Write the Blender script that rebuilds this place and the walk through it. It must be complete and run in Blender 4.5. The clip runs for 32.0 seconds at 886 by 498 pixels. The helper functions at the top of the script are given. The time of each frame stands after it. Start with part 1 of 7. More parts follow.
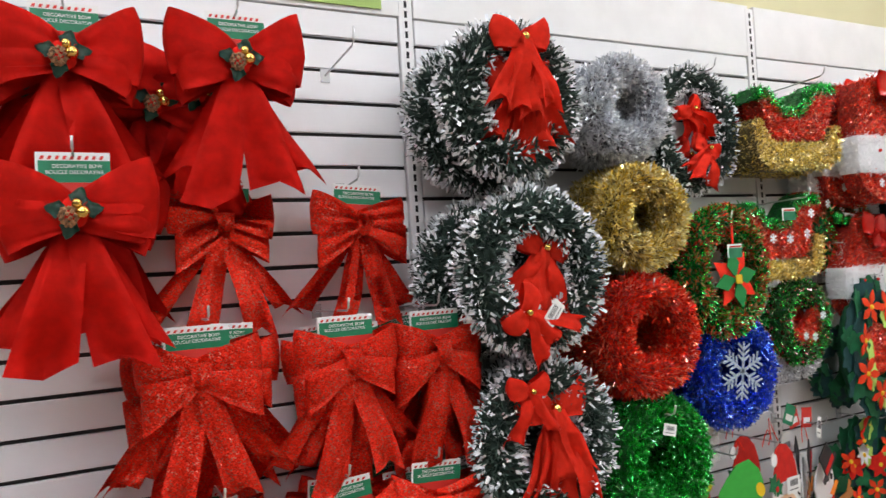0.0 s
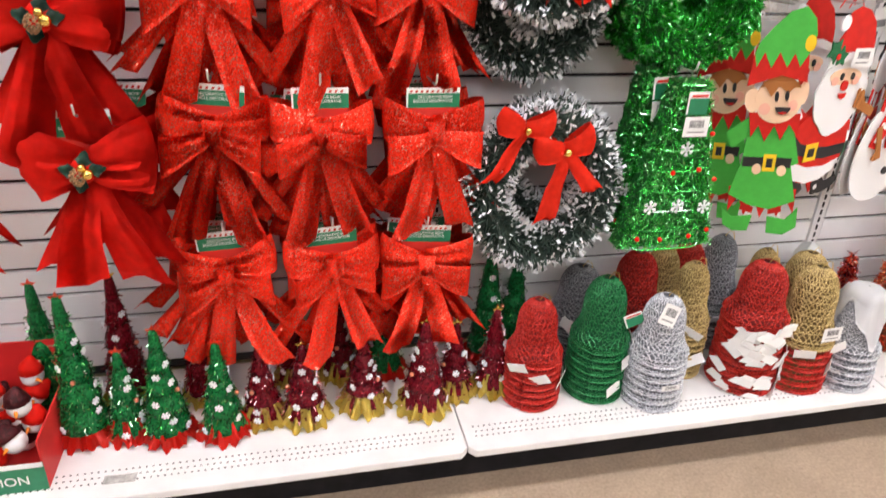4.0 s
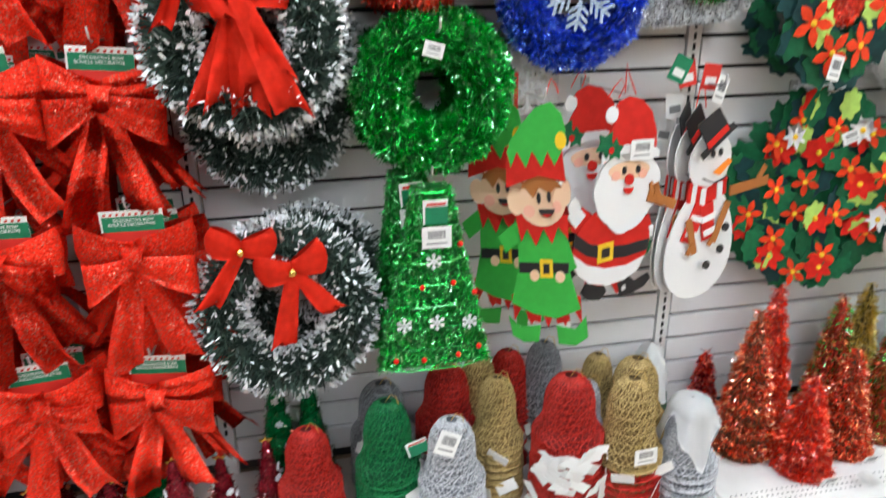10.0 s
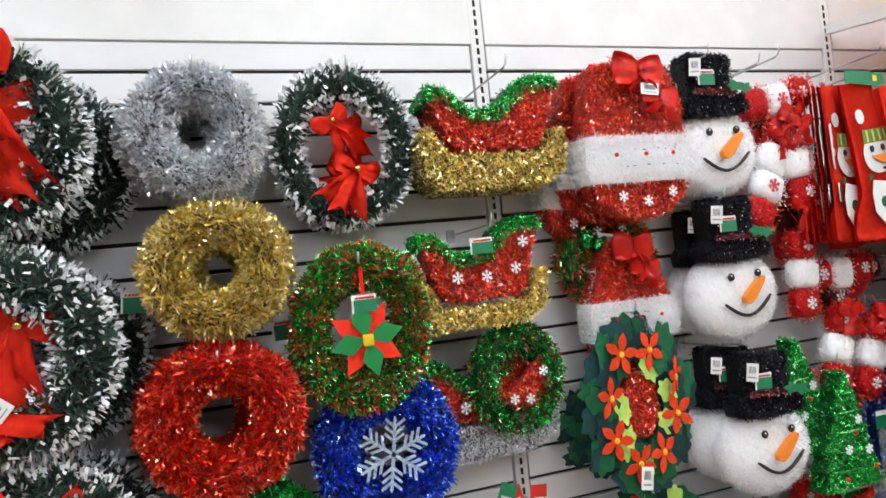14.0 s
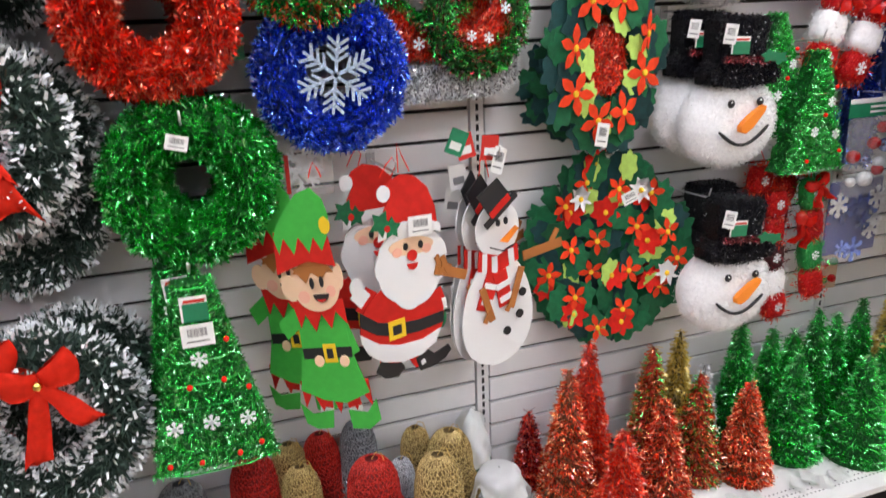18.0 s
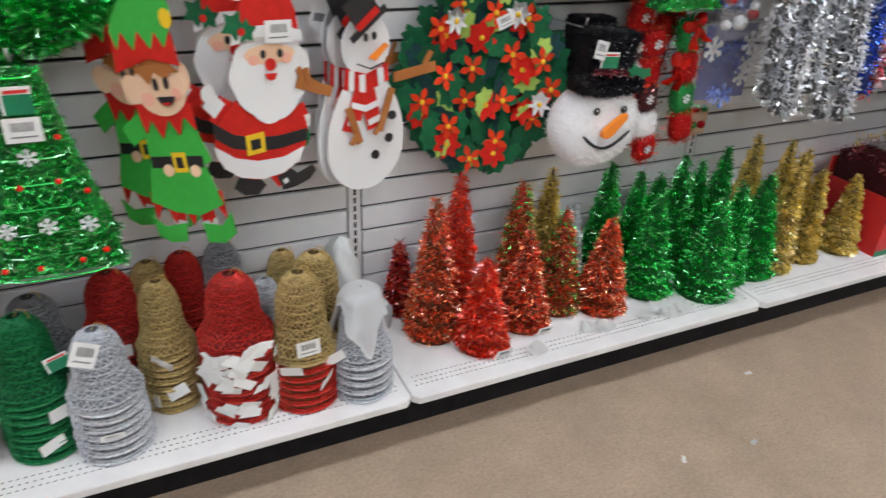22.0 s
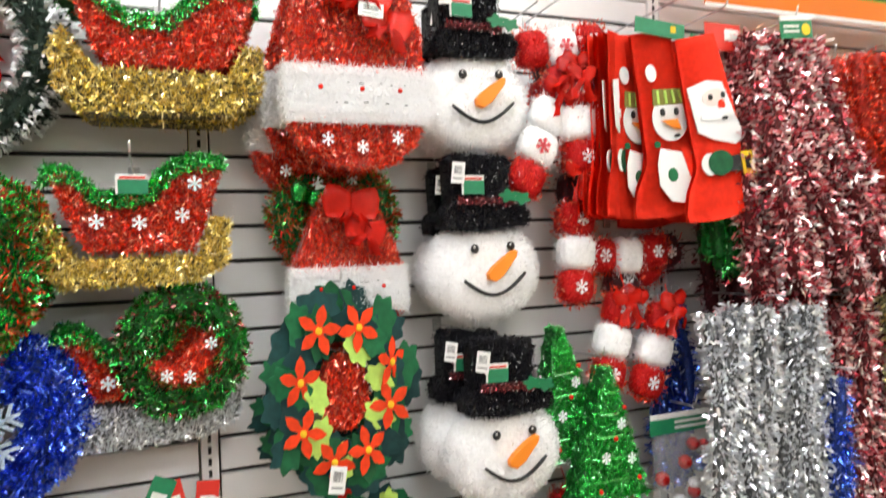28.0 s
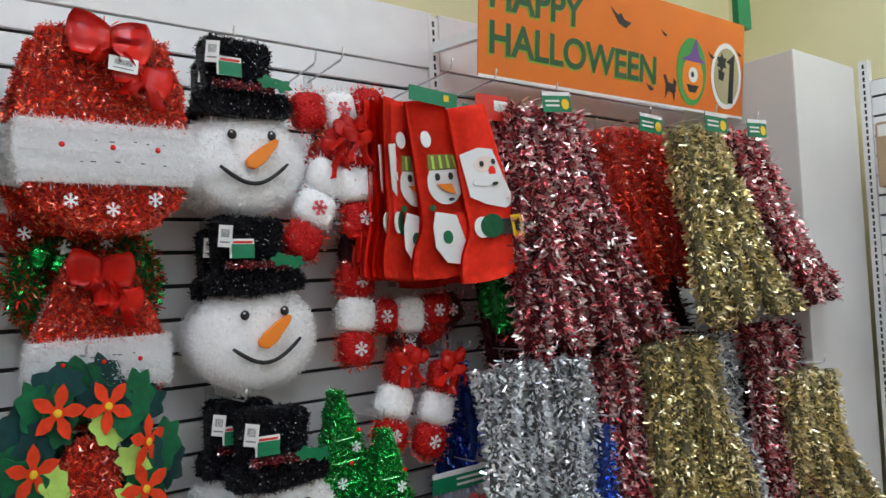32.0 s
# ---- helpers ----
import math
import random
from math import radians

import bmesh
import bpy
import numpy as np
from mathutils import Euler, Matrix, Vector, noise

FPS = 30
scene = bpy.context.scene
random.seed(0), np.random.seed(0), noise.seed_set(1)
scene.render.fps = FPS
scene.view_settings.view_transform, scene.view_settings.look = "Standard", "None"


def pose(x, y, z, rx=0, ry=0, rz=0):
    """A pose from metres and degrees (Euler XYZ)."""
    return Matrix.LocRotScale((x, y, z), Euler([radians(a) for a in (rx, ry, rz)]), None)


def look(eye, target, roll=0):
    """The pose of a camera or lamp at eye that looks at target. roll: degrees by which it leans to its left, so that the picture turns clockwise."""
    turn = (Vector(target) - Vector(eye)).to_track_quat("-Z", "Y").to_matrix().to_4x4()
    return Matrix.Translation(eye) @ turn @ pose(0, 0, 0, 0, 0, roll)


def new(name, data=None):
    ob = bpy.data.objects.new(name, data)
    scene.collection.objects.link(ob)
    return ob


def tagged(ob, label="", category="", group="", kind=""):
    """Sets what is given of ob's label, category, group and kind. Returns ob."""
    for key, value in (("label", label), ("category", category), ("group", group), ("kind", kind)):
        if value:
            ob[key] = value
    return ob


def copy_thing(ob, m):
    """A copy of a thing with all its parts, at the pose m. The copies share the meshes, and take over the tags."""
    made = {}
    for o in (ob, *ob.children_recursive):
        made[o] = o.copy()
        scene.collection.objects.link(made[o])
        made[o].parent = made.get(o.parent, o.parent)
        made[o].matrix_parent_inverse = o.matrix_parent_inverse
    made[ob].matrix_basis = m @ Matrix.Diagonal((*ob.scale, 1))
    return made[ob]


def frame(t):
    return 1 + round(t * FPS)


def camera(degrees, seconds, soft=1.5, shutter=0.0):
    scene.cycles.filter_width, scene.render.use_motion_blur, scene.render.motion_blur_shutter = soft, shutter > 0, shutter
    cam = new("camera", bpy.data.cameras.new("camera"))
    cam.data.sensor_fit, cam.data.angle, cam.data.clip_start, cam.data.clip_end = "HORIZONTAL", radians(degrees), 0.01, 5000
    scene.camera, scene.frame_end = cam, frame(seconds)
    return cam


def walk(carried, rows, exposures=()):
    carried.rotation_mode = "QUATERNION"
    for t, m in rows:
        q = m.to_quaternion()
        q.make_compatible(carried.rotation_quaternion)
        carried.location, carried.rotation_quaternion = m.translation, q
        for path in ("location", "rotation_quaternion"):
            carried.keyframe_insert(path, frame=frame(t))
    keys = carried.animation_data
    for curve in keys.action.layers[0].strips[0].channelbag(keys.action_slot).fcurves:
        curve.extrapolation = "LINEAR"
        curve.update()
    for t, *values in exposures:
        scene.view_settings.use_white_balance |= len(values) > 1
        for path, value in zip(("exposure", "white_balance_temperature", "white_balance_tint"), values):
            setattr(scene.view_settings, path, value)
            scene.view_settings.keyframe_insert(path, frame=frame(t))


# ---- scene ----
cam = camera(64.8, 32.0, soft=1.4, shutter=0.5)
PATH = [
    (0, (-0.699, -1.566, 1.708), (0.179, 0.23, 1.763), -3.4),
    (0.5, (-0.683, -1.567, 1.699), (0.269, 0.192, 1.711), -2.1),
    (1, (-0.654, -1.575, 1.657), (0.382, 0.13, 1.528), -0.7),
    (1.5, (-0.564, -1.614, 1.556), (0.256, 0.204, 1.404), -0.9),
    (2, (-0.496, -1.63, 1.486), (0.096, 0.264, 1.244), -0.4),
    (2.5, (-0.432, -1.636, 1.428), (0.13, 0.249, 1.065), 1.3),
    (3, (-0.416, -1.624, 1.437), (0.09, 0.238, 0.912), 0.7),
    (3.5, (-0.371, -1.683, 1.405), (0.053, 0.114, 0.636), 1.9),
    (5.5, (-0.456, -1.603, 1.304), (0.002, 0.065, 0.301), 1.7),
    (6, (-0.426, -1.584, 1.329), (0.118, 0.044, 0.303), 1.2),
    (6.5, (-0.357, -1.588, 1.338), (0.34, -0.018, 0.312), 0.8),
    (7, (-0.233, -1.562, 1.33), (0.574, -0.031, 0.327), -2.0),
    (7.5, (-0.087, -1.468, 1.33), (0.862, -0.05, 0.287), -1.0),
    (8, (0.059, -1.413, 1.302), (0.759, 0.164, 0.292), -2.5),
    (8.5, (0.133, -1.39, 1.315), (0.692, 0.268, 0.346), -0.5),
    (9, (0.195, -1.506, 1.323), (0.64, 0.223, 0.423), -1.2),
    (9.5, (0.208, -1.627, 1.352), (0.535, 0.158, 0.513), -2.2),
    (10, (0.257, -1.617, 1.413), (0.628, 0.21, 0.688), -0.7),
    (10.5, (0.286, -1.651, 1.499), (0.643, 0.219, 0.884), 3.0),
    (11, (0.336, -1.657, 1.594), (0.561, 0.286, 1.177), 0.4),
    (11.5, (0.363, -1.679, 1.681), (0.575, 0.288, 1.389), -1.2),
    (12, (0.352, -1.681, 1.733), (0.604, 0.297, 1.574), -1.8),
    (12.5, (0.347, -1.659, 1.768), (0.701, 0.309, 1.748), -2.8),
    (13, (0.374, -1.647, 1.776), (0.835, 0.298, 1.835), -3.8),
    (13.5, (0.43, -1.655, 1.776), (1.086, 0.233, 1.858), -5.2),
    (15.5, (0.54, -1.653, 1.625), (1.204, 0.226, 1.452), -6.0),
    (16, (0.57, -1.705, 1.564), (1.175, 0.187, 1.334), -5.0),
    (16.5, (0.551, -1.64, 1.563), (1.206, 0.214, 1.195), -4.6),
    (17, (0.558, -1.644, 1.526), (1.199, 0.205, 1.111), -4.1),
    (17.5, (0.555, -1.642, 1.502), (1.177, 0.191, 0.999), -3.2),
    (18, (0.562, -1.639, 1.477), (1.172, 0.163, 0.86), -2.3),
    (18.5, (0.559, -1.642, 1.439), (1.152, 0.142, 0.757), -1.3),
    (19, (0.548, -1.636, 1.423), (1.144, 0.128, 0.694), -0.2),
    (19.5, (0.549, -1.649, 1.412), (1.104, 0.106, 0.63), 0.4),
    (20, (0.545, -1.656, 1.403), (1.088, 0.085, 0.581), 0.8),
    (20.5, (0.536, -1.656, 1.396), (1.068, 0.055, 0.507), 1.7),
    (21, (0.531, -1.669, 1.382), (1.253, -0.017, 0.515), 3.1),
    (21.5, (0.546, -1.698, 1.36), (1.266, -0.068, 0.452), 1.4),
    (22, (0.665, -1.705, 1.371), (1.438, -0.133, 0.407), 2.8),
    (22.5, (0.795, -1.698, 1.348), (1.662, -0.171, 0.392), 1.3),
    (23, (0.924, -1.613, 1.375), (1.95, -0.173, 0.439), 1.4),
    (23.5, (1.045, -1.626, 1.321), (2.132, -0.187, 0.458), -0.5),
    (24, (1.216, -1.594, 1.425), (1.975, 0.0, 0.485), -0.9),
    (24.5, (1.272, -1.614, 1.449), (1.873, 0.095, 0.602), -0.4),
    (25, (1.229, -1.652, 1.429), (1.791, 0.175, 0.842), -1.6),
    (25.5, (1.112, -1.636, 1.468), (1.807, 0.186, 1.023), -0.4),
    (27.5, (1.128, -1.59, 1.674), (1.782, 0.288, 1.458), -1.8),
    (28, (1.127, -1.587, 1.679), (1.887, 0.263, 1.661), -1.9),
    (28.5, (1.13, -1.605, 1.705), (1.901, 0.238, 1.81), -2.1),
    (29, (1.134, -1.614, 1.725), (1.93, 0.215, 1.874), -1.6),
    (29.5, (1.148, -1.625, 1.725), (1.998, 0.179, 1.883), -2.0),
    (30, (1.164, -1.628, 1.729), (2.105, 0.13, 1.876), -2.2),
    (30.5, (1.189, -1.634, 1.723), (2.233, 0.067, 1.86), -2.3),
    (31, (1.206, -1.64, 1.722), (2.304, 0.027, 1.851), -2.5),
    (31.5, (1.232, -1.631, 1.72), (2.368, 0.011, 1.831), -2.5),
    (32, (1.241, -1.63, 1.72), (2.425, -0.021, 1.805), -2.6),
]
EXPOSURE = [
    (0, -0.08, 6750, 8), (1, 0.15, 6700, 8), (2, 0.55, 7300, 13), (3, 0.72, 7400, 15), (5.5, 0.25, 6600, 8), (7, 0.0, 6450, 6), (8, -0.1, 6350, 4), (9, 0.2, 6450, 4), (10, 0.43, 6500, 3), (11.5, 0.72, 6700, 3), (12.2, 0.6, 6850, 3), (13, 0.06, 6600, 4),
    (16, 0.25, 6700, 6), (19, 0.3, 6750, 12), (21, 0.1, 6900, 10), (22, -0.02, 6550, 6), (24, 0.03, 6300, 2), (25, 0.0, 6000, 0), (26.5, 0.2, 6800, 4), (28, 0.4, 7200, 4), (29, -0.07, 7200, 4), (30, -0.48, 6550, 2), (32, -0.54, 6350, 2),
]
walk(cam, [(t, look(eye, target, roll)) for t, eye, target, roll in PATH], EXPOSURE)

# ---- world, lights ----
world = bpy.data.worlds.new("store_world")
scene.world = world
world.use_nodes = True
world.node_tree.nodes["Background"].inputs[0].default_value = (1, 1, 1, 1)
world.node_tree.nodes["Background"].inputs[1].default_value = 0.004

CEIL = 3.6
LAMPS = [(x, y) for x in (-3.2, -0.9, 1.4, 3.6) for y in (-5.4, -3.3, -1.2)]


# ---- materials ----
def mat(name, color, rough=0.5, metal=0.0, vary=0.0, scale=40.0, bump=0.0, bscale=200.0, island=0.0, spec=0.5, second=None, objrand=0.0):
    m = bpy.data.materials.new(name)
    m.use_nodes = True
    nt = m.node_tree
    b = nt.nodes["Principled BSDF"]
    b.inputs["Roughness"].default_value = rough
    b.inputs["Metallic"].default_value = metal
    b.inputs["Specular IOR Level"].default_value = spec
    b.inputs["Base Color"].default_value = (*color, 1)
    co = nt.nodes.new("ShaderNodeTexCoord")
    src = None
    if vary or second:
        n = nt.nodes.new("ShaderNodeTexNoise")
        n.inputs["Scale"].default_value = scale
        n.inputs["Detail"].default_value = 5
        nt.links.new(co.outputs["Object"], n.inputs["Vector"])
        r = nt.nodes.new("ShaderNodeValToRGB")
        lo = second or tuple(max(0, c * (1 - vary)) for c in color)
        hi = color if second else tuple(min(1, c * (1 + vary)) for c in color)
        r.color_ramp.elements[0].position, r.color_ramp.elements[1].position = 0.35, 0.65
        r.color_ramp.elements[0].color, r.color_ramp.elements[1].color = (*lo, 1), (*hi, 1)
        nt.links.new(n.outputs["Fac"], r.inputs["Fac"])
        src = r.outputs["Color"]
        nt.links.new(src, b.inputs["Base Color"])
    if island or objrand:
        g = nt.nodes.new("ShaderNodeNewGeometry" if island else "ShaderNodeObjectInfo")
        hsv = nt.nodes.new("ShaderNodeHueSaturation")
        mr = nt.nodes.new("ShaderNodeMapRange")
        k = island or objrand
        mr.inputs["To Min"].default_value, mr.inputs["To Max"].default_value = 1 - k, 1 + k
        nt.links.new(g.outputs["Random Per Island" if island else "Random"], mr.inputs["Value"])
        nt.links.new(mr.outputs["Result"], hsv.inputs["Value"])
        if src:
            nt.links.new(src, hsv.inputs["Color"])
        else:
            hsv.inputs["Color"].default_value = (*color, 1)
        nt.links.new(hsv.outputs["Color"], b.inputs["Base Color"])
    if bump:
        n2 = nt.nodes.new("ShaderNodeTexNoise")
        n2.inputs["Scale"].default_value = bscale
        n2.inputs["Detail"].default_value = 3
        nt.links.new(co.outputs["Object"], n2.inputs["Vector"])
        bp = nt.nodes.new("ShaderNodeBump")
        bp.inputs["Strength"].default_value = bump
        bp.inputs["Distance"].default_value = 0.004
        nt.links.new(n2.outputs["Fac"], bp.inputs["Height"])
        nt.links.new(bp.outputs["Normal"], b.inputs["Normal"])
    return m


def glitter(name, color, flake=900.0, amount=0.5, rough=0.55, spec=0.5, low=0.75, speck=None):
    """Cloth covered with glitter flakes: each cell tilts its own way and some cells are foil."""
    m = bpy.data.materials.new(name)
    m.use_nodes = True
    nt = m.node_tree
    b = nt.nodes["Principled BSDF"]
    b.inputs["Specular IOR Level"].default_value = spec
    co = nt.nodes.new("ShaderNodeTexCoord")
    v = nt.nodes.new("ShaderNodeTexVoronoi")
    v.inputs["Scale"].default_value = flake
    nt.links.new(co.outputs["Object"], v.inputs["Vector"])
    sep = nt.nodes.new("ShaderNodeSeparateColor")
    nt.links.new(v.outputs["Color"], sep.inputs["Color"])
    r = nt.nodes.new("ShaderNodeValToRGB")
    r.color_ramp.elements[0].position, r.color_ramp.elements[1].position = 0.0, 1.0
    r.color_ramp.elements[0].color = (*[c * low for c in color], 1)
    r.color_ramp.elements[1].color = (*[min(1, c * (2.1 - low)) for c in color], 1)
    nt.links.new(sep.outputs["Red"], r.inputs["Fac"])
    nt.links.new(r.outputs["Color"], b.inputs["Base Color"])
    ms = nt.nodes.new("ShaderNodeMath")
    ms.operation = "GREATER_THAN"
    ms.inputs[1].default_value = 1 - amount
    nt.links.new(sep.outputs["Green"], ms.inputs[0])
    # foil cells get a paler base colour, a painted sparkle
    if speck:
        mc = nt.nodes.new("ShaderNodeMix")
        mc.data_type = "RGBA"
        nt.links.new(ms.outputs[0], mc.inputs["Factor"])
        nt.links.new(r.outputs["Color"], mc.inputs["A"])
        mc.inputs["B"].default_value = (*speck, 1)
        nt.links.new(mc.outputs["Result"], b.inputs["Base Color"])
    mm = nt.nodes.new("ShaderNodeMath")
    mm.operation = "MULTIPLY"
    mm.inputs[1].default_value = 0.5
    nt.links.new(ms.outputs[0], mm.inputs[0])
    nt.links.new(mm.outputs[0], b.inputs["Metallic"])
    mr = nt.nodes.new("ShaderNodeMapRange")
    mr.inputs["To Min"].default_value, mr.inputs["To Max"].default_value = rough, 0.25
    nt.links.new(ms.outputs[0], mr.inputs["Value"])
    nt.links.new(mr.outputs["Result"], b.inputs["Roughness"])
    geo = nt.nodes.new("ShaderNodeNewGeometry")
    off = nt.nodes.new("ShaderNodeVectorMath")
    off.operation = "SUBTRACT"
    off.inputs[1].default_value = (0.5, 0.5, 0.5)
    nt.links.new(v.outputs["Color"], off.inputs[0])
    sc = nt.nodes.new("ShaderNodeVectorMath")
    sc.operation = "SCALE"
    sc.inputs["Scale"].default_value = 0.7
    nt.links.new(off.outputs[0], sc.inputs[0])
    add = nt.nodes.new("ShaderNodeVectorMath")
    nt.links.new(geo.outputs["Normal"], add.inputs[0])
    nt.links.new(sc.outputs[0], add.inputs[1])
    nrm = nt.nodes.new("ShaderNodeVectorMath")
    nrm.operation = "NORMALIZE"
    nt.links.new(add.outputs[0], nrm.inputs[0])
    nt.links.new(nrm.outputs[0], b.inputs["Normal"])
    return m


def foil(name, color, rough=0.26, ramp=None, metal=0.96):
    """Metallised film cut to flakes: each has its own shade; the palest ramp colours are painted glints."""
    m = mat(name, color, rough=rough, metal=metal)
    nt = m.node_tree
    b = nt.nodes["Principled BSDF"]
    b.inputs["Coat Weight"].default_value, b.inputs["Coat Roughness"].default_value = 1.0, 0.06
    b.inputs["Coat IOR"].default_value = 1.75
    g = nt.nodes.new("ShaderNodeNewGeometry")
    r = nt.nodes.new("ShaderNodeValToRGB")
    ramp = ramp or [(0.0, tuple(c * 0.4 for c in color)), (0.35, color), (0.8, tuple(min(1, c * 1.3 + 0.03) for c in color)), (1.0, tuple(c * 0.55 + 0.38 for c in color))]
    e = r.color_ramp.elements
    while len(e) < len(ramp):
        e.new(0.5)
    for k, (p, c) in enumerate(ramp):
        e[k].position = p
        e[k].color = (*c, 1)
    nt.links.new(g.outputs["Random Per Island"], r.inputs["Fac"])
    nt.links.new(r.outputs["Color"], b.inputs["Base Color"])
    return m


def fur(name, color, rough=0.6):
    """Thin white film that lets some light through."""
    m = mat(name, color, rough=rough, spec=0.25)
    nt = m.node_tree
    tr = nt.nodes.new("ShaderNodeBsdfTranslucent")
    tr.inputs["Color"].default_value = (*color, 1)
    mx = nt.nodes.new("ShaderNodeMixShader")
    mx.inputs["Fac"].default_value = 0.58
    nt.links.new(nt.nodes["Principled BSDF"].outputs[0], mx.inputs[1])
    nt.links.new(tr.outputs[0], mx.inputs[2])
    nt.links.new(mx.outputs[0], nt.nodes["Material Output"].inputs["Surface"])
    return m


def clear(name, color=(0.95, 0.95, 0.95), rough=0.08, alpha=0.18):
    m = bpy.data.materials.new(name)
    m.use_nodes = True
    b = m.node_tree.nodes["Principled BSDF"]
    b.inputs["Base Color"].default_value = (*color, 1)
    b.inputs["Roughness"].default_value = rough
    b.inputs["Alpha"].default_value = alpha
    return m


def glow(name, color, power):
    m = bpy.data.materials.new(name)
    m.use_nodes = True
    b = m.node_tree.nodes["Principled BSDF"]
    b.inputs["Emission Color"].default_value = (*color, 1)
    b.inputs["Emission Strength"].default_value = power
    return m


M_SLAT = mat("slatwall_white", (0.84, 0.835, 0.84), rough=0.38, vary=0.03, scale=6, bump=0.05, bscale=60)
M_GROOVE = mat("groove_dark", (0.03, 0.028, 0.027), rough=0.7)
M_METAL_W = mat("white_enamel_steel", (0.84, 0.83, 0.82), rough=0.3, vary=0.04, scale=8)
M_SLOT = mat("slot_black", (0.012, 0.012, 0.012), rough=0.8)
M_DECK = mat("white_enamel_deck", (0.80, 0.79, 0.78), rough=0.28, vary=0.05, scale=12, bump=0.04, bscale=90)
M_KICK = mat("black_kickplate", (0.009, 0.009, 0.011), spec=0.25, rough=0.55, vary=0.4, scale=20)
M_CREAM = mat("cream_wall_paint", (0.86, 0.80, 0.50), rough=0.7, vary=0.03, scale=3, bump=0.06, bscale=120)
M_GREY = mat("painted_column", (0.72, 0.70, 0.67), rough=0.5, vary=0.03, scale=3, bump=0.03, bscale=80)
# dark colour for unseen walls, keeps their bounce light low
M_UNSEEN = mat("unseen_wall_dark", (0.15, 0.14, 0.13), rough=0.7, vary=0.5, scale=4)
M_CEIL = mat("ceiling_tile_white", (0.8, 0.8, 0.78), rough=0.9, vary=0.05, scale=30, bump=0.2, bscale=150)
M_LAMP = glow("tube_light", (0.93, 0.97, 1.10), 23.5)
M_CHROME = mat("zinc_wire", (0.62, 0.62, 0.63), rough=0.3, metal=0.9)
M_CLIP = clear("clear_plastic_clip", alpha=0.45)
M_TAGW = mat("white_card", (0.82, 0.82, 0.8), rough=0.5)
M_TAGG = mat("green_printed_card", (0.01, 0.20, 0.09), rough=0.45, vary=0.08, scale=60)
M_INK = mat("grey_ink", (0.2, 0.2, 0.2), rough=0.6)
M_REDPRINT = mat("red_print", (0.65, 0.03, 0.02), rough=0.5)


def floor_material():
    m = mat("speckled_vinyl_floor", (0.53, 0.40, 0.295), rough=0.34, vary=0.12, scale=120, bump=0.03, bscale=300)
    nt = m.node_tree
    b = nt.nodes["Principled BSDF"]
    src = b.inputs["Base Color"].links[0].from_socket
    co = nt.nodes["Texture Coordinate"]
    big = nt.nodes.new("ShaderNodeTexNoise")
    big.inputs["Scale"].default_value, big.inputs["Detail"].default_value = 5.0, 9
    big.inputs["Roughness"].default_value = 0.7
    nt.links.new(co.outputs["Object"], big.inputs["Vector"])
    mix = nt.nodes.new("ShaderNodeMix")
    mix.data_type, mix.blend_type = "RGBA", "MULTIPLY"
    mix.inputs["Factor"].default_value = 0.5
    nt.links.new(src, mix.inputs["A"])
    nt.links.new(big.outputs["Fac"], mix.inputs["B"])
    chip = nt.nodes.new("ShaderNodeTexVoronoi")
    chip.inputs["Scale"].default_value = 55
    nt.links.new(co.outputs["Object"], chip.inputs["Vector"])
    lim = nt.nodes.new("ShaderNodeMapRange")
    lim.inputs["From Min"].default_value, lim.inputs["From Max"].default_value = 0.10, 0.2
    lim.inputs["To Min"].default_value, lim.inputs["To Max"].default_value = 0.6, 1.0
    nt.links.new(chip.outputs["Distance"], lim.inputs["Value"])
    mix2 = nt.nodes.new("ShaderNodeMix")
    mix2.data_type, mix2.blend_type = "RGBA", "MULTIPLY"
    mix2.inputs["Factor"].default_value = 0.45
    nt.links.new(mix.outputs["Result"], mix2.inputs["A"])
    nt.links.new(lim.outputs["Result"], mix2.inputs["B"])
    nt.links.new(mix2.outputs["Result"], b.inputs["Base Color"])
    return m


M_FLOOR = floor_material()


# ---- mesh helpers ----
def link(name, me, material, parent=None, label="", smooth=False):
    mats = material if isinstance(material, (list, tuple)) else [material]
    for one in mats:
        me.materials.append(one)
    if smooth:
        for p in me.polygons:
            p.use_smooth = True
    ob = new(name, me)
    if parent:
        ob.parent = parent
    if label:
        ob["label"] = label
    return ob


def part(name, bm, material, parent=None, label="", smooth=False):
    me = bpy.data.meshes.new(name)
    bmesh.ops.recalc_face_normals(bm, faces=bm.faces)
    bm.to_mesh(me)
    bm.free()
    return link(name, me, material, parent, label, smooth)


def raw(name, verts, faces, material, parent=None, label="", smooth=False, index=None):
    me = bpy.data.meshes.new(name)
    me.from_pydata([tuple(v) for v in verts] if not isinstance(verts, np.ndarray) else verts.tolist(), [], faces if not isinstance(faces, np.ndarray) else faces.tolist())
    ob = link(name, me, material, parent, label, smooth)
    if index is not None:
        me.polygons.foreach_set("material_index", index)
    me.update()
    return ob


def thing(name, at, label, category, group="", rot=(0, 0, 0)):
    e = new(name)
    e.empty_display_size = 0.05
    e.matrix_basis = pose(*at, *rot)
    return tagged(e, label, category, group)


def box(bm, x0, x1, y0, y1, z0, z1, bevel=0.0):
    r = bmesh.ops.create_cube(bm, size=1, matrix=Matrix.LocRotScale(((x0 + x1) / 2, (y0 + y1) / 2, (z0 + z1) / 2), None, (x1 - x0, y1 - y0, z1 - z0)))
    if bevel:
        es = list({e for v in r["verts"] for e in v.link_edges})
        bmesh.ops.bevel(bm, geom=es, offset=bevel, segments=2, affect="EDGES", profile=0.5)
    return r["verts"]


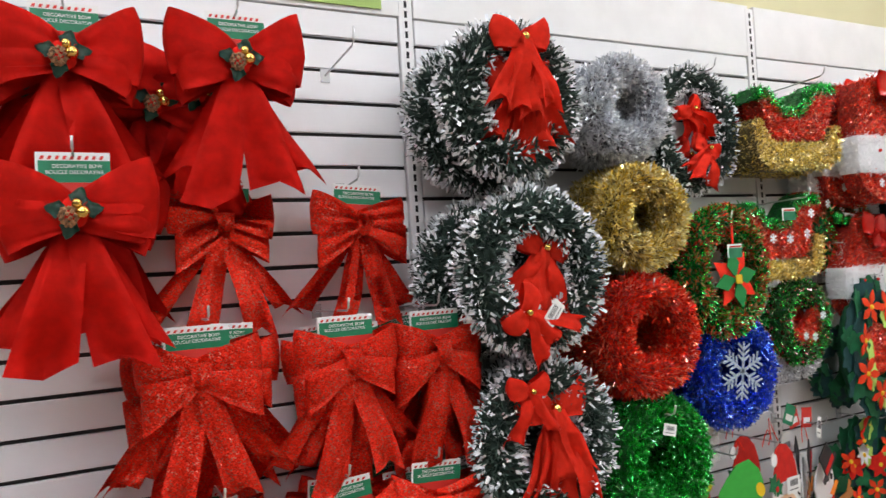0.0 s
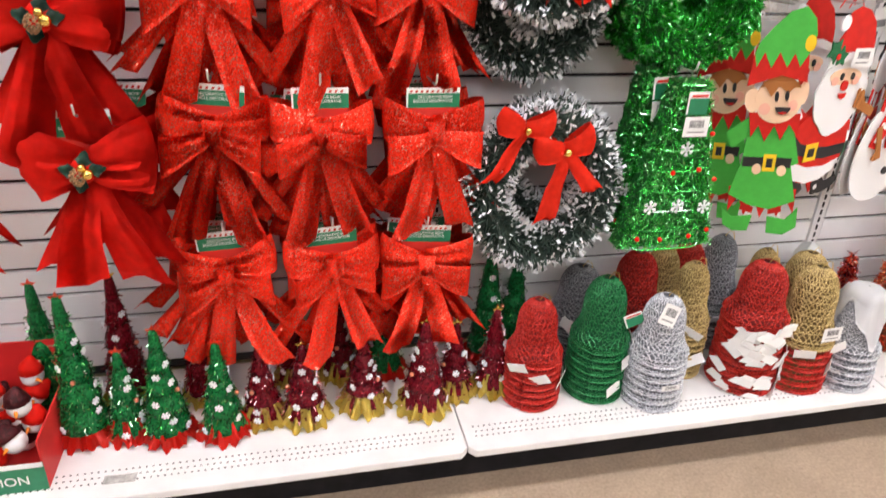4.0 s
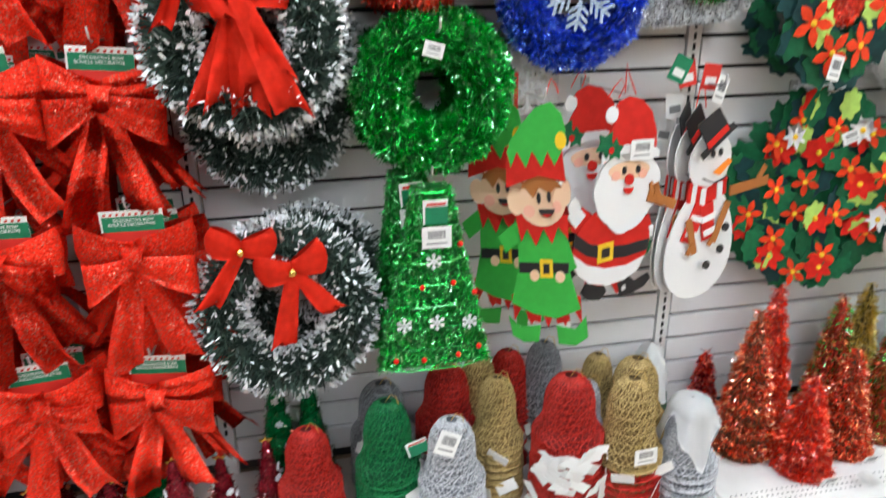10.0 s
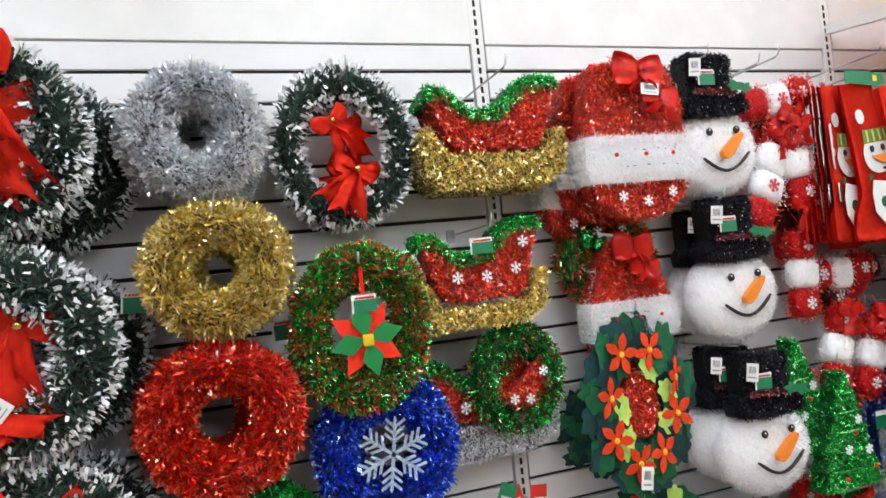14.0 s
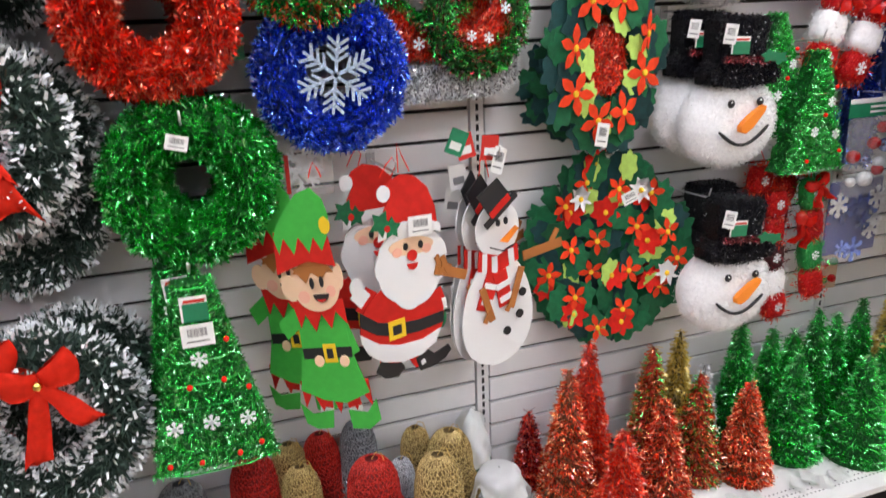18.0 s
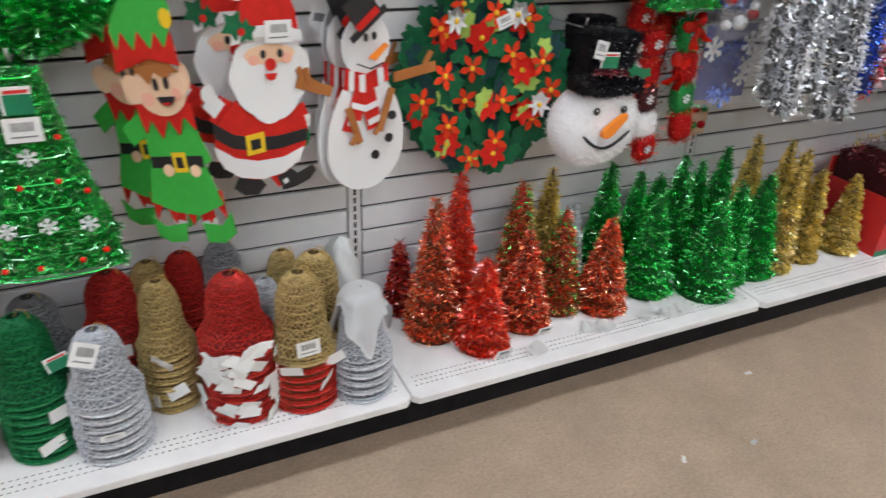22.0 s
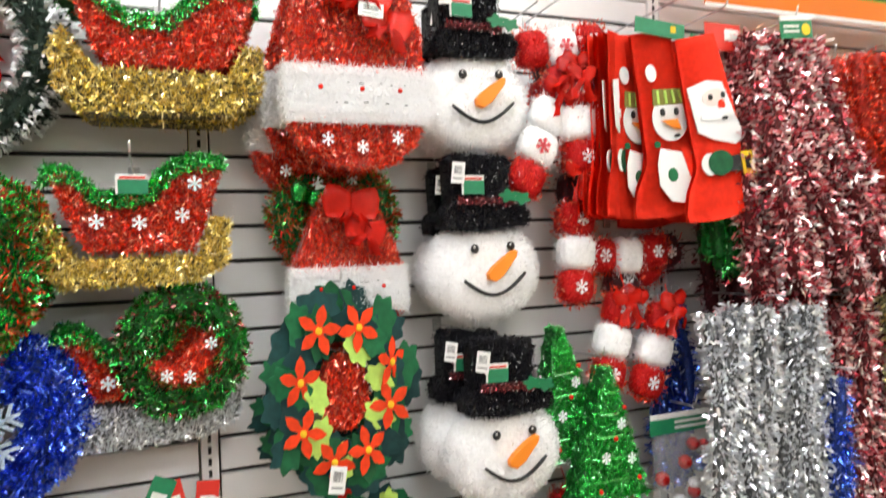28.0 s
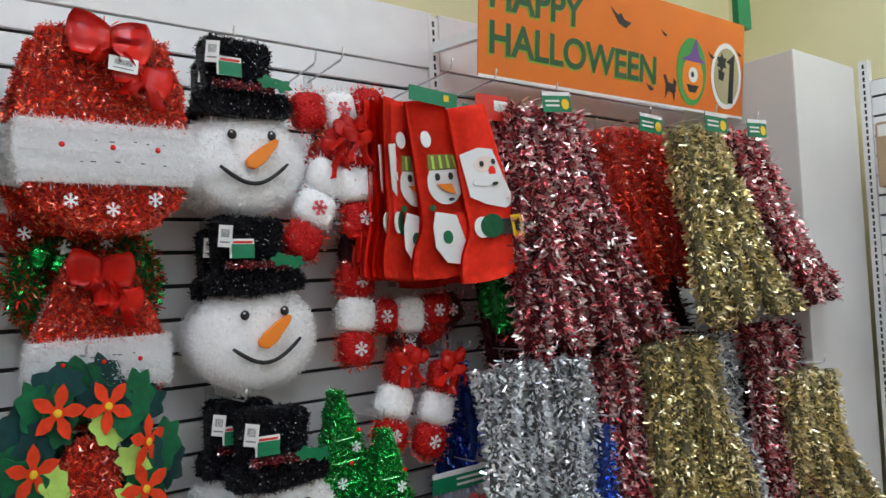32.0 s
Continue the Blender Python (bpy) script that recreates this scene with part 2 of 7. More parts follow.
def one_box(name, dims, material, parent=None, label="", bevel=0.0):
    bm = bmesh.new()
    box(bm, *dims, bevel=bevel)
    return part(name, bm, material, parent, label)


def tube(bm, pts, r, n=6):
    """A round wire along a line of points."""
    pts = [Vector(p) for p in pts]
    rings = []
    for i, p in enumerate(pts):
        d = (pts[min(i + 1, len(pts) - 1)] - pts[max(i - 1, 0)]).normalized()
        a = d.orthogonal().normalized()
        c = d.cross(a)
        rr = r[i] if isinstance(r, (list, tuple)) else r
        rings.append([bm.verts.new(p + (a * math.cos(k * 2 * math.pi / n) + c * math.sin(k * 2 * math.pi / n)) * rr) for k in range(n)])
    for q, w in zip(rings, rings[1:]):
        for k in range(n):
            bm.faces.new((q[k], q[(k + 1) % n], w[(k + 1) % n], w[k]))
    bm.faces.new(rings[0][::-1])
    bm.faces.new(rings[-1])


def plate(bm, pts, y0, y1):
    """A flat cutout with thickness: an outline of (x, z) between two depths."""
    a = [bm.verts.new((x, y0, z)) for x, z in pts]
    b = [bm.verts.new((x, y1, z)) for x, z in pts]
    n = len(pts)
    bm.faces.new(a)
    bm.faces.new(b[::-1])
    for i in range(n):
        bm.faces.new((a[i], b[i], b[(i + 1) % n], a[(i + 1) % n]))


def ellipse(cx, cz, rx, rz, n=24, a0=0.0, a1=2 * math.pi):
    return [(cx + rx * math.cos(a0 + (a1 - a0) * i / n), cz + rz * math.sin(a0 + (a1 - a0) * i / n)) for i in range(n if abs(a1 - a0) > 6.2 else n + 1)]


def star(cx, cz, r, k, inner, turn=0.0):
    out = []
    for i in range(2 * k):
        rr = r if i % 2 == 0 else r * inner
        a = turn + math.pi * i / k
        out.append((cx + rr * math.sin(a), cz + rr * math.cos(a)))
    return out


def unit(v):
    return v / np.maximum(np.linalg.norm(v, axis=1, keepdims=True), 1e-9)


def strips(base, dirs, length, width, rng, bend=0.5):
    """Verts and quads of many small foil strips; only the long, wide ones are bent."""
    n = len(base)
    l = length * rng.uniform(0.6, 1.25, (n, 1))
    side = unit(np.cross(dirs, rng.normal(size=(n, 3))))
    lift = unit(rng.normal(size=(n, 3))) * l * bend
    w = width * rng.uniform(0.6, 1.3, (n, 1)) / 2
    p0, p1, p2 = base, base + dirs * l * 0.55 + lift * 0.25, base + dirs * l + lift * 0.6
    if width <= 0.0033 or length < 0.02:
        tw = unit(side + rng.normal(size=(n, 3)) * 0.35)
        v = np.stack([p0 - side * w, p0 + side * w, p2 + tw * w, p2 - tw * w], 1).reshape(-1, 3)
        return v, np.arange(n * 4).reshape(-1, 4)
    tw = unit(side + rng.normal(size=(n, 3)) * 0.6)
    v = np.stack([p0 - side * w, p0 + side * w, p1 - side * w, p1 + side * w, p2 - tw * w, p2 + tw * w], 1).reshape(-1, 3)
    i = np.arange(n)[:, None] * 6
    f = np.concatenate([i + [0, 1, 3, 2], i + [2, 3, 5, 4]], 0)
    return v, f


def ring_points(n, R, r, rng, core=0.3, zs=1.0, lump=0.0, turns=11):
    """Points near the core of an upright ring in the xz plane, and outward directions."""
    a = rng.uniform(0, 2 * math.pi, n)
    b = rng.uniform(0, 2 * math.pi, n)
    rad = np.stack([np.cos(a), np.zeros(n), np.sin(a)], 1)
    out = rad * np.cos(b)[:, None] + np.array([0, -1.0, 0]) * np.sin(b)[:, None]
    d = unit(out + rng.normal(size=(n, 3)) * 0.35)
    core = core * (1 + lump * np.sin(a * turns + b * 2) + lump * 0.6 * np.sin(a * (turns * 2 + 3) + 1.3))[:, None]
    p = rad * R + out * r * core
    p[:, 2] *= zs
    return p, d


def torus(bm, R, r, n=36, m=8, zs=1.0):
    rows = []
    for i in range(n):
        a = 2 * math.pi * i / n
        rows.append([bm.verts.new(((R + r * math.cos(b)) * math.cos(a), r * math.sin(b), (R + r * math.cos(b)) * math.sin(a) * zs)) for b in [2 * math.pi * j / m for j in range(m)]])
    for i in range(n):
        for j in range(m):
            bm.faces.new((rows[i][j], rows[i][(j + 1) % m], rows[(i + 1) % n][(j + 1) % m], rows[(i + 1) % n][j]))


# ---- the structure ----
SEC, PITCH, TOP, FIRST = 1.2192, 0.0762, 2.33, 2.264
DECK_Z, DECK_Y = 0.177, -0.453
X_RIGHT = 3.66

bm = bmesh.new()
box(bm, -6, 9, -6, 1.2, -0.1, 0)
tagged(part("floor", bm, M_FLOOR), "beige speckled vinyl store floor, slightly scuffed", "floor", kind="structure")
bm = bmesh.new()
box(bm, -6, 9, -6, 1.2, CEIL, CEIL + 0.1)
tagged(part("ceiling", bm, M_CEIL), "white suspended ceiling tiles", "ceiling", kind="structure")
# south and west walls are unseen, added dark to limit the fill light
for nm, d in (("wall_north", (-6, 9, 0.25, 0.4, 0, CEIL)), ("wall_south", (-6, 9, -6.15, -6, 0, CEIL)), ("wall_west", (-6.15, -6, -6, 0.25, 0, CEIL)), ("wall_east", (4.45, 4.6, -6, 0.25, 0, CEIL))):
    tagged(one_box(nm, d, M_CREAM if nm in ("wall_north", "wall_east") else M_UNSEEN), "pale painted store wall", "wall", kind="structure")

for i, (x, y) in enumerate(LAMPS):
    lamp = thing("ceiling_light", (x, y, CEIL), "long white fluorescent ceiling light fixture", "ceiling light", "ceiling lights")
    one_box("housing", (-0.62, 0.62, -0.16, 0.16, -0.07, -0.002), M_METAL_W, lamp, bevel=0.01)
    one_box("diffuser", (-0.6, 0.6, -0.14, 0.14, -0.082, -0.071), M_LAMP, lamp)


def slat_panel(x0, x1, zs, material=M_SLAT):
    """Boards with a real groove between each: one board a row, joined in the panel's mesh of slats."""
    wall = thing("slatwall_panel", (x0, 0, 0), "white slatwall panel with dark horizontal grooves", "slatwall", "slatwall panels")
    wall["kind"] = "structure"
    w = x1 - x0
    one_box("backing", (0, w, 0.014, 0.022, DECK_Z, TOP), M_GROOVE, wall)
    z = TOP
    for k in range(32):
        lo = FIRST - k * PITCH
        if lo < DECK_Z:
            break
        top = z - (0.0 if k == 0 else 0.0045)
        one_box("slat", (0.003, w - 0.003, 0, 0.0135, lo + 0.0045, top - 0.0005), material, wall, bevel=0.0015)
        z = lo
    return wall


def upright(x):
    u = thing("slotted_upright", (x, 0, 0), "white steel upright with a column of black slots", "upright", "slotted uprights")
    u["kind"] = "structure"
    one_box("post", (-0.018, 0.018, -0.003, 0.024, 0.02, TOP + 0.16), M_METAL_W, u, bevel=0.002)
    bm = bmesh.new()
    z = 0.3
    while z < TOP + 0.14:
        box(bm, -0.0035, 0.0035, -0.0042, -0.0031, z, z + 0.0165)
        z += 0.0254
    sl = part("slots", bm, M_SLOT, u)
    sl["kind"] = "stuff"


for k in range(-2, 3):
    x0, x1 = k * SEC + 0.02, (k + 1) * SEC - 0.02
    slat_panel(x0, x1 if k < 2 else X_RIGHT, None)
for k in range(-2, 3):
    upright(k * SEC)
for k in range(-2, 3):
    x0, x1 = k * SEC, min((k + 1) * SEC, X_RIGHT)
    hp = one_box("header_panel", (x0 + 0.022, x1 - 0.003, -0.002, 0.02, TOP + 0.004, TOP + 0.17), M_METAL_W, bevel=0.002)
    tagged(hp, "smooth white header panel above the slatwall", "panel", "header panels", "structure")


def base_deck(x0, x1):
    d = thing("base_shelf", (x0, 0, 0), "white steel base shelf with perforated strip and black kickplate", "shelf", "base shelves")
    w = x1 - x0
    # pressed steel pan: front corners cut off, a shallow turned-down lip
    bm = bmesh.new()
    c = 0.017
    rim = [(0.0015, 0.0), (0.0015, DECK_Y + c), (0.0015 + c, DECK_Y), (w - 0.0015 - c, DECK_Y), (w - 0.0015, DECK_Y + c), (w - 0.0015, 0.0)]
    lo, hi = [bm.verts.new((x, y, DECK_Z - 0.022)) for x, y in rim], [bm.verts.new((x, y, DECK_Z)) for x, y in rim]
    bm.faces.new(lo[::-1])
    bm.faces.new(hi)
    for i in range(6):
        bm.faces.new((lo[i], lo[(i + 1) % 6], hi[(i + 1) % 6], hi[i]))
    bmesh.ops.bevel(bm, geom=list(bm.edges), offset=0.003, segments=2, affect="EDGES", profile=0.5)
    part("deck", bm, M_DECK, d)
    one_box("kickplate", (0.0, w, -0.352, -0.340, 0.0, DECK_Z - 0.023), M_KICK, d)
    bm = bmesh.new()
    n = int(w / 0.0145)
    for i in range(2, n - 1):
        for y in (-0.369, -0.387, -0.404):
            x = i * 0.0145 + (0.004 if y == -0.387 else 0.0)
            box(bm, x - 0.0022, x + 0.0022, y - 0.0017, y + 0.0017, DECK_Z - 0.001, DECK_Z + 0.0004)
    p = part("perforation", bm, M_SLOT, d)
    p["kind"] = "stuff"
    return d


for k in range(-2, 3):
    base_deck(k * SEC, min((k + 1) * SEC, 3.70))

# corner column and the unit that runs towards the aisle
tagged(one_box("column", (3.70, 4.17, -0.42, 0.24, 0.0, 2.475), M_GREY, bevel=0.004), "smooth off-white boxed column in the corner", "column", kind="structure")
XR = 4.17
for k in range(2):
    y1 = -0.43 - k * SEC
    y0 = y1 - SEC
    w = thing("slatwall_panel", (XR, y1, 0), "white slatwall panel with dark horizontal grooves", "slatwall", "slatwall panels")
    w["kind"] = "structure"
    one_box("backing", (0.014, 0.022, -SEC + 0.02, -0.02, DECK_Z, TOP + 0.08), M_GROOVE, w)
    z = TOP + 0.08
    for j in range(34):
        lo = FIRST + 0.08 - j * PITCH
        if lo < DECK_Z:
            break
        one_box("slat", (0, 0.0135, -SEC + 0.045, -0.045, lo + 0.0045, z - 0.0045), M_SLAT, w, bevel=0.0015)
        z = lo
    u = thing("slotted_upright", (XR, y1 - 0.025, 0), "white steel upright with a column of black slots", "upright", "slotted uprights")
    u["kind"] = "structure"
    one_box("post", (-0.004, 0.024, -0.018, 0.018, 0.02, TOP + 0.16), M_METAL_W, u)
    bm = bmesh.new()
    z = 0.3
    while z < TOP + 0.14:
        box(bm, -0.0052, -0.0041, -0.0035, 0.0035, z, z + 0.0165)
        z += 0.0254
    part("slots", bm, M_SLOT, u)["kind"] = "stuff"
    d = thing("base_shelf", (3.715, y1, 0), "white steel base shelf with black kickplate", "shelf", "base shelves")
    one_box("deck", (0, XR - 3.715, -SEC, -0.002, DECK_Z - 0.03, DECK_Z), M_DECK, d, bevel=0.003)
    one_box("kickplate", (0.068, 0.08, -SEC, 0, 0, DECK_Z - 0.03), M_KICK, d)

# ---- colours of the goods ----
COL = {"pale gold": (0.95, 0.84, 0.42)} | dict(gold=(0.92, 0.74, 0.27), red=(1.0, 0.052, 0.026), green=(0.02, 0.60, 0.09), blue=(0.06, 0.19, 1.0), silver=(0.90, 0.92, 0.95), pink=(1.0, 0.70, 0.68), darkpink=(0.64, 0.03, 0.05), maroon=(0.33, 0.012, 0.03), copper=(0.90, 0.24, 0.08), black=(0.015, 0.015, 0.022))
FOIL = {k: foil(k + "_foil", c) for k, c in COL.items() if k not in ("pink", "silver", "gold", "pale gold", "red", "black")}
# ramps with glints in their pale ends and shaded flakes in their dark ends
FOIL["pink"] = foil("pale_pink_foil", COL["pink"], 0.3, [(0.0, (0.40, 0.02, 0.045)), (0.24, (0.80, 0.12, 0.16)), (0.45, (1.0, 0.45, 0.47)), (0.64, (1.0, 0.84, 0.83)), (1.0, (1.0, 0.95, 0.95))])
FOIL["silver"] = foil("silver_foil", COL["silver"], 0.28, [(0.0, (0.56, 0.58, 0.64)), (0.35, (0.88, 0.91, 0.96)), (1.0, (0.98, 0.99, 1.0))], 0.75)
FOIL["gold"] = foil("gold_foil", COL["gold"], 0.3, [(0.0, (0.45, 0.29, 0.03)), (0.35, (0.95, 0.70, 0.13)), (1.0, (1.0, 0.88, 0.42))])
FOIL["pale gold"] = foil("pale_gold_foil", COL["pale gold"], 0.28, [(0.0, (0.52, 0.39, 0.12)), (0.35, (0.98, 0.84, 0.42)), (1.0, (1.0, 0.94, 0.66))])
FOIL["red"] = foil("red_foil", COL["red"], 0.32, [(0.0, (0.55, 0.012, 0.008)), (0.35, (1.0, 0.05, 0.02)), (0.8, (1.0, 0.11, 0.04)), (1.0, (1.0, 0.42, 0.26))])
FOIL["black"] = mat("black_foil", (0.007, 0.007, 0.011), rough=0.22, spec=0.35, island=0.5)
# foil colours darkened: the shade deep between the strips is in the colour
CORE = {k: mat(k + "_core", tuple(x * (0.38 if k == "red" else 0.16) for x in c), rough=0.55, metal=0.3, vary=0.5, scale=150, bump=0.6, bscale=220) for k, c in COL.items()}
M_WHITEFUR = fur("white_tinsel_fur", (0.96, 0.96, 0.965))
M_WHITECORE = mat("white_fur_core", (0.94, 0.94, 0.95), rough=0.8, vary=0.05, scale=120, bump=0.6, bscale=260)
M_NEEDLE = mat("dark_green_needle", (0.055, 0.095, 0.075), rough=0.45, island=0.5)
M_TIP = mat("frosted_white_tip", (0.93, 0.95, 0.98), rough=0.4, island=0.15)
# near-black green: shade between the needles put into the core's colour
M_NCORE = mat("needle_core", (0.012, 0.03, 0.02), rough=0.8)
M_VELVET = mat("red_velvet", (0.70, 0.011, 0.006), spec=0.15, rough=0.75, vary=0.12, scale=35, bump=0.25, bscale=900)
M_VELVET.node_tree.nodes["Principled BSDF"].inputs["Sheen Weight"].default_value = 0.12
M_VELVET.node_tree.nodes["Principled BSDF"].inputs["Sheen Tint"].default_value = (1, 0.1, 0.05, 1)
# pale pink cells paint the sparkle of the cloth
M_GLIT = glitter("red_glitter_cloth", (1.0, 0.028, 0.011), flake=420, amount=0.14, spec=0.1, low=0.66, speck=(1.0, 0.26, 0.18))
M_FELTRED = mat("red_felt", (0.97, 0.040, 0.018), spec=0.2, rough=0.85, vary=0.1, scale=60, bump=0.3, bscale=700)
M_FELTORANGE = mat("orange_red_felt", (0.72, 0.052, 0.014), spec=0.2, rough=0.8, vary=0.12, scale=50, bump=0.2, bscale=600, objrand=0.15)
M_FELTPOIN = mat("poinsettia_red_felt", (0.72, 0.022, 0.014), spec=0.2, rough=0.8, vary=0.12, scale=50, bump=0.2, bscale=600, objrand=0.12)
M_FELTTEAL = mat("teal_green_felt", (0.004, 0.045, 0.045), rough=0.85, vary=0.2, scale=50, bump=0.3, bscale=600, objrand=0.25)
M_FELTDG = mat("dark_green_felt", (0.004, 0.115, 0.040), rough=0.85, vary=0.2, scale=50, bump=0.3, bscale=600, objrand=0.25)
M_FELTLG = mat("lime_green_felt", (0.46, 0.70, 0.14), rough=0.85, vary=0.1, scale=50, bump=0.3, bscale=600)
M_FELTW = mat("white_felt", (0.80, 0.80, 0.80), rough=0.85, bump=0.2, bscale=600)
M_FELTY = mat("yellow_felt", (0.85, 0.50, 0.02), rough=0.8)
M_FOAMG = mat("bright_green_foam", (0.042, 0.42, 0.052), rough=0.6, vary=0.05, scale=60)
M_SKIN = mat("pale_foam", (0.86, 0.58, 0.38), rough=0.6)
M_SKIN2 = mat("blush_foam", (0.88, 0.45, 0.33), rough=0.6)
M_BROWN = mat("brown_foam", (0.40, 0.14, 0.03), rough=0.7)
M_BLACK = mat("black_foam", (0.012, 0.012, 0.014), rough=0.5)
M_YELLOW = mat("yellow_foam", (0.85, 0.56, 0.02), rough=0.5)
M_ORANGE = mat("orange_foam", (0.86, 0.24, 0.015), rough=0.5)
M_LEAF = mat("plastic_leaf", (0.012, 0.06, 0.035), rough=0.4, vary=0.3, scale=80)
M_GOLDM = mat("gold_metal", (0.85, 0.58, 0.15), rough=0.18, metal=1.0)
M_CONE = mat("pinecone_brown", (0.30, 0.15, 0.07), rough=0.6, vary=0.4, scale=150)
M_STRING = mat("gold_string", (0.75, 0.5, 0.15), rough=0.4, metal=0.5)
M_FLAKE = mat("white_glitter_flake", (0.86, 0.87, 0.9), rough=0.3, spec=0.8)
M_REDSATIN = mat("red_satin_ribbon", (0.80, 0.020, 0.012), rough=0.16, vary=0.1, scale=30)
M_POLY = clear("clear_poly_bag", alpha=0.14)
ROPE = {k: glitter(k + "_rope", tuple(min(1, x * 0.9) for x in c), flake=700, amount=0.4, rough=0.5) for k, c in dict(red=(0.54, 0.022, 0.014), green=(0.008, 0.20, 0.06), silver=(0.62, 0.64, 0.68), gold=(0.55, 0.40, 0.16), grey=(0.30, 0.31, 0.33)).items()}
# dark rope colours for the shade seen through the holes of the weave
INNER_SHADE = {k: mat(k + "_inner_shade", c, rough=0.9) for k, c in dict(red=(0.16, 0.01, 0.01), green=(0.0, 0.06, 0.02), silver=(0.16, 0.17, 0.19), gold=(0.14, 0.09, 0.03), grey=(0.07, 0.07, 0.08)).items()}


def stuff(ob):
    ob["kind"] = "stuff"
    return ob


def lettering(body, size, material, parent, at, rot=(90, 0, 0), extrude=0.0004, name="lettering", space=1.0, bold=0.0):
    cu = bpy.data.curves.new("letters", "FONT")
    cu.body, cu.size, cu.extrude, cu.space_character, cu.offset = body, size, extrude, space, bold
    tmp = bpy.data.objects.new("letters", cu)
    scene.collection.objects.link(tmp)
    me = bpy.data.meshes.new_from_object(tmp.evaluated_get(bpy.context.evaluated_depsgraph_get()))
    bpy.data.objects.remove(tmp)
    me.transform(pose(*at, *rot))
    return link(name, me, material, parent)


def grid_sheet(bm, fn, nu, nv, thick=0.0012):
    rows = [[bm.verts.new(fn(i / nu, j / nv)) for j in range(nv + 1)] for i in range(nu + 1)]
    fs = [bm.faces.new((rows[i][j], rows[i + 1][j], rows[i + 1][j + 1], rows[i][j + 1])) for i in range(nu) for j in range(nv)]
    if thick:
        bmesh.ops.solidify(bm, geom=fs, thickness=thick)


def bow_loop(side, L, h0, h1, tilt, depth, rise=0.0, seed=0.0, wr=0.004, blunt=0.012, grow=0.75):
    def fn(s, v):
        u = 0.5 - 0.5 * math.cos(2 * math.pi * s)
        vv = 2 * v - 1
        h = h0 + (h1 - h0) * u ** grow
        x = side * (L * u - blunt * u * vv * vv)
        y = -depth * math.sin(2 * math.pi * s) * (1 - 0.25 * vv * vv) + wr * math.sin(vv * 6 + seed) * (1 - 0.6 * u)
        z = vv * h * (1 + 0.08 * math.sin(seed * 3 + 4 * u)) + tilt * abs(x) + rise
        return (x, y, z)
    bm = bmesh.new()
    grid_sheet(bm, fn, 16, 5)
    return bm


def bow_tail(dx, length, w0, w1, notch, curl, seed=0.0, y0=0.0):
    def fn(s, v):
        vv = 2 * v - 1
        w = w0 + (w1 - w0) * s ** 0.8
        x = dx * s + vv * w / 2 * math.cos(dx * 1.2)
        z = -length * s - vv * w / 2 * math.sin(dx * 3.0) * 0.6
        if s > 0.95:
            z += notch * (1 - abs(vv))
        y = y0 - curl * math.sin(math.pi * s * 0.9) + 0.011 * math.cos(vv * 2.5 + seed) * (0.3 + s) + 0.006 * math.sin(s * 9 + seed)
        return (x, y, z)
    bm = bmesh.new()
    grid_sheet(bm, fn, 10, 4)
    return bm


def bow_card(parent, z, w=0.105, h=0.055, y=0.0, words=True):
    card = one_box("card", (-w / 2, w / 2, y, y + 0.0012, z, z + h), M_TAGW, parent, "white and green printed header card", bevel=0.0003)
    one_box("printed_panel", (-w / 2 + 0.004, w / 2, y - 0.0007, y - 0.0001, z, z + h * 0.72), M_TAGG, card)
    bm = bmesh.new()
    for i in range(9):
        x = -w / 2 + 0.006 + i * (w - 0.012) / 9
        plate(bm, [(x, z + h * 0.76), (x + 0.005, z + h * 0.76), (x + 0.0075, z + h * 0.88), (x + 0.0025, z + h * 0.88)], y - 0.0008, y - 0.0001)
    part("striped_edge", bm, M_REDPRINT, card)
    if w > 0.1:
        one_box("red_panel", (-w / 2 + 0.004, w / 2, y - 0.0007, y - 0.0001, z - 0.03, z - 0.0004), M_REDPRINT, card)
    if words:
        lettering("DECORATIVE BOW", 0.0085, M_TAGW, card, (-w / 2 + 0.024, y - 0.0012, z + h * 0.48), name="lettering")
        lettering("BOUCLE DECORATIVE", 0.0085, M_TAGW, card, (-w / 2 + 0.014, y - 0.0012, z + h * 0.28), name="lettering")
    return card


def hook(x, z, y1, up=0.02):
    """A zinc slatwall hook from the groove to y1 with its turned-up end."""
    h = thing("slatwall_hook", (x, 0, z), "zinc wire display hook set in the slatwall groove", "hook", "display hooks")
    bm = bmesh.new()
    tube(bm, [(0, 0.0, 0), (0, y1 * 0.5, 0.004), (0, y1 - 0.0, 0.008), (0, y1 - 0.012, 0.014), (0, y1 - 0.018, 0.014 + up)], 0.0024, 6)
    part("wire", bm, M_CHROME, h, smooth=True)
    one_box("clip", (-0.011, 0.011, -0.005, -0.0005, -0.016, 0.016), M_CLIP, h, "clear plastic clip", bevel=0.001)
    return h


def price_tag(parent, at, rot=(0, 0, 0), w=0.042, h=0.03, seed=0):
    rng = random.Random(seed)
    t = one_box("price_tag", (-w / 2, w / 2, -0.0008, 0, -h / 2, h / 2), M_TAGW, parent, "white barcode price tag")
    t.matrix_basis = pose(*at, *rot)
    bm = bmesh.new()
    x = -w * 0.3
    while x < w * 0.3:
        ww = rng.choice((0.0006, 0.001, 0.0016))
        box(bm, x, x + ww, -0.0013, -0.00085, -h * 0.05, h * 0.32)
        x += ww + rng.choice((0.0007, 0.0011))
    box(bm, -w * 0.35, w * 0.35, -0.0013, -0.00085, -h * 0.3, -h * 0.24)
    part("barcode", bm, M_INK, t)["kind"] = "stuff"
    return t


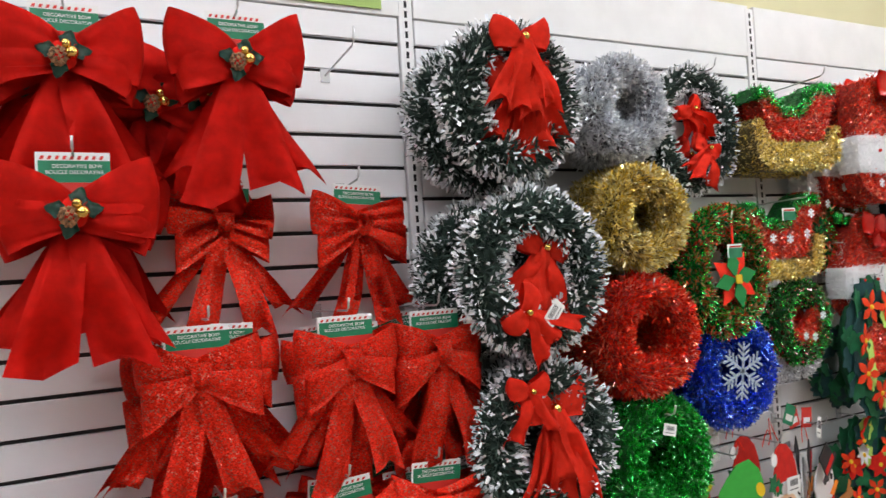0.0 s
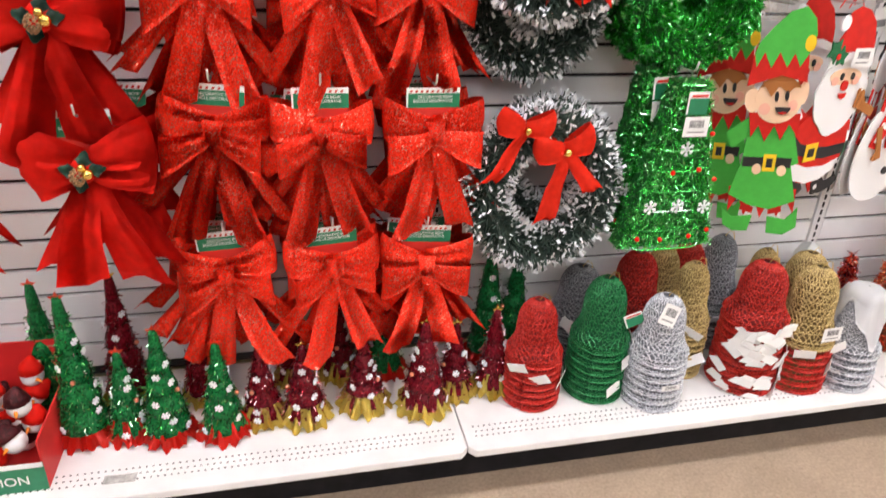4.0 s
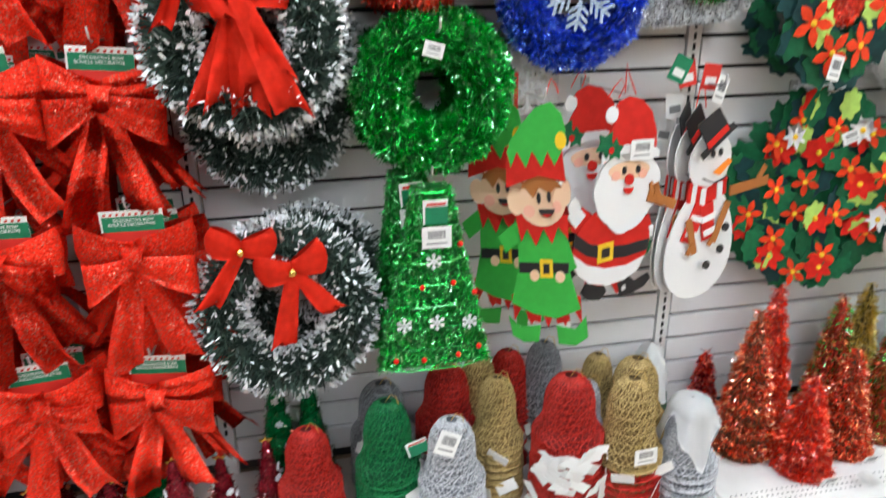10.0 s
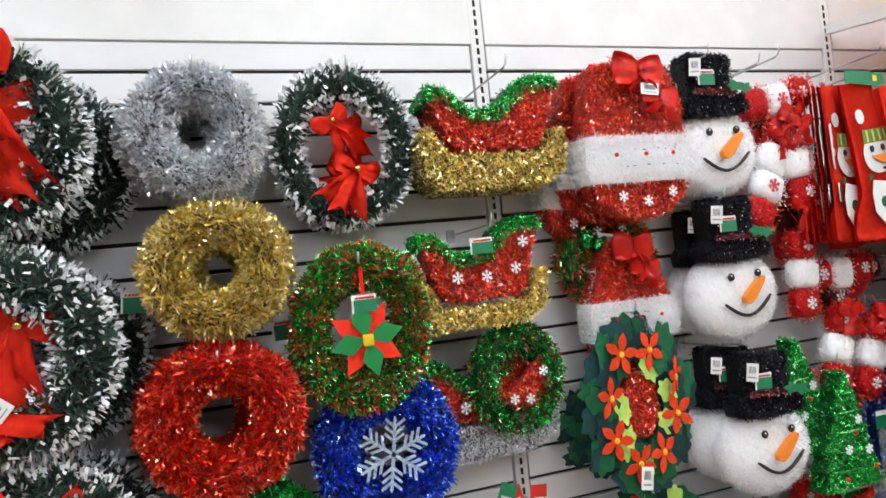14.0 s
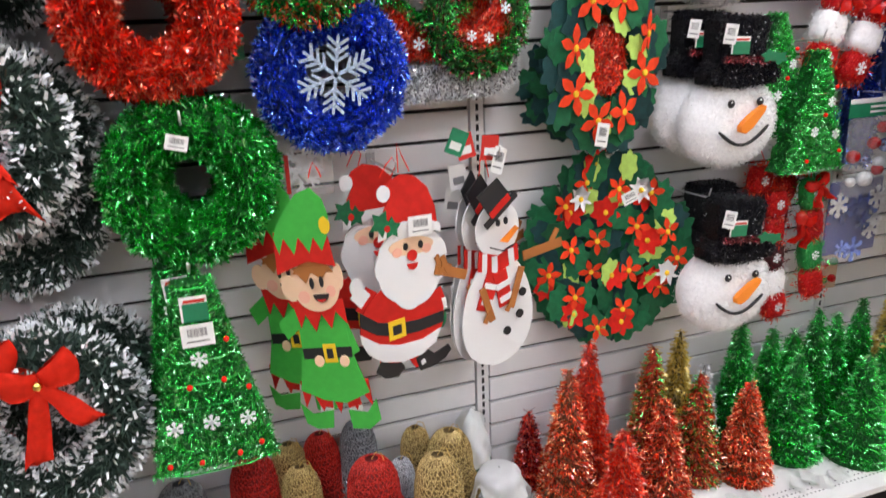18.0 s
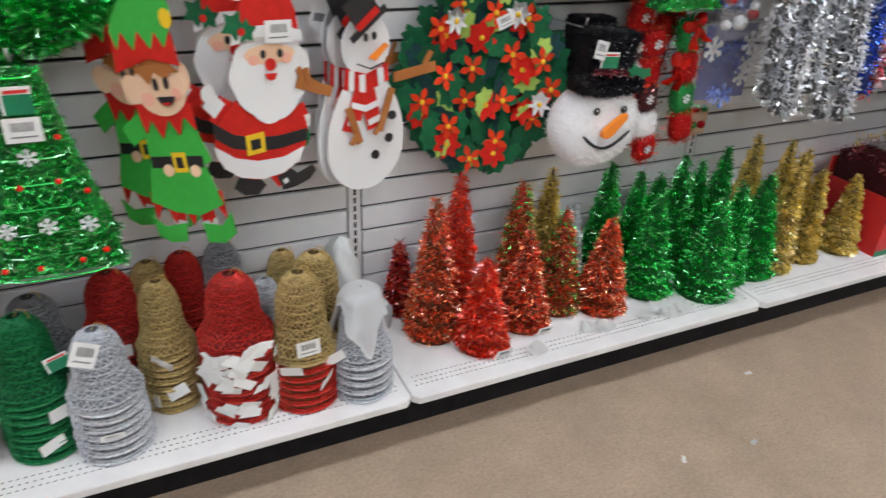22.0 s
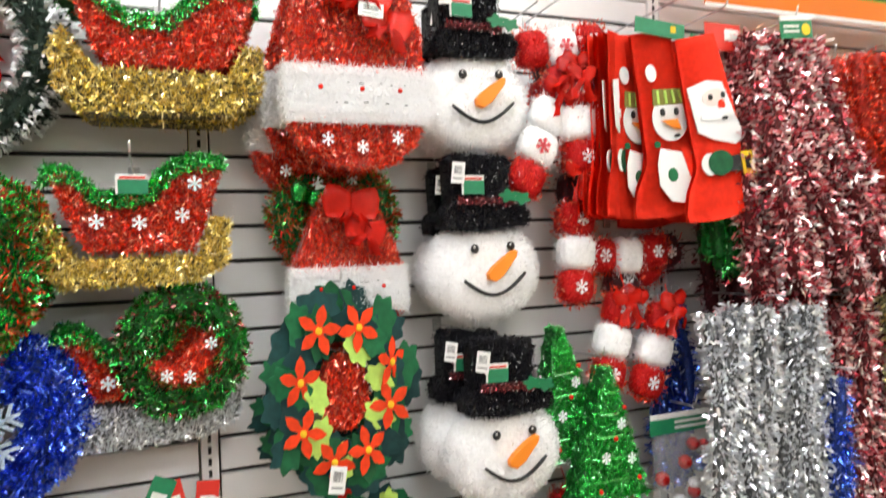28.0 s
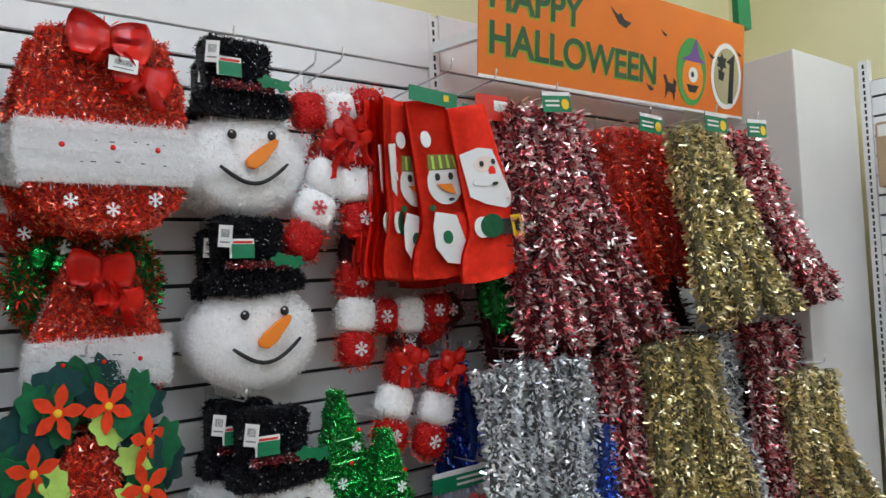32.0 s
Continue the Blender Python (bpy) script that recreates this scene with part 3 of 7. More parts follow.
# ---- bows ----
def velvet_bow(at, seed):
    r = random.Random(seed)
    b = thing("velvet_bow", at, "large red velvet bow with pinecone and gold bell", "bow", "velvet bows")
    for s in (-1, 1):
        part("loop", bow_loop(s, 0.128 + r.uniform(-0.006, 0.006), 0.02, 0.068, 0.16 + r.uniform(-0.05, 0.05), 0.034, 0.012, r.uniform(0, 6), 0.012), M_VELVET, b, smooth=True)
        part("loop", bow_loop(s, 0.115, 0.018, 0.05, -0.22 + r.uniform(-0.05, 0.05), 0.026, 0.0, r.uniform(0, 6), 0.006), M_VELVET, b, smooth=True).location.y = 0.022
        part("loop", bow_loop(s, 0.112 + r.uniform(-0.006, 0.006), 0.018, 0.044, -0.10 + r.uniform(-0.05, 0.05), 0.028, -0.004, r.uniform(0, 6), 0.010), M_VELVET, b, smooth=True).location.y = -0.008
        part("tail", bow_tail(s * r.uniform(0.05, 0.075), r.uniform(0.235, 0.27), 0.035, 0.105, 0.02 * s, 0.03, r.uniform(0, 6)), M_VELVET, b, smooth=True)
        part("tail", bow_tail(s * r.uniform(0.1, 0.13), r.uniform(0.2, 0.23), 0.03, 0.09, 0.02, 0.0, r.uniform(0, 6), 0.02), M_VELVET, b, smooth=True)
    bm = bmesh.new()
    bmesh.ops.create_uvsphere(bm, u_segments=14, v_segments=10, radius=1, matrix=Matrix.LocRotScale((0, -0.028, 0.002), None, (0.022, 0.014, 0.026)))
    part("knot", bm, M_VELVET, b, smooth=True)
    bm = bmesh.new()
    for k in range(40):
        a, hh = k * 2.4, k / 40
        rr = 0.013 * math.sin(math.pi * (0.15 + 0.8 * hh))
        bmesh.ops.create_icosphere(bm, subdivisions=1, radius=0.0038, matrix=Matrix.Translation((-0.008 + rr * math.cos(a), -0.045 + rr * math.sin(a), 0.008 - 0.03 * hh)))
    part("pinecone", bm, M_CONE, b, "small brown pinecone")
    bm = bmesh.new()
    bmesh.ops.create_uvsphere(bm, u_segments=12, v_segments=8, radius=0.011, matrix=Matrix.Translation((0.012, -0.048, 0.0)))
    bmesh.ops.create_uvsphere(bm, u_segments=12, v_segments=8, radius=0.008, matrix=Matrix.Translation((0.004, -0.05, 0.014)))
    part("bell", bm, M_GOLDM, b, "shiny gold jingle bells", smooth=True)
    for k, a in enumerate((1.3, 0.2, 2.9, 4.4)):
        bm = bmesh.new()
        def leaf(s, v, a=a):
            vv = 2 * v - 1
            w = 0.013 * math.sin(math.pi * min(1, s * 0.95 + 0.04)) * (1 + 0.18 * math.sin(s * 16))
            q = 0.006 + 0.038 * s
            return (q * math.cos(a) - vv * w * math.sin(a), -0.036 - 0.008 * math.sin(s * 3) + 0.004 * abs(vv), q * math.sin(a) + vv * w * math.cos(a))
        grid_sheet(bm, leaf, 8, 2, 0.0008)
        part("leaf", bm, M_LEAF, b, smooth=True)
    bow_card(b, 0.055, 0.11, 0.05, 0.012)
    return b


def glitter_bow(at, seed):
    r = random.Random(seed)
    b = thing("glitter_bow", at, "red glitter fabric bow with green header card", "bow", "glitter bows")
    def j(k):
        return r.uniform(-k, k)
    for s in (-1, 1):
        part("loop", bow_loop(s, 0.110 + j(0.008), 0.020, 0.044, 0.13 + j(0.08), 0.032, 0.012, r.uniform(0, 6), 0.005, 0.006, 0.9), M_GLIT, b, smooth=True).location.y = 0.004
        part("loop", bow_loop(s, 0.100 + j(0.01), 0.017, 0.042, -0.44 + j(0.12), 0.03, -0.006, r.uniform(0, 6), 0.005, 0.0, 0.95), M_GLIT, b, smooth=True).location.y = -0.016
        part("tail", bow_tail(s * (0.066 + j(0.016)), 0.236 + j(0.016), 0.034, 0.070, 0.022 * (1 if r.random() < 0.5 else -0.6), 0.016, r.uniform(0, 6), -0.016), M_GLIT, b, smooth=True)
        part("tail", bow_tail(s * (0.155 + j(0.018)), 0.20 + j(0.02), 0.036, 0.066, 0.02, 0.0, r.uniform(0, 6), 0.014), M_GLIT, b, smooth=True)
    bm = bmesh.new()
    def wrap(u, v):
        a = math.pi * (0.08 + 0.84 * u)
        return (0.019 * (2 * v - 1) * (1 + 0.15 * math.cos(2 * a)), -0.016 - 0.026 * math.sin(a) - 0.003 * math.cos(5 * (2 * v - 1)), 0.026 * math.cos(a))
    grid_sheet(bm, wrap, 10, 8, 0.0015)
    part("knot", bm, M_GLIT, b, smooth=True)
    bow_card(b, 0.048, 0.115, 0.042, 0.006)
    return b


VB = [velvet_bow((-0.742, -0.215, 2.105), 1), velvet_bow((-0.45, -0.215, 2.118), 2), velvet_bow((-0.735, -0.285, 1.83), 3)]
R0 = random.Random(5)
for x, y, z, k, rot in ((-0.785, -0.28, 1.15, 1, 4), (-0.755, -0.3, 0.878, 2, -3), (-0.52, -0.1, 2.085, 2, 6), (-0.60, -0.1, 2.06, 0, 9), (-0.70, -0.13, 1.86, 0, 12), (-0.80, -0.13, 2.09, 1, 5), (-0.80, -0.16, 1.13, 0, 6), (-0.72, -0.17, 0.9, 0, 10), (-1.05, -0.2, 2.1, 2, 0), (-1.05, -0.25, 1.83, 1, 0), (-1.08, -0.25, 0.9, 0, 0), (-1.1, -0.25, 1.16, 0, 0)):
    copy_thing(VB[k], pose(x, y, z, 0, rot * 0.6, rot))
GB = [glitter_bow((-0.55, -0.225, 1.54), 11), glitter_bow((-0.265, -0.215, 1.535), 12), glitter_bow((-0.06, -0.2, 1.53), 13)]
GPOS = [(-0.478, -0.10, 1.82), (-0.193, -0.115, 1.812), (-0.52, -0.235, 1.215), (-0.288, -0.235, 1.216), (-0.092, -0.225, 1.215), (-0.52, -0.26, 0.93), (-0.31, -0.265, 0.921), (-0.075, -0.26, 0.916), (-0.525, -0.26, 0.612), (-0.296, -0.27, 0.614), (-0.082, -0.25, 0.595)]
for i, (x, y, z) in enumerate(GPOS):
    copy_thing(GB[(i * 2 + 1) % 3], pose(x, y, z, 0, R0.uniform(-5, 5), R0.uniform(-6, 6)))
for i, (x, y, z) in enumerate([(-0.53, -0.215, 1.54), (-0.265, -0.215, 1.535), (-0.06, -0.2, 1.53)] + GPOS[2:]):
    copy_thing(GB[(i + 1) % 3], pose(x + R0.uniform(-0.03, 0.05), y + 0.07, z - R0.uniform(0.0, 0.03), 0, R0.uniform(-9, 9), R0.uniform(-10, 10)))
    copy_thing(GB[(i + 2) % 3], pose(x + R0.uniform(-0.04, 0.04), y + 0.13, z - R0.uniform(0.0, 0.03), 0, R0.uniform(-9, 9), R0.uniform(-10, 10)))
for x, y, z in [(-0.742, -0.22, 2.105), (-0.45, -0.22, 2.118), (-0.735, -0.28, 1.83), (-0.785, -0.28, 1.15), (-0.755, -0.3, 0.878)] + [(-0.53, -0.215, 1.54), (-0.265, -0.215, 1.535), (-0.06, -0.2, 1.53)] + GPOS:
    hook(x, z + 0.092, y - 0.01)
hook(-0.214, 2.173, -0.2, 0.03)


# ---- wreaths ----
def pine_wreath(at, R, r, zs=1.0, seed=1, n=4200, label="dark green tinsel wreath with frosted white tips and red bow"):
    w = thing("frosted_wreath", at, label, "wreath", "frosted wreaths")
    rng = np.random.default_rng(seed)
    p, d = ring_points(n, R, r, rng, core=0.5, zs=zs, lump=0.08)
    v, f = strips(p, d, r * 0.5, 0.0042, rng, 0.35)
    stuff(raw("needle_garland", v, f, M_NEEDLE, w))
    keep = ((np.abs(d[:, 1]) < 0.62) & (rng.uniform(size=n) < 0.72)) | (rng.uniform(size=n) < 0.2)
    q, e = p[keep], d[keep]
    tip = q + e * r * rng.uniform(0.3, 0.5, (len(q), 1))
    v, f = strips(tip, unit(e + rng.normal(size=e.shape) * 0.4), 0.0135, 0.0064, rng, 0.3)
    stuff(raw("frosting", v, f, M_TIP, w))
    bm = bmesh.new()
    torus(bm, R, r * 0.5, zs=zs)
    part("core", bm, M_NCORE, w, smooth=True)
    return w


def felt_bow(parent, at, size=1.0, tails=4, seed=0, rot=(0, 0, 0)):
    r = random.Random(seed)
    bow = part("bow", bow_loop(1, 0.055 * size, 0.012 * size, 0.026 * size, 0.25, 0.014 * size, 0, 1, 0.003), M_FELTRED, parent, "red felt bow", smooth=True)
    bow.matrix_basis = pose(*at, *rot)
    part("loop", bow_loop(-1, 0.055 * size, 0.012 * size, 0.026 * size, 0.2, 0.014 * size, 0, 2, 0.003), M_FELTRED, bow, smooth=True)
    for k in range(tails):
        dx = (-0.05 + 0.1 * k / max(1, tails - 1)) * size + r.uniform(-0.01, 0.01)
        part("tail", bow_tail(dx, r.uniform(0.085, 0.13) * size, 0.02 * size, 0.042 * size, 0.018 * size, 0.012, r.uniform(0, 6), -0.004 - 0.003 * k), M_FELTRED, bow, smooth=True)
    bm = bmesh.new()
    bmesh.ops.create_uvsphere(bm, u_segments=10, v_segments=8, radius=0.007 * size, matrix=Matrix.Translation((0, -0.02, 0)))
    part("bell", bm, M_GOLDM, bow, "tiny gold bell", smooth=True)
    return bow


W1 = pine_wreath((0.137, -0.24, 2.075), 0.127, 0.056, 1.0, 21)
felt_bow(W1, (0.0, -0.06, 0.12), 1.4, 6, 3)
felt_bow(W1, (0.015, -0.02, 0.04), 1.6, 6, 31)
W2 = pine_wreath((0.152, -0.265, 1.69), 0.132, 0.058, 1.0, 22)
felt_bow(W2, (-0.06, -0.055, -0.085), 1.1, 3, 4, (0, -50, 0))
felt_bow(W2, (0.03, 0.0, 0.05), 1.35, 5, 41, (0, 20, 0))
price_tag(W2, (0.0, -0.075, -0.09), (0, -50, 0), 0.055, 0.03, 2)
W3 = pine_wreath((0.17, -0.25, 1.315), 0.129, 0.056, 0.98, 23)
felt_bow(W3, (0.0, -0.03, 0.075), 1.7, 7, 5)
felt_bow(W3, (-0.075, -0.06, 0.125), 1.0, 2, 51)
W4 = pine_wreath((0.198, -0.23, 0.755), 0.138, 0.06, 1.06, 24)
felt_bow(W4, (0.02, -0.065, 0.118), 1.35, 2, 6, (0, -10, 0))
felt_bow(W4, (-0.075, -0.06, 0.168), 1.25, 1, 61, (0, 8, 0))
WB = pine_wreath((0.19, -0.09, 1.16), 0.126, 0.058, 1.0, 27, label="dark green tinsel wreath with frosted white tips at the back")
for x, y, z, a in ((0.115, -0.11, 2.06, 40), (0.205, -0.06, 2.05, 170), (0.11, -0.12, 1.68, 60), (0.2, -0.07, 1.66, 150), (0.2, -0.12, 1.30, 80), (0.25, -0.12, 0.77, 90)):
    copy_thing(WB, pose(x, y, z, 0, a, 0))
W5 = pine_wreath((0.815, -0.12, 2.058), 0.128, 0.036, 1.15, 25, 2400, "thin frosted green wreath with red felt bow")
felt_bow(W5, (0.012, -0.03, -0.06), 1.0, 3, 7, (0, 25, 0))
felt_bow(W5, (-0.03, -0.025, 0.05), 0.85, 3, 71, (0, -30, 0))
W6 = copy_thing(W5, pose(0.83, -0.06, 2.05, 0, 25, 0))
for x, z, y in ((0.145, 2.21, -0.22), (0.152, 1.83, -0.24), (0.17, 1.46, -0.24), (0.2, 0.905, -0.25), (0.503, 2.19, -0.22), (0.815, 2.2, -0.2), (0.53, 1.31, -0.26), (0.515, 1.9, -0.25), (0.5, 1.62, -0.25), (0.79, 1.78, -0.24), (0.83, 1.49, -0.2), (1.15, 2.18, -0.28), (1.09, 1.84, -0.25)):
    hook(x, z, y)


def tinsel_ring(parent, colors, R, r, n=6500, zs=1.0, width=0.003, seed=1):
    for i, c in enumerate(colors):
        rng = np.random.default_rng(seed * 13 + i)
        p, d = ring_points(n * 2 // len(colors), R, r, rng, core=0.78, zs=zs, lump=0.09, turns=9 + seed % 5)
        tang = np.stack([-p[:, 2], np.zeros(len(p)), p[:, 0]], 1)
        d = unit(d + unit(tang) * rng.normal(size=(len(p), 1)) * 0.8)
        v, f = strips(p, d, min(0.014, r * 0.34), width * 1.1, rng, 0.6)
        stuff(raw("tinsel", v, f, FOIL[c], parent))
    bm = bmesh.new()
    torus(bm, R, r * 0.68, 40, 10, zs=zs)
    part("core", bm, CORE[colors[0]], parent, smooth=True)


def tinsel_wreath(at, colors, R, r, label, zs=1.0, seed=1, n=8500, width=0.003):
    w = thing("tinsel_wreath", at, label, "wreath", "tinsel wreaths")
    tinsel_ring(w, colors, R, r, n, zs, width, seed)
    return w


T_SIL = tinsel_wreath((0.503, -0.19, 2.085), ["silver"], 0.088, 0.046, "shiny silver tinsel wreath hanging on a hook", 1.03, 31)
T_GOLD = tinsel_wreath((0.513, -0.22, 1.805), ["gold", "pale gold"], 0.094, 0.047, "shiny gold tinsel wreath hanging on a hook", 0.96, 32)
T_RED = tinsel_wreath((0.503, -0.22, 1.515), ["red"], 0.106, 0.053, "shiny red tinsel wreath hanging on a hook", 0.98, 33)
T_GRN = tinsel_wreath((0.528, -0.2, 1.195), ["green"], 0.11, 0.057, "shiny green tinsel wreath with white tag", 1.03, 34, 9000)
price_tag(T_GRN, (-0.01, -0.066, 0.09), (0, 15, 0), 0.04, 0.028, 4)
T_BLU = tinsel_wreath((0.832, -0.17, 1.385), ["blue"], 0.112, 0.05, "blue tinsel wreath with glittery white snowflake", 1.0, 35)
T_POI = tinsel_wreath((0.793, -0.21, 1.655), ["green", "green", "red"], 0.11, 0.039, "green and red tinsel wreath with felt poinsettia", 1.22, 36, 8500)
for t, off in ((T_SIL, 2), (T_GOLD, 2), (T_RED, 2), (T_GRN, 2), (T_BLU, 1), (T_POI, 1)):
    for k in range(1, off + 1):
        m = t.matrix_basis.copy()
        copy_thing(t, Matrix.Translation((R0.uniform(-0.025, 0.025), 0.06 * k, R0.uniform(-0.02, 0.01))) @ m @ pose(0, 0, 0, 0, R0.uniform(-90, 90), 0))


def snowflake(bm, cx, cz, r, y0, y1, w=0.12):
    for k in range(6):
        a = k * math.pi / 3
        ca, sa = math.sin(a), math.cos(a)
        def P(u, v):
            return (cx + r * (u * ca + v * sa), cz + r * (u * sa - v * ca))
        plate(bm, [P(0, -w / 2), P(1, -w / 2), P(1, w / 2), P(0, w / 2)], y0, y1)
        for s in (-1, 1):
            plate(bm, [P(0.5, 0), P(0.78, s * 0.3), P(0.88, s * 0.26), P(0.64, 0)], y0 + 0.0001 * s, y1 + 0.0001 * s)


bm = bmesh.new()
for k in range(6):
    ca, sa = math.sin(k * math.pi / 3 + 0.15), math.cos(k * math.pi / 3 + 0.15)
    def arm(u, v):
        return (0.075 * (u * ca + v * sa), 0.075 * (u * sa - v * ca))
    plate(bm, [arm(0, -0.05), arm(1, -0.04), arm(1.06, 0), arm(1, 0.04), arm(0, 0.05)], -0.05, -0.048)
    for u in (0.3, 0.5, 0.7):
        for s in (-1, 1):
            plate(bm, [arm(u, 0), arm(u + 0.24, s * 0.30), arm(u + 0.31, s * 0.27), arm(u + 0.11, 0)], -0.05 + 0.0003 * s, -0.0484)
part("snowflake", bm, glitter("pale_glitter_flake", (0.33, 0.42, 0.55), 700, 0.3), T_BLU, "pale silver glitter snowflake")
# felt flower in the middle of the poinsettia wreath
for k in range(8):
    bm = bmesh.new()
    a = k * math.pi / 4 + 0.2
    l = 0.084 if k % 2 else 0.08
    dy = 0.0 if k % 2 else -0.008
    plate(bm, [(0, 0), (l * 0.5 * math.cos(a) - 0.023 * math.sin(a), l * 0.5 * math.sin(a) + 0.023 * math.cos(a)), (l * math.cos(a), l * math.sin(a)), (l * 0.5 * math.cos(a) + 0.023 * math.sin(a), l * 0.5 * math.sin(a) - 0.023 * math.cos(a))], -0.034 - 0.001 * k + dy, -0.032 - 0.001 * k + dy)
    part("petal", bm, M_FELTRED if k % 2 else mat("green_felt_petal", (0.01, 0.22, 0.05), rough=0.8), T_POI).location.z = -0.02
one_box("flower_centre", (-0.011, 0.011, -0.054, -0.051, -0.033, -0.009), M_YELLOW, T_POI, bevel=0.003)
bow_card(T_POI, 0.035, 0.052, 0.036, -0.045, False)
one_box("hanging_ribbon", (-0.004, 0.004, -0.04, -0.038, 0.06, 0.13), M_REDSATIN, T_POI)


# ---- shaped tinsel decorations ----
def inside(poly, x, z):
    c = np.zeros(len(x), bool)
    n = len(poly)
    for i in range(n):
        (x0, z0), (x1, z1) = poly[i], poly[(i + 1) % n]
        if z0 == z1:
            continue
        c ^= ((z0 > z) != (z1 > z)) & (x < (x1 - x0) * (z - z0) / (z1 - z0) + x0)
    return c


def tinsel_fill(parent, poly, color, depth, n, seed, name="tinsel", width=0.0024, length=0.0095, material=None, core=None, y=0.0):
    """A cutout shape wound with tinsel: strips over its front and rim, and the frame under them."""
    n = int(n * 2.6)
    rng = np.random.default_rng(seed)
    xs, zs = [q[0] for q in poly], [q[1] for q in poly]
    x, z = rng.uniform(min(xs), max(xs), n * 4), rng.uniform(min(zs), max(zs), n * 4)
    k = inside(poly, x, z)
    x, z = x[k][:n], z[k][:n]
    p = np.stack([x, np.full(len(x), y - depth) + rng.uniform(0, depth * 0.35, len(x)), z], 1)
    d = unit(np.stack([rng.normal(size=len(x)) * 0.9, -np.abs(rng.normal(size=len(x))) * 0.55, rng.normal(size=len(x)) * 0.9], 1))
    q = np.array(poly)
    m = max(200, n // 4)
    i = rng.integers(0, len(q), m)
    u = rng.uniform(0, 1, (m, 1))
    e = q[i] * (1 - u) + q[(i + 1) % len(q)] * u
    pe = np.stack([e[:, 0], y - rng.uniform(0, depth, m), e[:, 1]], 1)
    de = unit(rng.normal(size=(m, 3)))
    v, f = strips(np.concatenate([p, pe]), np.concatenate([d, de]), length, width, rng, 0.5)
    ob = stuff(raw(name, v, f, material or FOIL[color], parent))
    bm = bmesh.new()
    plate(bm, poly, y - depth * 0.85, y)
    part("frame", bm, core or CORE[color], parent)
    return ob


def flakes_on(parent, spots, r=0.012, y=-0.06):
    for x, z in spots:
        bm = bmesh.new()
        snowflake(bm, x, z, r, y - 0.002, y, 0.22)
        part("snowflake", bm, M_FLAKE, parent)


def bead(parent, x, z, y, r=0.005, material=None, name="bead"):
    bm = bmesh.new()
    bmesh.ops.create_icosphere(bm, subdivisions=2, radius=r, matrix=Matrix.Translation((x, y, z)))
    return part(name, bm, material or M_REDSATIN, parent, smooth=True)


def sled(at, w, h, runner, seed, flakes, rot=0, lift=-0.20):
    s = thing("tinsel_sled", at, "red tinsel sleigh with green trim and %s runner" % runner, "sleigh", "tinsel sleighs", (0, 0, rot))
    body = [(-0.40 * w, 0.30 * h), (-0.30 * w, -0.05 * h), (-0.22 * w, (lift + 0.05) * h), (0.30 * w, (lift + 0.05) * h), (0.40 * w, 0.10 * h), (0.46 * w, 0.40 * h), (0.22 * w, 0.38 * h), (0.05 * w, 0.16 * h), (-0.16 * w, 0.14 * h), (-0.30 * w, 0.34 * h)]
    tinsel_fill(s, body, "red", 0.07, 2600, seed)
    trim = [(-0.46 * w, 0.26 * h), (-0.42 * w, 0.40 * h), (-0.30 * w, 0.38 * h), (-0.15 * w, 0.20 * h), (0.03 * w, 0.20 * h), (0.16 * w, 0.40 * h), (0.30 * w, 0.50 * h), (0.48 * w, 0.48 * h), (0.48 * w, 0.38 * h), (0.26 * w, 0.36 * h), (0.06 * w, 0.10 * h), (-0.16 * w, 0.08 * h), (-0.32 * w, 0.28 * h)]
    tinsel_fill(s, trim, "green", 0.075, 1300, seed + 1)
    run = [(-0.50 * w, -0.05 * h), (-0.44 * w, 0.06 * h), (-0.38 * w, -0.10 * h), (-0.30 * w, lift * h), (0.34 * w, lift * h), (0.41 * w, 0.0), (0.50 * w, -0.02 * h), (0.48 * w, -0.36 * h), (0.30 * w, -0.48 * h), (-0.36 * w, -0.50 * h), (-0.48 * w, -0.34 * h)]
    tinsel_fill(s, run, runner, 0.08, 2300, seed + 2)
    if flakes:
        flakes_on(s, [(-0.18 * w, -0.02 * h), (0.03 * w, -0.03 * h), (0.25 * w, 0.02 * h), (0.32 * w, 0.26 * h)], 0.014, -0.085)
    return s


S1 = sled((1.148, -0.13, 2.065), 0.365, 0.265, "gold", 41, False)
S2 = sled((1.09, -0.10, 1.742), 0.34, 0.25, "gold", 44, True, lift=-0.29)
bow_card(S2, 0.045, 0.055, 0.036, -0.095, False)
S3 = sled((1.10, -0.05, 1.44), 0.36, 0.27, "silver", 47, True)
copy_thing(S1, pose(1.155, -0.05, 2.06, 0, 2, 0))
RW = tinsel_wreath((1.168, -0.14, 1.487), ["green", "green", "maroon"], 0.088, 0.036, "small green and red tinsel wreath with snowflakes", 1.08, 38, 3600)
tinsel_fill(RW, [(-0.07, -0.01), (-0.02, -0.03), (0.04, 0.03), (0.075, 0.05), (0.075, -0.04), (0.02, -0.075), (-0.05, -0.06)], "red", 0.02, 700, 50)
flakes_on(RW, [(-0.03, -0.04), (0.01, -0.045), (0.05, 0.015)], 0.012, -0.045)


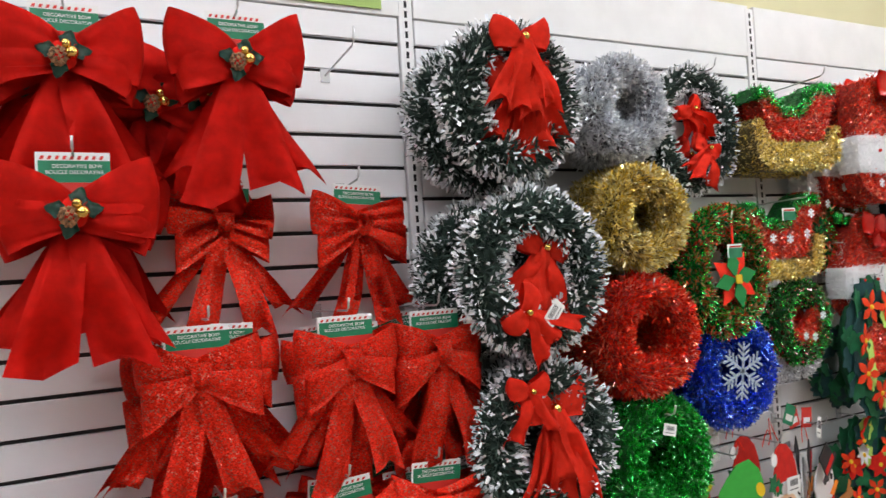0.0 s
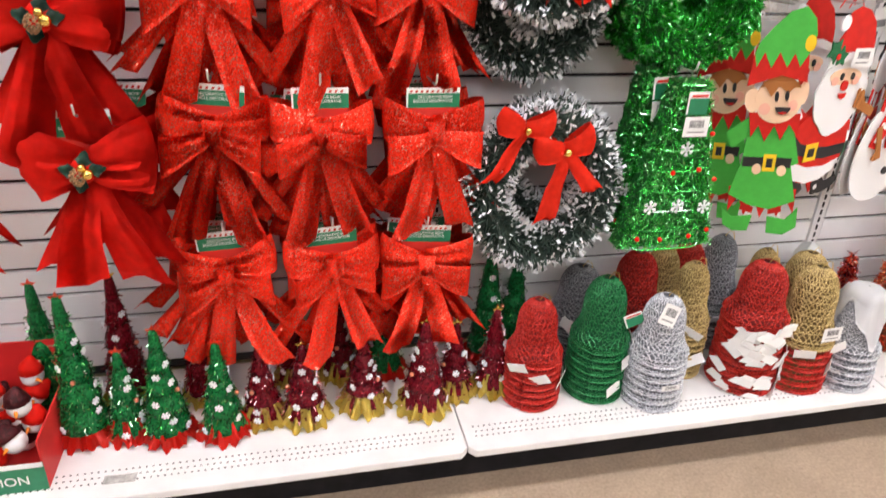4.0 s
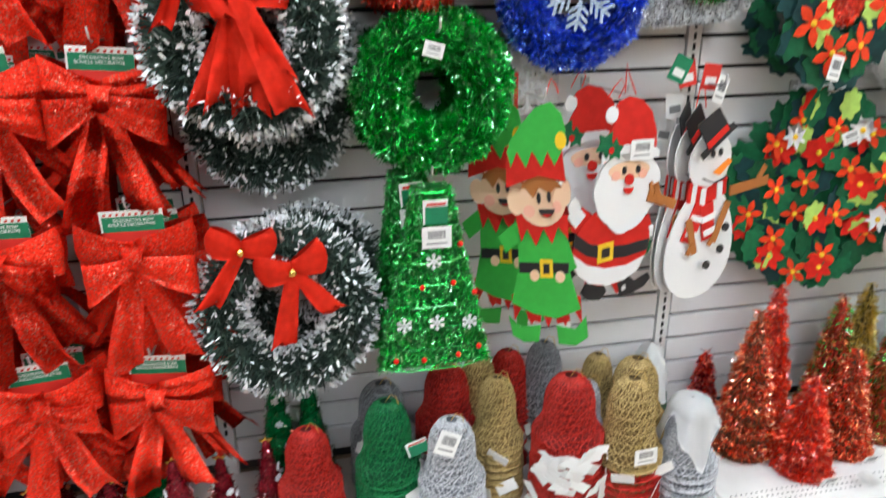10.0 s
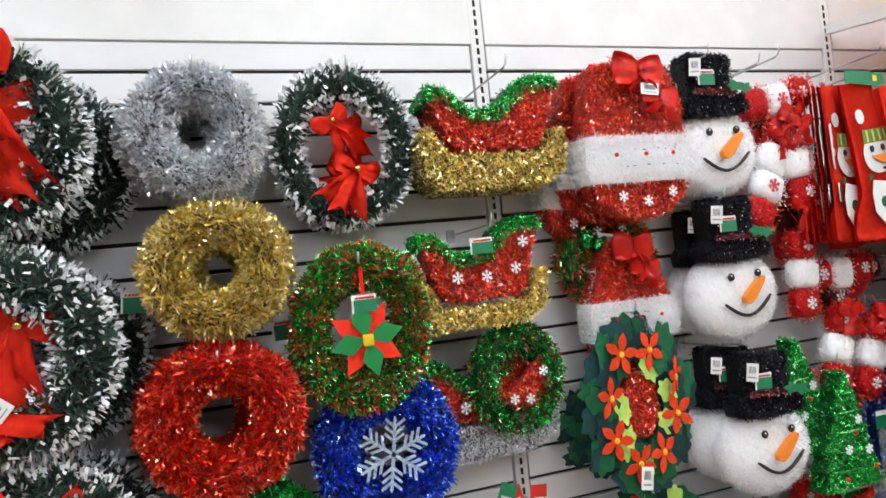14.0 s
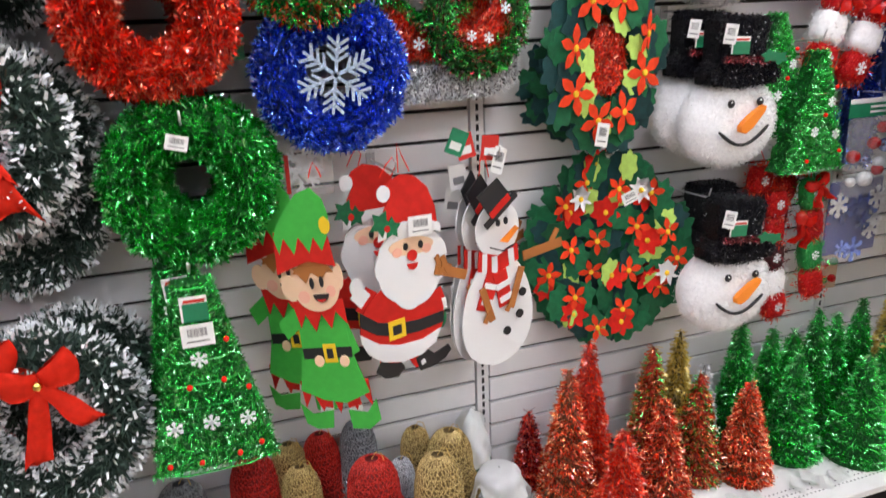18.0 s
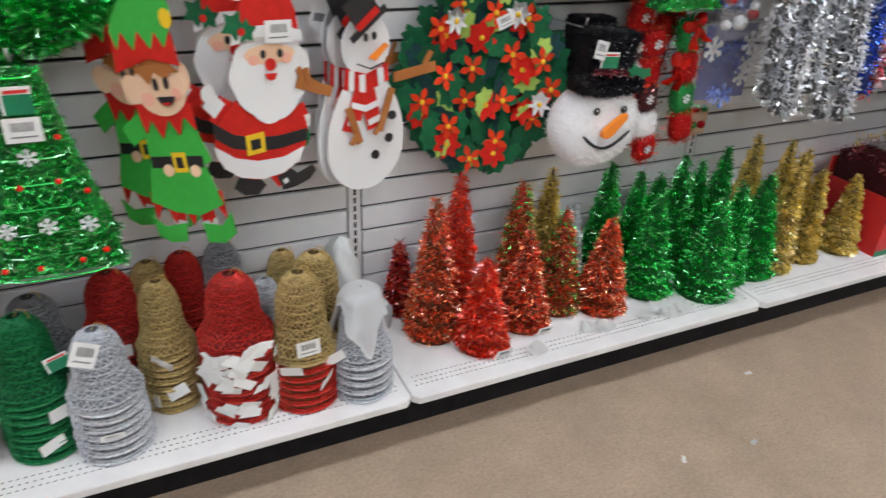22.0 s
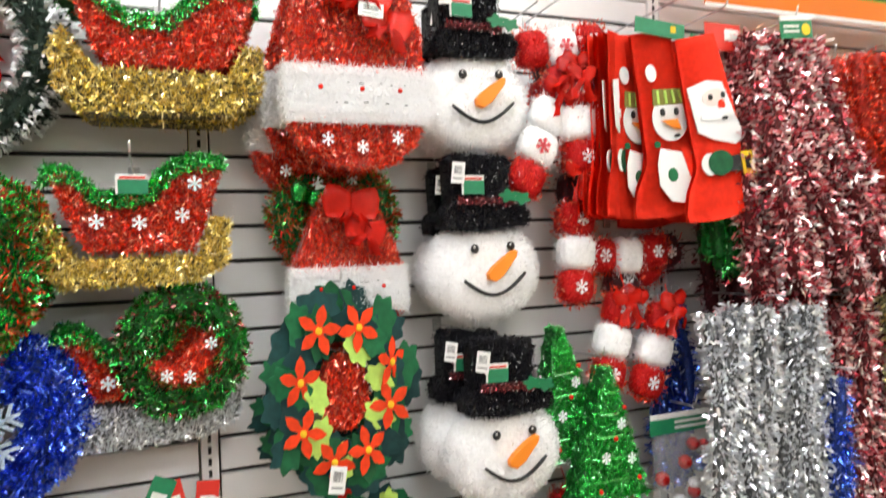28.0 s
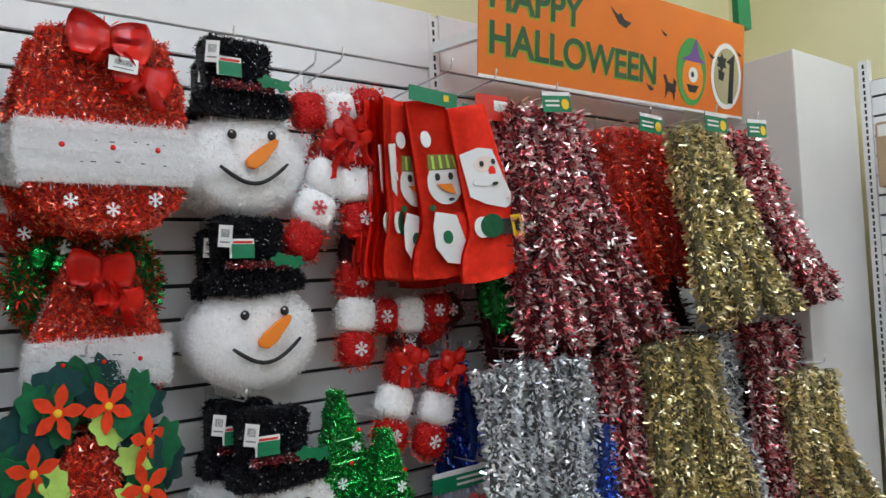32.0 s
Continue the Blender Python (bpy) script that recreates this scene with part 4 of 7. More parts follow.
def sack(at, seed, neck=1.0):
    s = thing("tinsel_gift_sack", at, "red tinsel gift sack with white fur band and ribbons", "gift sack", "tinsel sacks")
    top = [(-0.12, 0.17), (-0.145, 0.06), (-0.155, -0.01), (0.155, -0.01), (0.145, 0.08), (0.115, 0.17), (0.03, 0.185), (-0.05, 0.185)]
    top = [(x * (1 - (1 - neck) * min(1, max(0, z / 0.16))), z) for x, z in top]
    tinsel_fill(s, top, "red", 0.075, 3000, seed)
    band = [(-0.16, 0.0), (-0.165, -0.05), (-0.155, -0.115), (0.155, -0.115), (0.168, -0.05), (0.16, 0.0)]
    for row in range(6):
        # fur wound on in rows
        z0 = -0.1155 + 0.0192 * row
        k = 0.157 + 0.008 * math.sin(math.pi * (row + 0.5) / 6)
        tinsel_fill(s, [(-k, z0 + 0.001), (-k - 0.002, z0 + 0.0095), (-k, z0 + 0.019), (k, z0 + 0.019), (k + 0.002, z0 + 0.0095), (k, z0 + 0.001)], "silver", 0.085 + 0.003 * (row % 2), 430, seed + 11 + row, "white_fur", 0.0019, 0.0125, M_WHITEFUR, M_WHITECORE)
    for side in (-1, 1):
        # white fur that peeps out beside the red panel
        tinsel_fill(s, [(side * 0.150, -0.005), (side * (0.150 - 0.03 * (2 - neck)), 0.095), (side * (0.132 - 0.03 * (2 - neck)), 0.095), (side * 0.135, -0.005)], "silver", 0.05, 200, seed + 30 + side, "white_fur", 0.0019, 0.0125, M_WHITEFUR, M_WHITECORE)
    # black dashes laid on the fur for the shade between its rows
    bm = bmesh.new()
    gap = random.Random(seed)
    for z in (-0.0385, -0.0775):
        x = gap.uniform(-0.06, -0.03)
        while x < 0.10:
            w = gap.uniform(0.003, 0.011)
            dz = gap.uniform(-0.0018, 0.0018)
            box(bm, x, x + w, -0.0945, -0.093, z + dz - 0.0006, z + dz + 0.001)
            x += w + gap.uniform(0.004, 0.04)
    stuff(part("furrow", bm, M_BLACK, s))
    bot = [(-0.15, -0.11), (-0.13, -0.155), (-0.07, -0.195), (0.0, -0.205), (0.08, -0.195), (0.13, -0.155), (0.15, -0.11)]
    tinsel_fill(s, bot, "red", 0.07, 1500, seed + 2)
    flakes_on(s, [(-0.075, -0.15), (0.0, -0.165), (0.08, -0.145)], 0.014, -0.088)
    for x in (-0.09, 0.0, 0.085):
        bead(s, x, -0.05, -0.1, 0.0055)
    for k, (x, z, rr, size) in enumerate(((0.0, 0.152, 4, 1.0), (0.06, 0.09, 14, 0.75))):
        b = part("ribbon_bow", bow_loop(1, 0.08 * size, 0.026 * size, 0.042 * size, 0.1, 0.010, 0, k, 0.001), M_REDSATIN, s, "shiny red ribbon bow", smooth=True)
        b.matrix_basis = pose(x * neck, -0.1, z, 0, rr, 0)
        part("loop", bow_loop(-1, 0.08 * size, 0.026 * size, 0.042 * size, 0.1, 0.010, 0, k + 2, 0.001), M_REDSATIN, b, smooth=True)
        for dx, ln in ((0.045, 0.06), (-0.03, 0.05)):
            part("tail", bow_tail(dx, ln, 0.02, 0.032, 0.012, 0.01, k), M_REDSATIN, b, smooth=True)
    bm = bmesh.new()
    for k in range(5):
        a = -0.6 + 0.3 * k
        tube(bm, [(0, -0.03, 0.18), (0.04 * a, -0.04, 0.2), (0.09 * a, -0.05, 0.215 - 0.02 * abs(a))], 0.0012, 4)
    part("twig", bm, M_FELTRED, s)
    return s


SK1 = sack((1.512, -0.17, 2.035), 52)
SK1.scale = (0.92, 0.92, 0.98)
price_tag(SK1, (0.02, -0.115, 0.105), (0, 5, 0), 0.055, 0.028, 9)
SK2 = sack((1.503, -0.09, 1.635), 57, 0.62)
SK2.scale = (0.76, 0.9, 0.85)
copy_thing(SK1, pose(1.49, -0.07, 2.03, 0, 4, 0))
copy_thing(SK1, pose(1.475, -0.03, 1.975, 0, 9, 0))
hook(1.50, 2.2, -0.2)
BALLW = tinsel_wreath((1.495, -0.065, 1.745), ["green", "red"], 0.10, 0.05, "red and green tinsel wreath with foil bow", 1.0, 39, 3200)
b = part("ribbon_bow", bow_loop(1, 0.04, 0.012, 0.024, 0.2, 0.015, 0, 1), FOIL["green"], BALLW, "green foil bow", smooth=True)
b.matrix_basis = pose(-0.07, -0.06, 0.04, 0, 20, 0)
part("loop", bow_loop(-1, 0.04, 0.012, 0.024, 0.2, 0.015, 0, 2), FOIL["green"], b, smooth=True)
price_tag(BALLW, (-0.03, -0.06, 0.045), (0, 8, 0), 0.05, 0.035, 11)


# ---- snowman heads ----
def snowman_head(at, seed, rot=0):
    s = thing("snowman_decoration", at, "fluffy white tinsel snowman head with black top hat", "snowman face", "snowman faces", (0, 0, rot))
    rng = np.random.default_rng(seed)
    n = 5200
    nrm = unit(rng.normal(size=(n, 3)))
    nrm[:, 1] = -np.abs(nrm[:, 1]) + 0.25 * (rng.uniform(size=n) < 0.4)
    nrm = unit(nrm)
    nrm[:, 1] *= (1 + 0.5 * (1 - nrm[:, 1] ** 2)) * 0.95
    p = nrm * np.array([0.138, 0.058, 0.118]) - np.array([0, 0, 0.008])
    d = unit(nrm * 0.6 + rng.normal(size=(n, 3)) * 0.6)
    v, f = strips(p, d, 0.0085, 0.0018, rng, 0.5)
    stuff(raw("white_fur", v, f, M_WHITEFUR, s))
    bm = bmesh.new()
    bmesh.ops.create_uvsphere(bm, u_segments=28, v_segments=18, radius=1, matrix=Matrix.Translation((0, 0, -0.008)) @ Matrix.Diagonal((0.138, 0.058, 0.118, 1)))
    for q in bm.verts:
        q.co.y *= (1 + 0.5 * (1 - (q.co.y / 0.058) ** 2)) * 0.95
    part("head", bm, M_WHITECORE, s, smooth=True)
    brim = [(-0.106, 0.088), (-0.11, 0.118), (-0.095, 0.14), (0.08, 0.14), (0.095, 0.115), (0.09, 0.092), (-0.03, 0.08)]
    tinsel_fill(s, brim, "black", 0.07, 1500, seed + 1, "hat_tinsel", 0.002, 0.0075)
    crown = [(-0.09, 0.13), (-0.093, 0.235), (-0.078, 0.25), (0.035, 0.245), (0.05, 0.23), (0.045, 0.13)]
    tinsel_fill(s, crown, "black", 0.065, 2000, seed + 2, "hat_tinsel", 0.002, 0.0075)
    p = np.stack([rng.uniform(-0.09, 0.07, 55), rng.uniform(-0.076, -0.07, 55), rng.uniform(0.09, 0.24, 55)], 1)
    v, f = strips(p, unit(rng.normal(size=(55, 3))), 0.0035, 0.0016, rng, 0.2)
    stuff(raw("sparkle", v, f, M_FLAKE, s))
    tinsel_fill(s, [(-0.08, 0.138), (-0.08, 0.153), (0.055, 0.153), (0.055, 0.138)], "maroon", 0.079, 240, seed + 3, "hat_band", 0.0022, 0.007)
    for x, z, a in ((0.03, 0.155, 0.5), (0.062, 0.15, -0.4)):
        bm = bmesh.new()
        plate(bm, [(x + 0.020 * math.cos(t + a) * (1 + 0.25 * math.cos(5 * t)), z + 0.013 * math.sin(t + a) * (1 + 0.25 * math.cos(5 * t))) for t in [2 * math.pi * k / 20 for k in range(20)]], -0.092, -0.089)
        part("holly_leaf", bm, mat("green_satin_leaf", (0.0, 0.16, 0.06), rough=0.4), s)
    def front(x, z):
        q = max(0.05, 1 - (x / 0.138) ** 2 - ((z + 0.008) / 0.118) ** 2)
        return -0.055 * math.sqrt(q) * (1.5 - 0.5 * q) - 0.010
    for x, z in ((-0.042, 0.042), (0.046, 0.046)):
        y = front(x, z)
        bm = bmesh.new()
        bmesh.ops.create_uvsphere(bm, u_segments=12, v_segments=8, radius=1, matrix=Matrix.LocRotScale((x, y, z), None, (0.01, 0.006, 0.0105)))
        e = part("eye", bm, M_BLACK, s, "glossy black eye", smooth=True)
        # white bead set on the eye as its highlight
        bead(e, x - 0.003, z + 0.004, y - 0.0052, 0.0024, M_TAGW, "glint")
    bm = bmesh.new()
    plate(bm, [(x - 0.013, z) for x, z in ((0.062, 0.038), (0.069, 0.034), (0.066, 0.022), (0.034, -0.018), (0.014, -0.031), (-0.002, -0.026), (-0.004, -0.013), (0.008, 0.001), (0.036, 0.022))], -0.078, -0.062)
    bmesh.ops.bevel(bm, geom=list(bm.edges), offset=0.0015, segments=1, affect="EDGES")
    part("carrot_nose", bm, M_ORANGE, s, "orange felt carrot nose")
    bm = bmesh.new()
    smile = [(-0.069 + 0.15 * k / 12, -0.026 - 0.04 * math.sin(math.pi * k / 12) + 0.012 * k / 12) for k in range(13)]
    tube(bm, [(x, front(x, z), z) for x, z in smile], [0.0030] + [0.0044] * 11 + [0.0030], 6)
    part("mouth", bm, M_BLACK, s, "curved black smile", smooth=True)
    c = bow_card(s, 0.16, 0.052, 0.04, -0.082, False)
    c.location.x = -0.05
    price_tag(s, (-0.085, -0.085, 0.205), (0, 6, -35), 0.028, 0.045, seed)
    return s


SN = snowman_head((1.795, -0.145, 2.0), 61)
for x, y, z, r, k in ((1.808, -0.15, 1.621, 0, 1.0), (1.83, -0.18, 1.218, 2, 1.0), (1.81, -0.245, 0.79, 4, 0.98), (1.80, -0.07, 1.62, -1, 0.92), (1.79, -0.10, 1.24, 2, 0.96), (1.785, -0.09, 1.985, 2, 0.92), (1.862, -0.14, 0.785, 2, 0.92), (1.90, -0.06, 0.80, 0, 0.92)):
    c = copy_thing(SN, pose(x, y, z, 0, r, 0))
    c.scale = (k, k, k)
SN.scale = (1.0, 1.0, 1.0)
for z in (2.23, 1.86, 1.48, 1.02):
    hook(1.755, z, -0.22)


# ---- felt poinsettia wreath and tree ----
ME_ROUND = bpy.data.meshes.new("flower_centre")
bm = bmesh.new()
bmesh.ops.create_uvsphere(bm, u_segments=10, v_segments=6, radius=1, matrix=Matrix.Diagonal((0.0075, 0.004, 0.0075, 1)))
bm.to_mesh(ME_ROUND)
bm.free()


def petal_star(r, k, wide=0.2, thick=0.002):
    """A flower of k pointed petals that narrow towards its centre."""
    bm = bmesh.new()
    pts = []
    for j in range(k):
        a = 2 * math.pi * j / k
        for x, z in ((-0.11, 0.22), (-wide, 0.52), (-wide * 0.72, 0.78), (0.0, 1.0), (wide * 0.72, 0.78), (wide, 0.52), (0.11, 0.22)):
            pts.append((r * (x * math.cos(a) + z * math.sin(a)), r * (z * math.cos(a) - x * math.sin(a))))
    plate(bm, pts, -thick, 0)
    me = bpy.data.meshes.new("flower")
    bmesh.ops.recalc_face_normals(bm, faces=bm.faces)
    bm.to_mesh(me)
    bm.free()
    return me


def holly_mesh(l, w):
    pts = [(l * math.cos(t) * (1 + 0.14 * math.cos(7 * t)), w * math.sin(t) * (1 + 0.14 * math.cos(7 * t))) for t in [2 * math.pi * k / 28 for k in range(28)]]
    bm = bmesh.new()
    plate(bm, pts, -0.002, 0)
    me = bpy.data.meshes.new("leaf")
    bmesh.ops.recalc_face_normals(bm, faces=bm.faces)
    bm.to_mesh(me)
    bm.free()
    return me


ME_FLOWER, ME_FLOWER2, ME_BIG, ME_WFLOWER, ME_LEAF, ME_TEAL, ME_LIME, ME_DOT = petal_star(0.049, 5, 0.24), petal_star(0.040, 5, 0.24), petal_star(0.046, 7, 0.26), petal_star(0.036, 7, 0.15), holly_mesh(0.050, 0.032), holly_mesh(0.050, 0.034), holly_mesh(0.038, 0.025), ME_ROUND
for me, m in ((ME_FLOWER, M_FELTORANGE), (ME_FLOWER2, M_FELTORANGE), (ME_BIG, M_FELTPOIN), (ME_TEAL, M_FELTTEAL), (ME_WFLOWER, M_FELTW), (ME_LEAF, M_FELTDG), (ME_LIME, M_FELTLG), (ME_DOT, M_FELTY)):
    me.materials.append(m)


def felt_pieces(parent, spots, me, name, y, rng, tilt=14, dot=False):
    for i, (x, z) in enumerate(spots):
        o = new(name, me)
        o.parent = parent
        o.matrix_basis = pose(x, y - 0.0008 * i, z, rng.uniform(-tilt, tilt), rng.uniform(0, 360), rng.uniform(-tilt, tilt))
        if dot:
            c = new("flower_centre", ME_DOT)
            c.parent = o
            c.matrix_basis = pose(0, -0.0035, 0)


def ell_outline(rx, rz):
    return [(rx * math.cos(t), rz * math.sin(t)) for t in [2 * math.pi * k / 24 for k in range(24)]]


def felt_oval(at, seed, full=True):
    o = thing("felt_wreath", at, "oval felt wreath of dark green leaves%s" % (" and poinsettias" if full else " behind another wreath"), "felt wreath", "felt wreaths")
    rng = random.Random(seed)
    bm = bmesh.new()
    torus(bm, 0.105, 0.03, 30, 8, 1.22)
    part("base", bm, M_FELTDG, o, smooth=True)
    def oval(k, rr, ph=0.0):
        return [(rr * 0.108 * math.sin(2 * math.pi * i / k + ph) + rng.uniform(-0.01, 0.01), rr * 0.128 * math.cos(2 * math.pi * i / k + ph) + rng.uniform(-0.01, 0.01)) for i in range(k)]
    felt_pieces(o, oval(10, 1.3, 0.3), ME_TEAL, "leaf", -0.022, rng)
    felt_pieces(o, oval(9, 1.27), ME_LEAF, "leaf", -0.026, rng)
    felt_pieces(o, oval(6, 1.0, 0.2), ME_TEAL, "leaf", -0.033, rng)
    felt_pieces(o, oval(6, 1.0, 0.6), ME_LEAF, "leaf", -0.036, rng)
    if not full:
        return o
    spots = oval(8, 1.02, 0.3)
    felt_pieces(o, [(x * 0.7 + 0.006, z * 0.86 - 0.022) for x, z in spots[::2] + spots[1:2] + spots[5:6]], ME_LIME, "lime_leaf", -0.040, rng)
    felt_pieces(o, spots, ME_FLOWER, "poinsettia", -0.046, rng, 18, True)
    tinsel_fill(o, ell_outline(0.055, 0.07), "red", 0.035, 800, seed)
    return o


OV = felt_oval((1.474, -0.15, 1.378), 71)
OV.scale = (0.94, 1.0, 1.1)
OV2 = felt_oval((1.445, -0.04, 1.315), 73, False)
OV2.scale = (0.8, 1.0, 0.66)
price_tag(OV, (-0.03, -0.07, -0.15), (0, 10, 0), 0.035, 0.05, 13)
hook(1.468, 1.6, -0.2)


def felt_tree(at, seed):
    o = thing("felt_tree", at, "felt tree of green leaves and red poinsettias", "felt tree")
    rng = random.Random(seed)
    def half(z):
        t = (0.235 - z) / 0.47
        return 0.05 + 0.183 * math.sin(math.pi * min(1, max(0, t)) ** 1.2) ** 0.8
    bm = bmesh.new()
    out = [(half(z), z) for z in [0.235 - 0.47 * k / 14 for k in range(15)]]
    plate(bm, [(-x * 0.92, z * 0.94) for x, z in out] + [(x * 0.92, z * 0.94) for x, z in out[::-1]], -0.012, 0.0)
    part("backing", bm, M_FELTDG, o)
    def spread(n, gap, k=0.9):
        pts = []
        for _ in range(6000):
            z = rng.uniform(-0.225, 0.235)
            x = rng.uniform(-1, 1) * half(z) * k
            if all((x - a) ** 2 + (z - b) ** 2 > gap * gap for a, b in pts):
                pts.append((x, z))
                if len(pts) == n:
                    break
        return pts
    edge = [(s * half(z), z) for z in [0.22 - 0.45 * k / 10 for k in range(11)] for s in (-1, 1)]
    felt_pieces(o, edge, ME_LEAF, "leaf", -0.012, rng, 20)
    felt_pieces(o, spread(24, 0.06, 0.95), ME_TEAL, "leaf", -0.018, rng, 20)
    felt_pieces(o, spread(28, 0.055, 0.95), ME_LEAF, "leaf", -0.024, rng, 20)
    felt_pieces(o, spread(11, 0.08), ME_LIME, "lime_leaf", -0.036, rng, 16)
    felt_pieces(o, spread(16, 0.08), ME_FLOWER2, "poinsettia", -0.044, rng, 18, True)
    felt_pieces(o, spread(10, 0.1), ME_BIG, "poinsettia", -0.040, rng, 18, True)
    felt_pieces(o, [(-0.09, 0.145), (0.082, 0.165), (0.17, -0.06)], ME_WFLOWER, "white_flower", -0.066, rng, 10, True)
    return o


FT = felt_tree((1.545, -0.09, 0.892), 72)
FT.rotation_euler.z = radians(-20)
FT.scale.x = 0.88
price_tag(FT, (0.042, -0.1, 0.155), (0, -25, 0), 0.045, 0.03, 15)
hook(1.515, 1.14, -0.15)


# ---- tinsel trees on hooks ----
def wire_tree(at, wb, h, seed, rows, label, wt=0.3, rot=0):
    t = thing("tinsel_wire_tree", at, label, "tinsel tree", "hanging tinsel trees", (0, 0, rot))
    pts = []
    for k in range(rows + 1):
        z = h / 2 - h * k / rows
        w = (wt + (1 - wt) * k / rows) * wb / 2
        pts.append((w, z))
        if k < rows:
            pts.append((w * 0.93 + wb * 0.02, z - h / rows * 0.5))
    poly = [(-x, z) for x, z in pts] + [(x, z) for x, z in pts[::-1]]
    tinsel_fill(t, poly, "green", 0.06, 5600, seed, width=0.0021, length=0.009)
    bm = bmesh.new()
    for k in range(rows + 1):
        z = h / 2 - h * k / rows
        w = (wt + (1 - wt) * k / rows) * wb / 2
        tube(bm, [(-w, -0.045, z), (-w * 0.5, -0.062, z - 0.004), (w * 0.5, -0.062, z - 0.004), (w, -0.045, z)], 0.0022, 5)
    stuff(part("wire_rib", bm, FOIL["green"], t))
    return t


TT = wire_tree((0.505, -0.25, 0.82), 0.245, 0.40, 81, 8, "flat green tinsel tree with snowflakes and red beads")
flakes_on(TT, [(-0.005, 0.055), (-0.07, -0.085), (0.0, -0.085), (0.07, -0.09)], 0.017, -0.075)
for x, z in ((0.05, 0.09), (-0.03, 0.0), (0.035, 0.005), (-0.09, -0.165), (-0.03, -0.17), (0.045, -0.165), (0.09, -0.15), (0.08, -0.02)):
    bead(TT, x, z, -0.078, 0.006)
price_tag(TT, (0.0, -0.085, 0.11), (0, 0, 0), 0.06, 0.045, 17)
c = bow_card(TT, 0.135, 0.05, 0.05, -0.075, False)
copy_thing(TT, pose(0.485, -0.15, 0.83, 0, -4, 0))
GT = wire_tree((2.10, -0.16, 1.215), 0.24, 0.33, 84, 6, "green tinsel tree ornament with snowflakes and red beads", 0.08)
flakes_on(GT, [(0.02, 0.03), (-0.03, -0.05), (0.05, -0.06)], 0.014, -0.075)
for x, z in ((0.03, 0.07), (0.07, -0.11), (-0.05, -0.13), (0.0, -0.005)):
    bead(GT, x, z, -0.078, 0.006)
GT.scale = (0.9, 1.0, 0.94)
copy_thing(GT, pose(2.02, -0.1, 1.31, 0, -4, 0))
hook(0.505, 1.03, -0.28)
hook(2.09, 1.39, -0.2)


# ---- flat foam figures: each one plain cutout in one mesh ----
def cutout(name, at, layers, label, category, rot=0, lean=0, wide=1.0, tall=1.0):
    """Layers of (outline, material), back to front, joined into one mesh."""
    bm = bmesh.new()
    mats, y = [], 0.0
    for pts, m in layers:
        if m not in mats:
            mats.append(m)
        old = set(bm.faces)
        plate(bm, [(x * wide, z * tall) for x, z in pts], y - 0.0035, y)
        for f in bm.faces:
            if f not in old:
                f.material_index = mats.index(m)
        y -= 0.0009
    ob = part(name, bm, mats)
    ob.matrix_basis = pose(*at, 0, lean, rot)
    return tagged(ob, label, category, "foam cutouts")


def ell(cx, cz, rx, rz, n=28, turn=0.0):
    c, s = math.cos(turn), math.sin(turn)
    return [(cx + rx * math.cos(t) * c - rz * math.sin(t) * s, cz + rx * math.cos(t) * s + rz * math.sin(t) * c) for t in [2 * math.pi * k / n for k in range(n)]]


def band(cx, cz, rx, rz, z0, z1):
    """The slice of an ellipse between two heights."""
    out = []
    for k in range(9):
        z = z0 + (z1 - z0) * k / 8
        out.append((cx + rx * math.sqrt(max(0, 1 - ((z - cz) / rz) ** 2)), z))
    for k in range(9):
        z = z1 + (z0 - z1) * k / 8
        out.append((cx - rx * math.sqrt(max(0, 1 - ((z - cz) / rz) ** 2)), z))
    return out


def quad(x0, z0, x1, z1, w):
    d = math.hypot(x1 - x0, z1 - z0)
    a, b = -(z1 - z0) / d * w / 2, (x1 - x0) / d * w / 2
    return [(x0 + a, z0 + b), (x0 - a, z0 - b), (x1 - a, z1 - b), (x1 + a, z1 + b)]


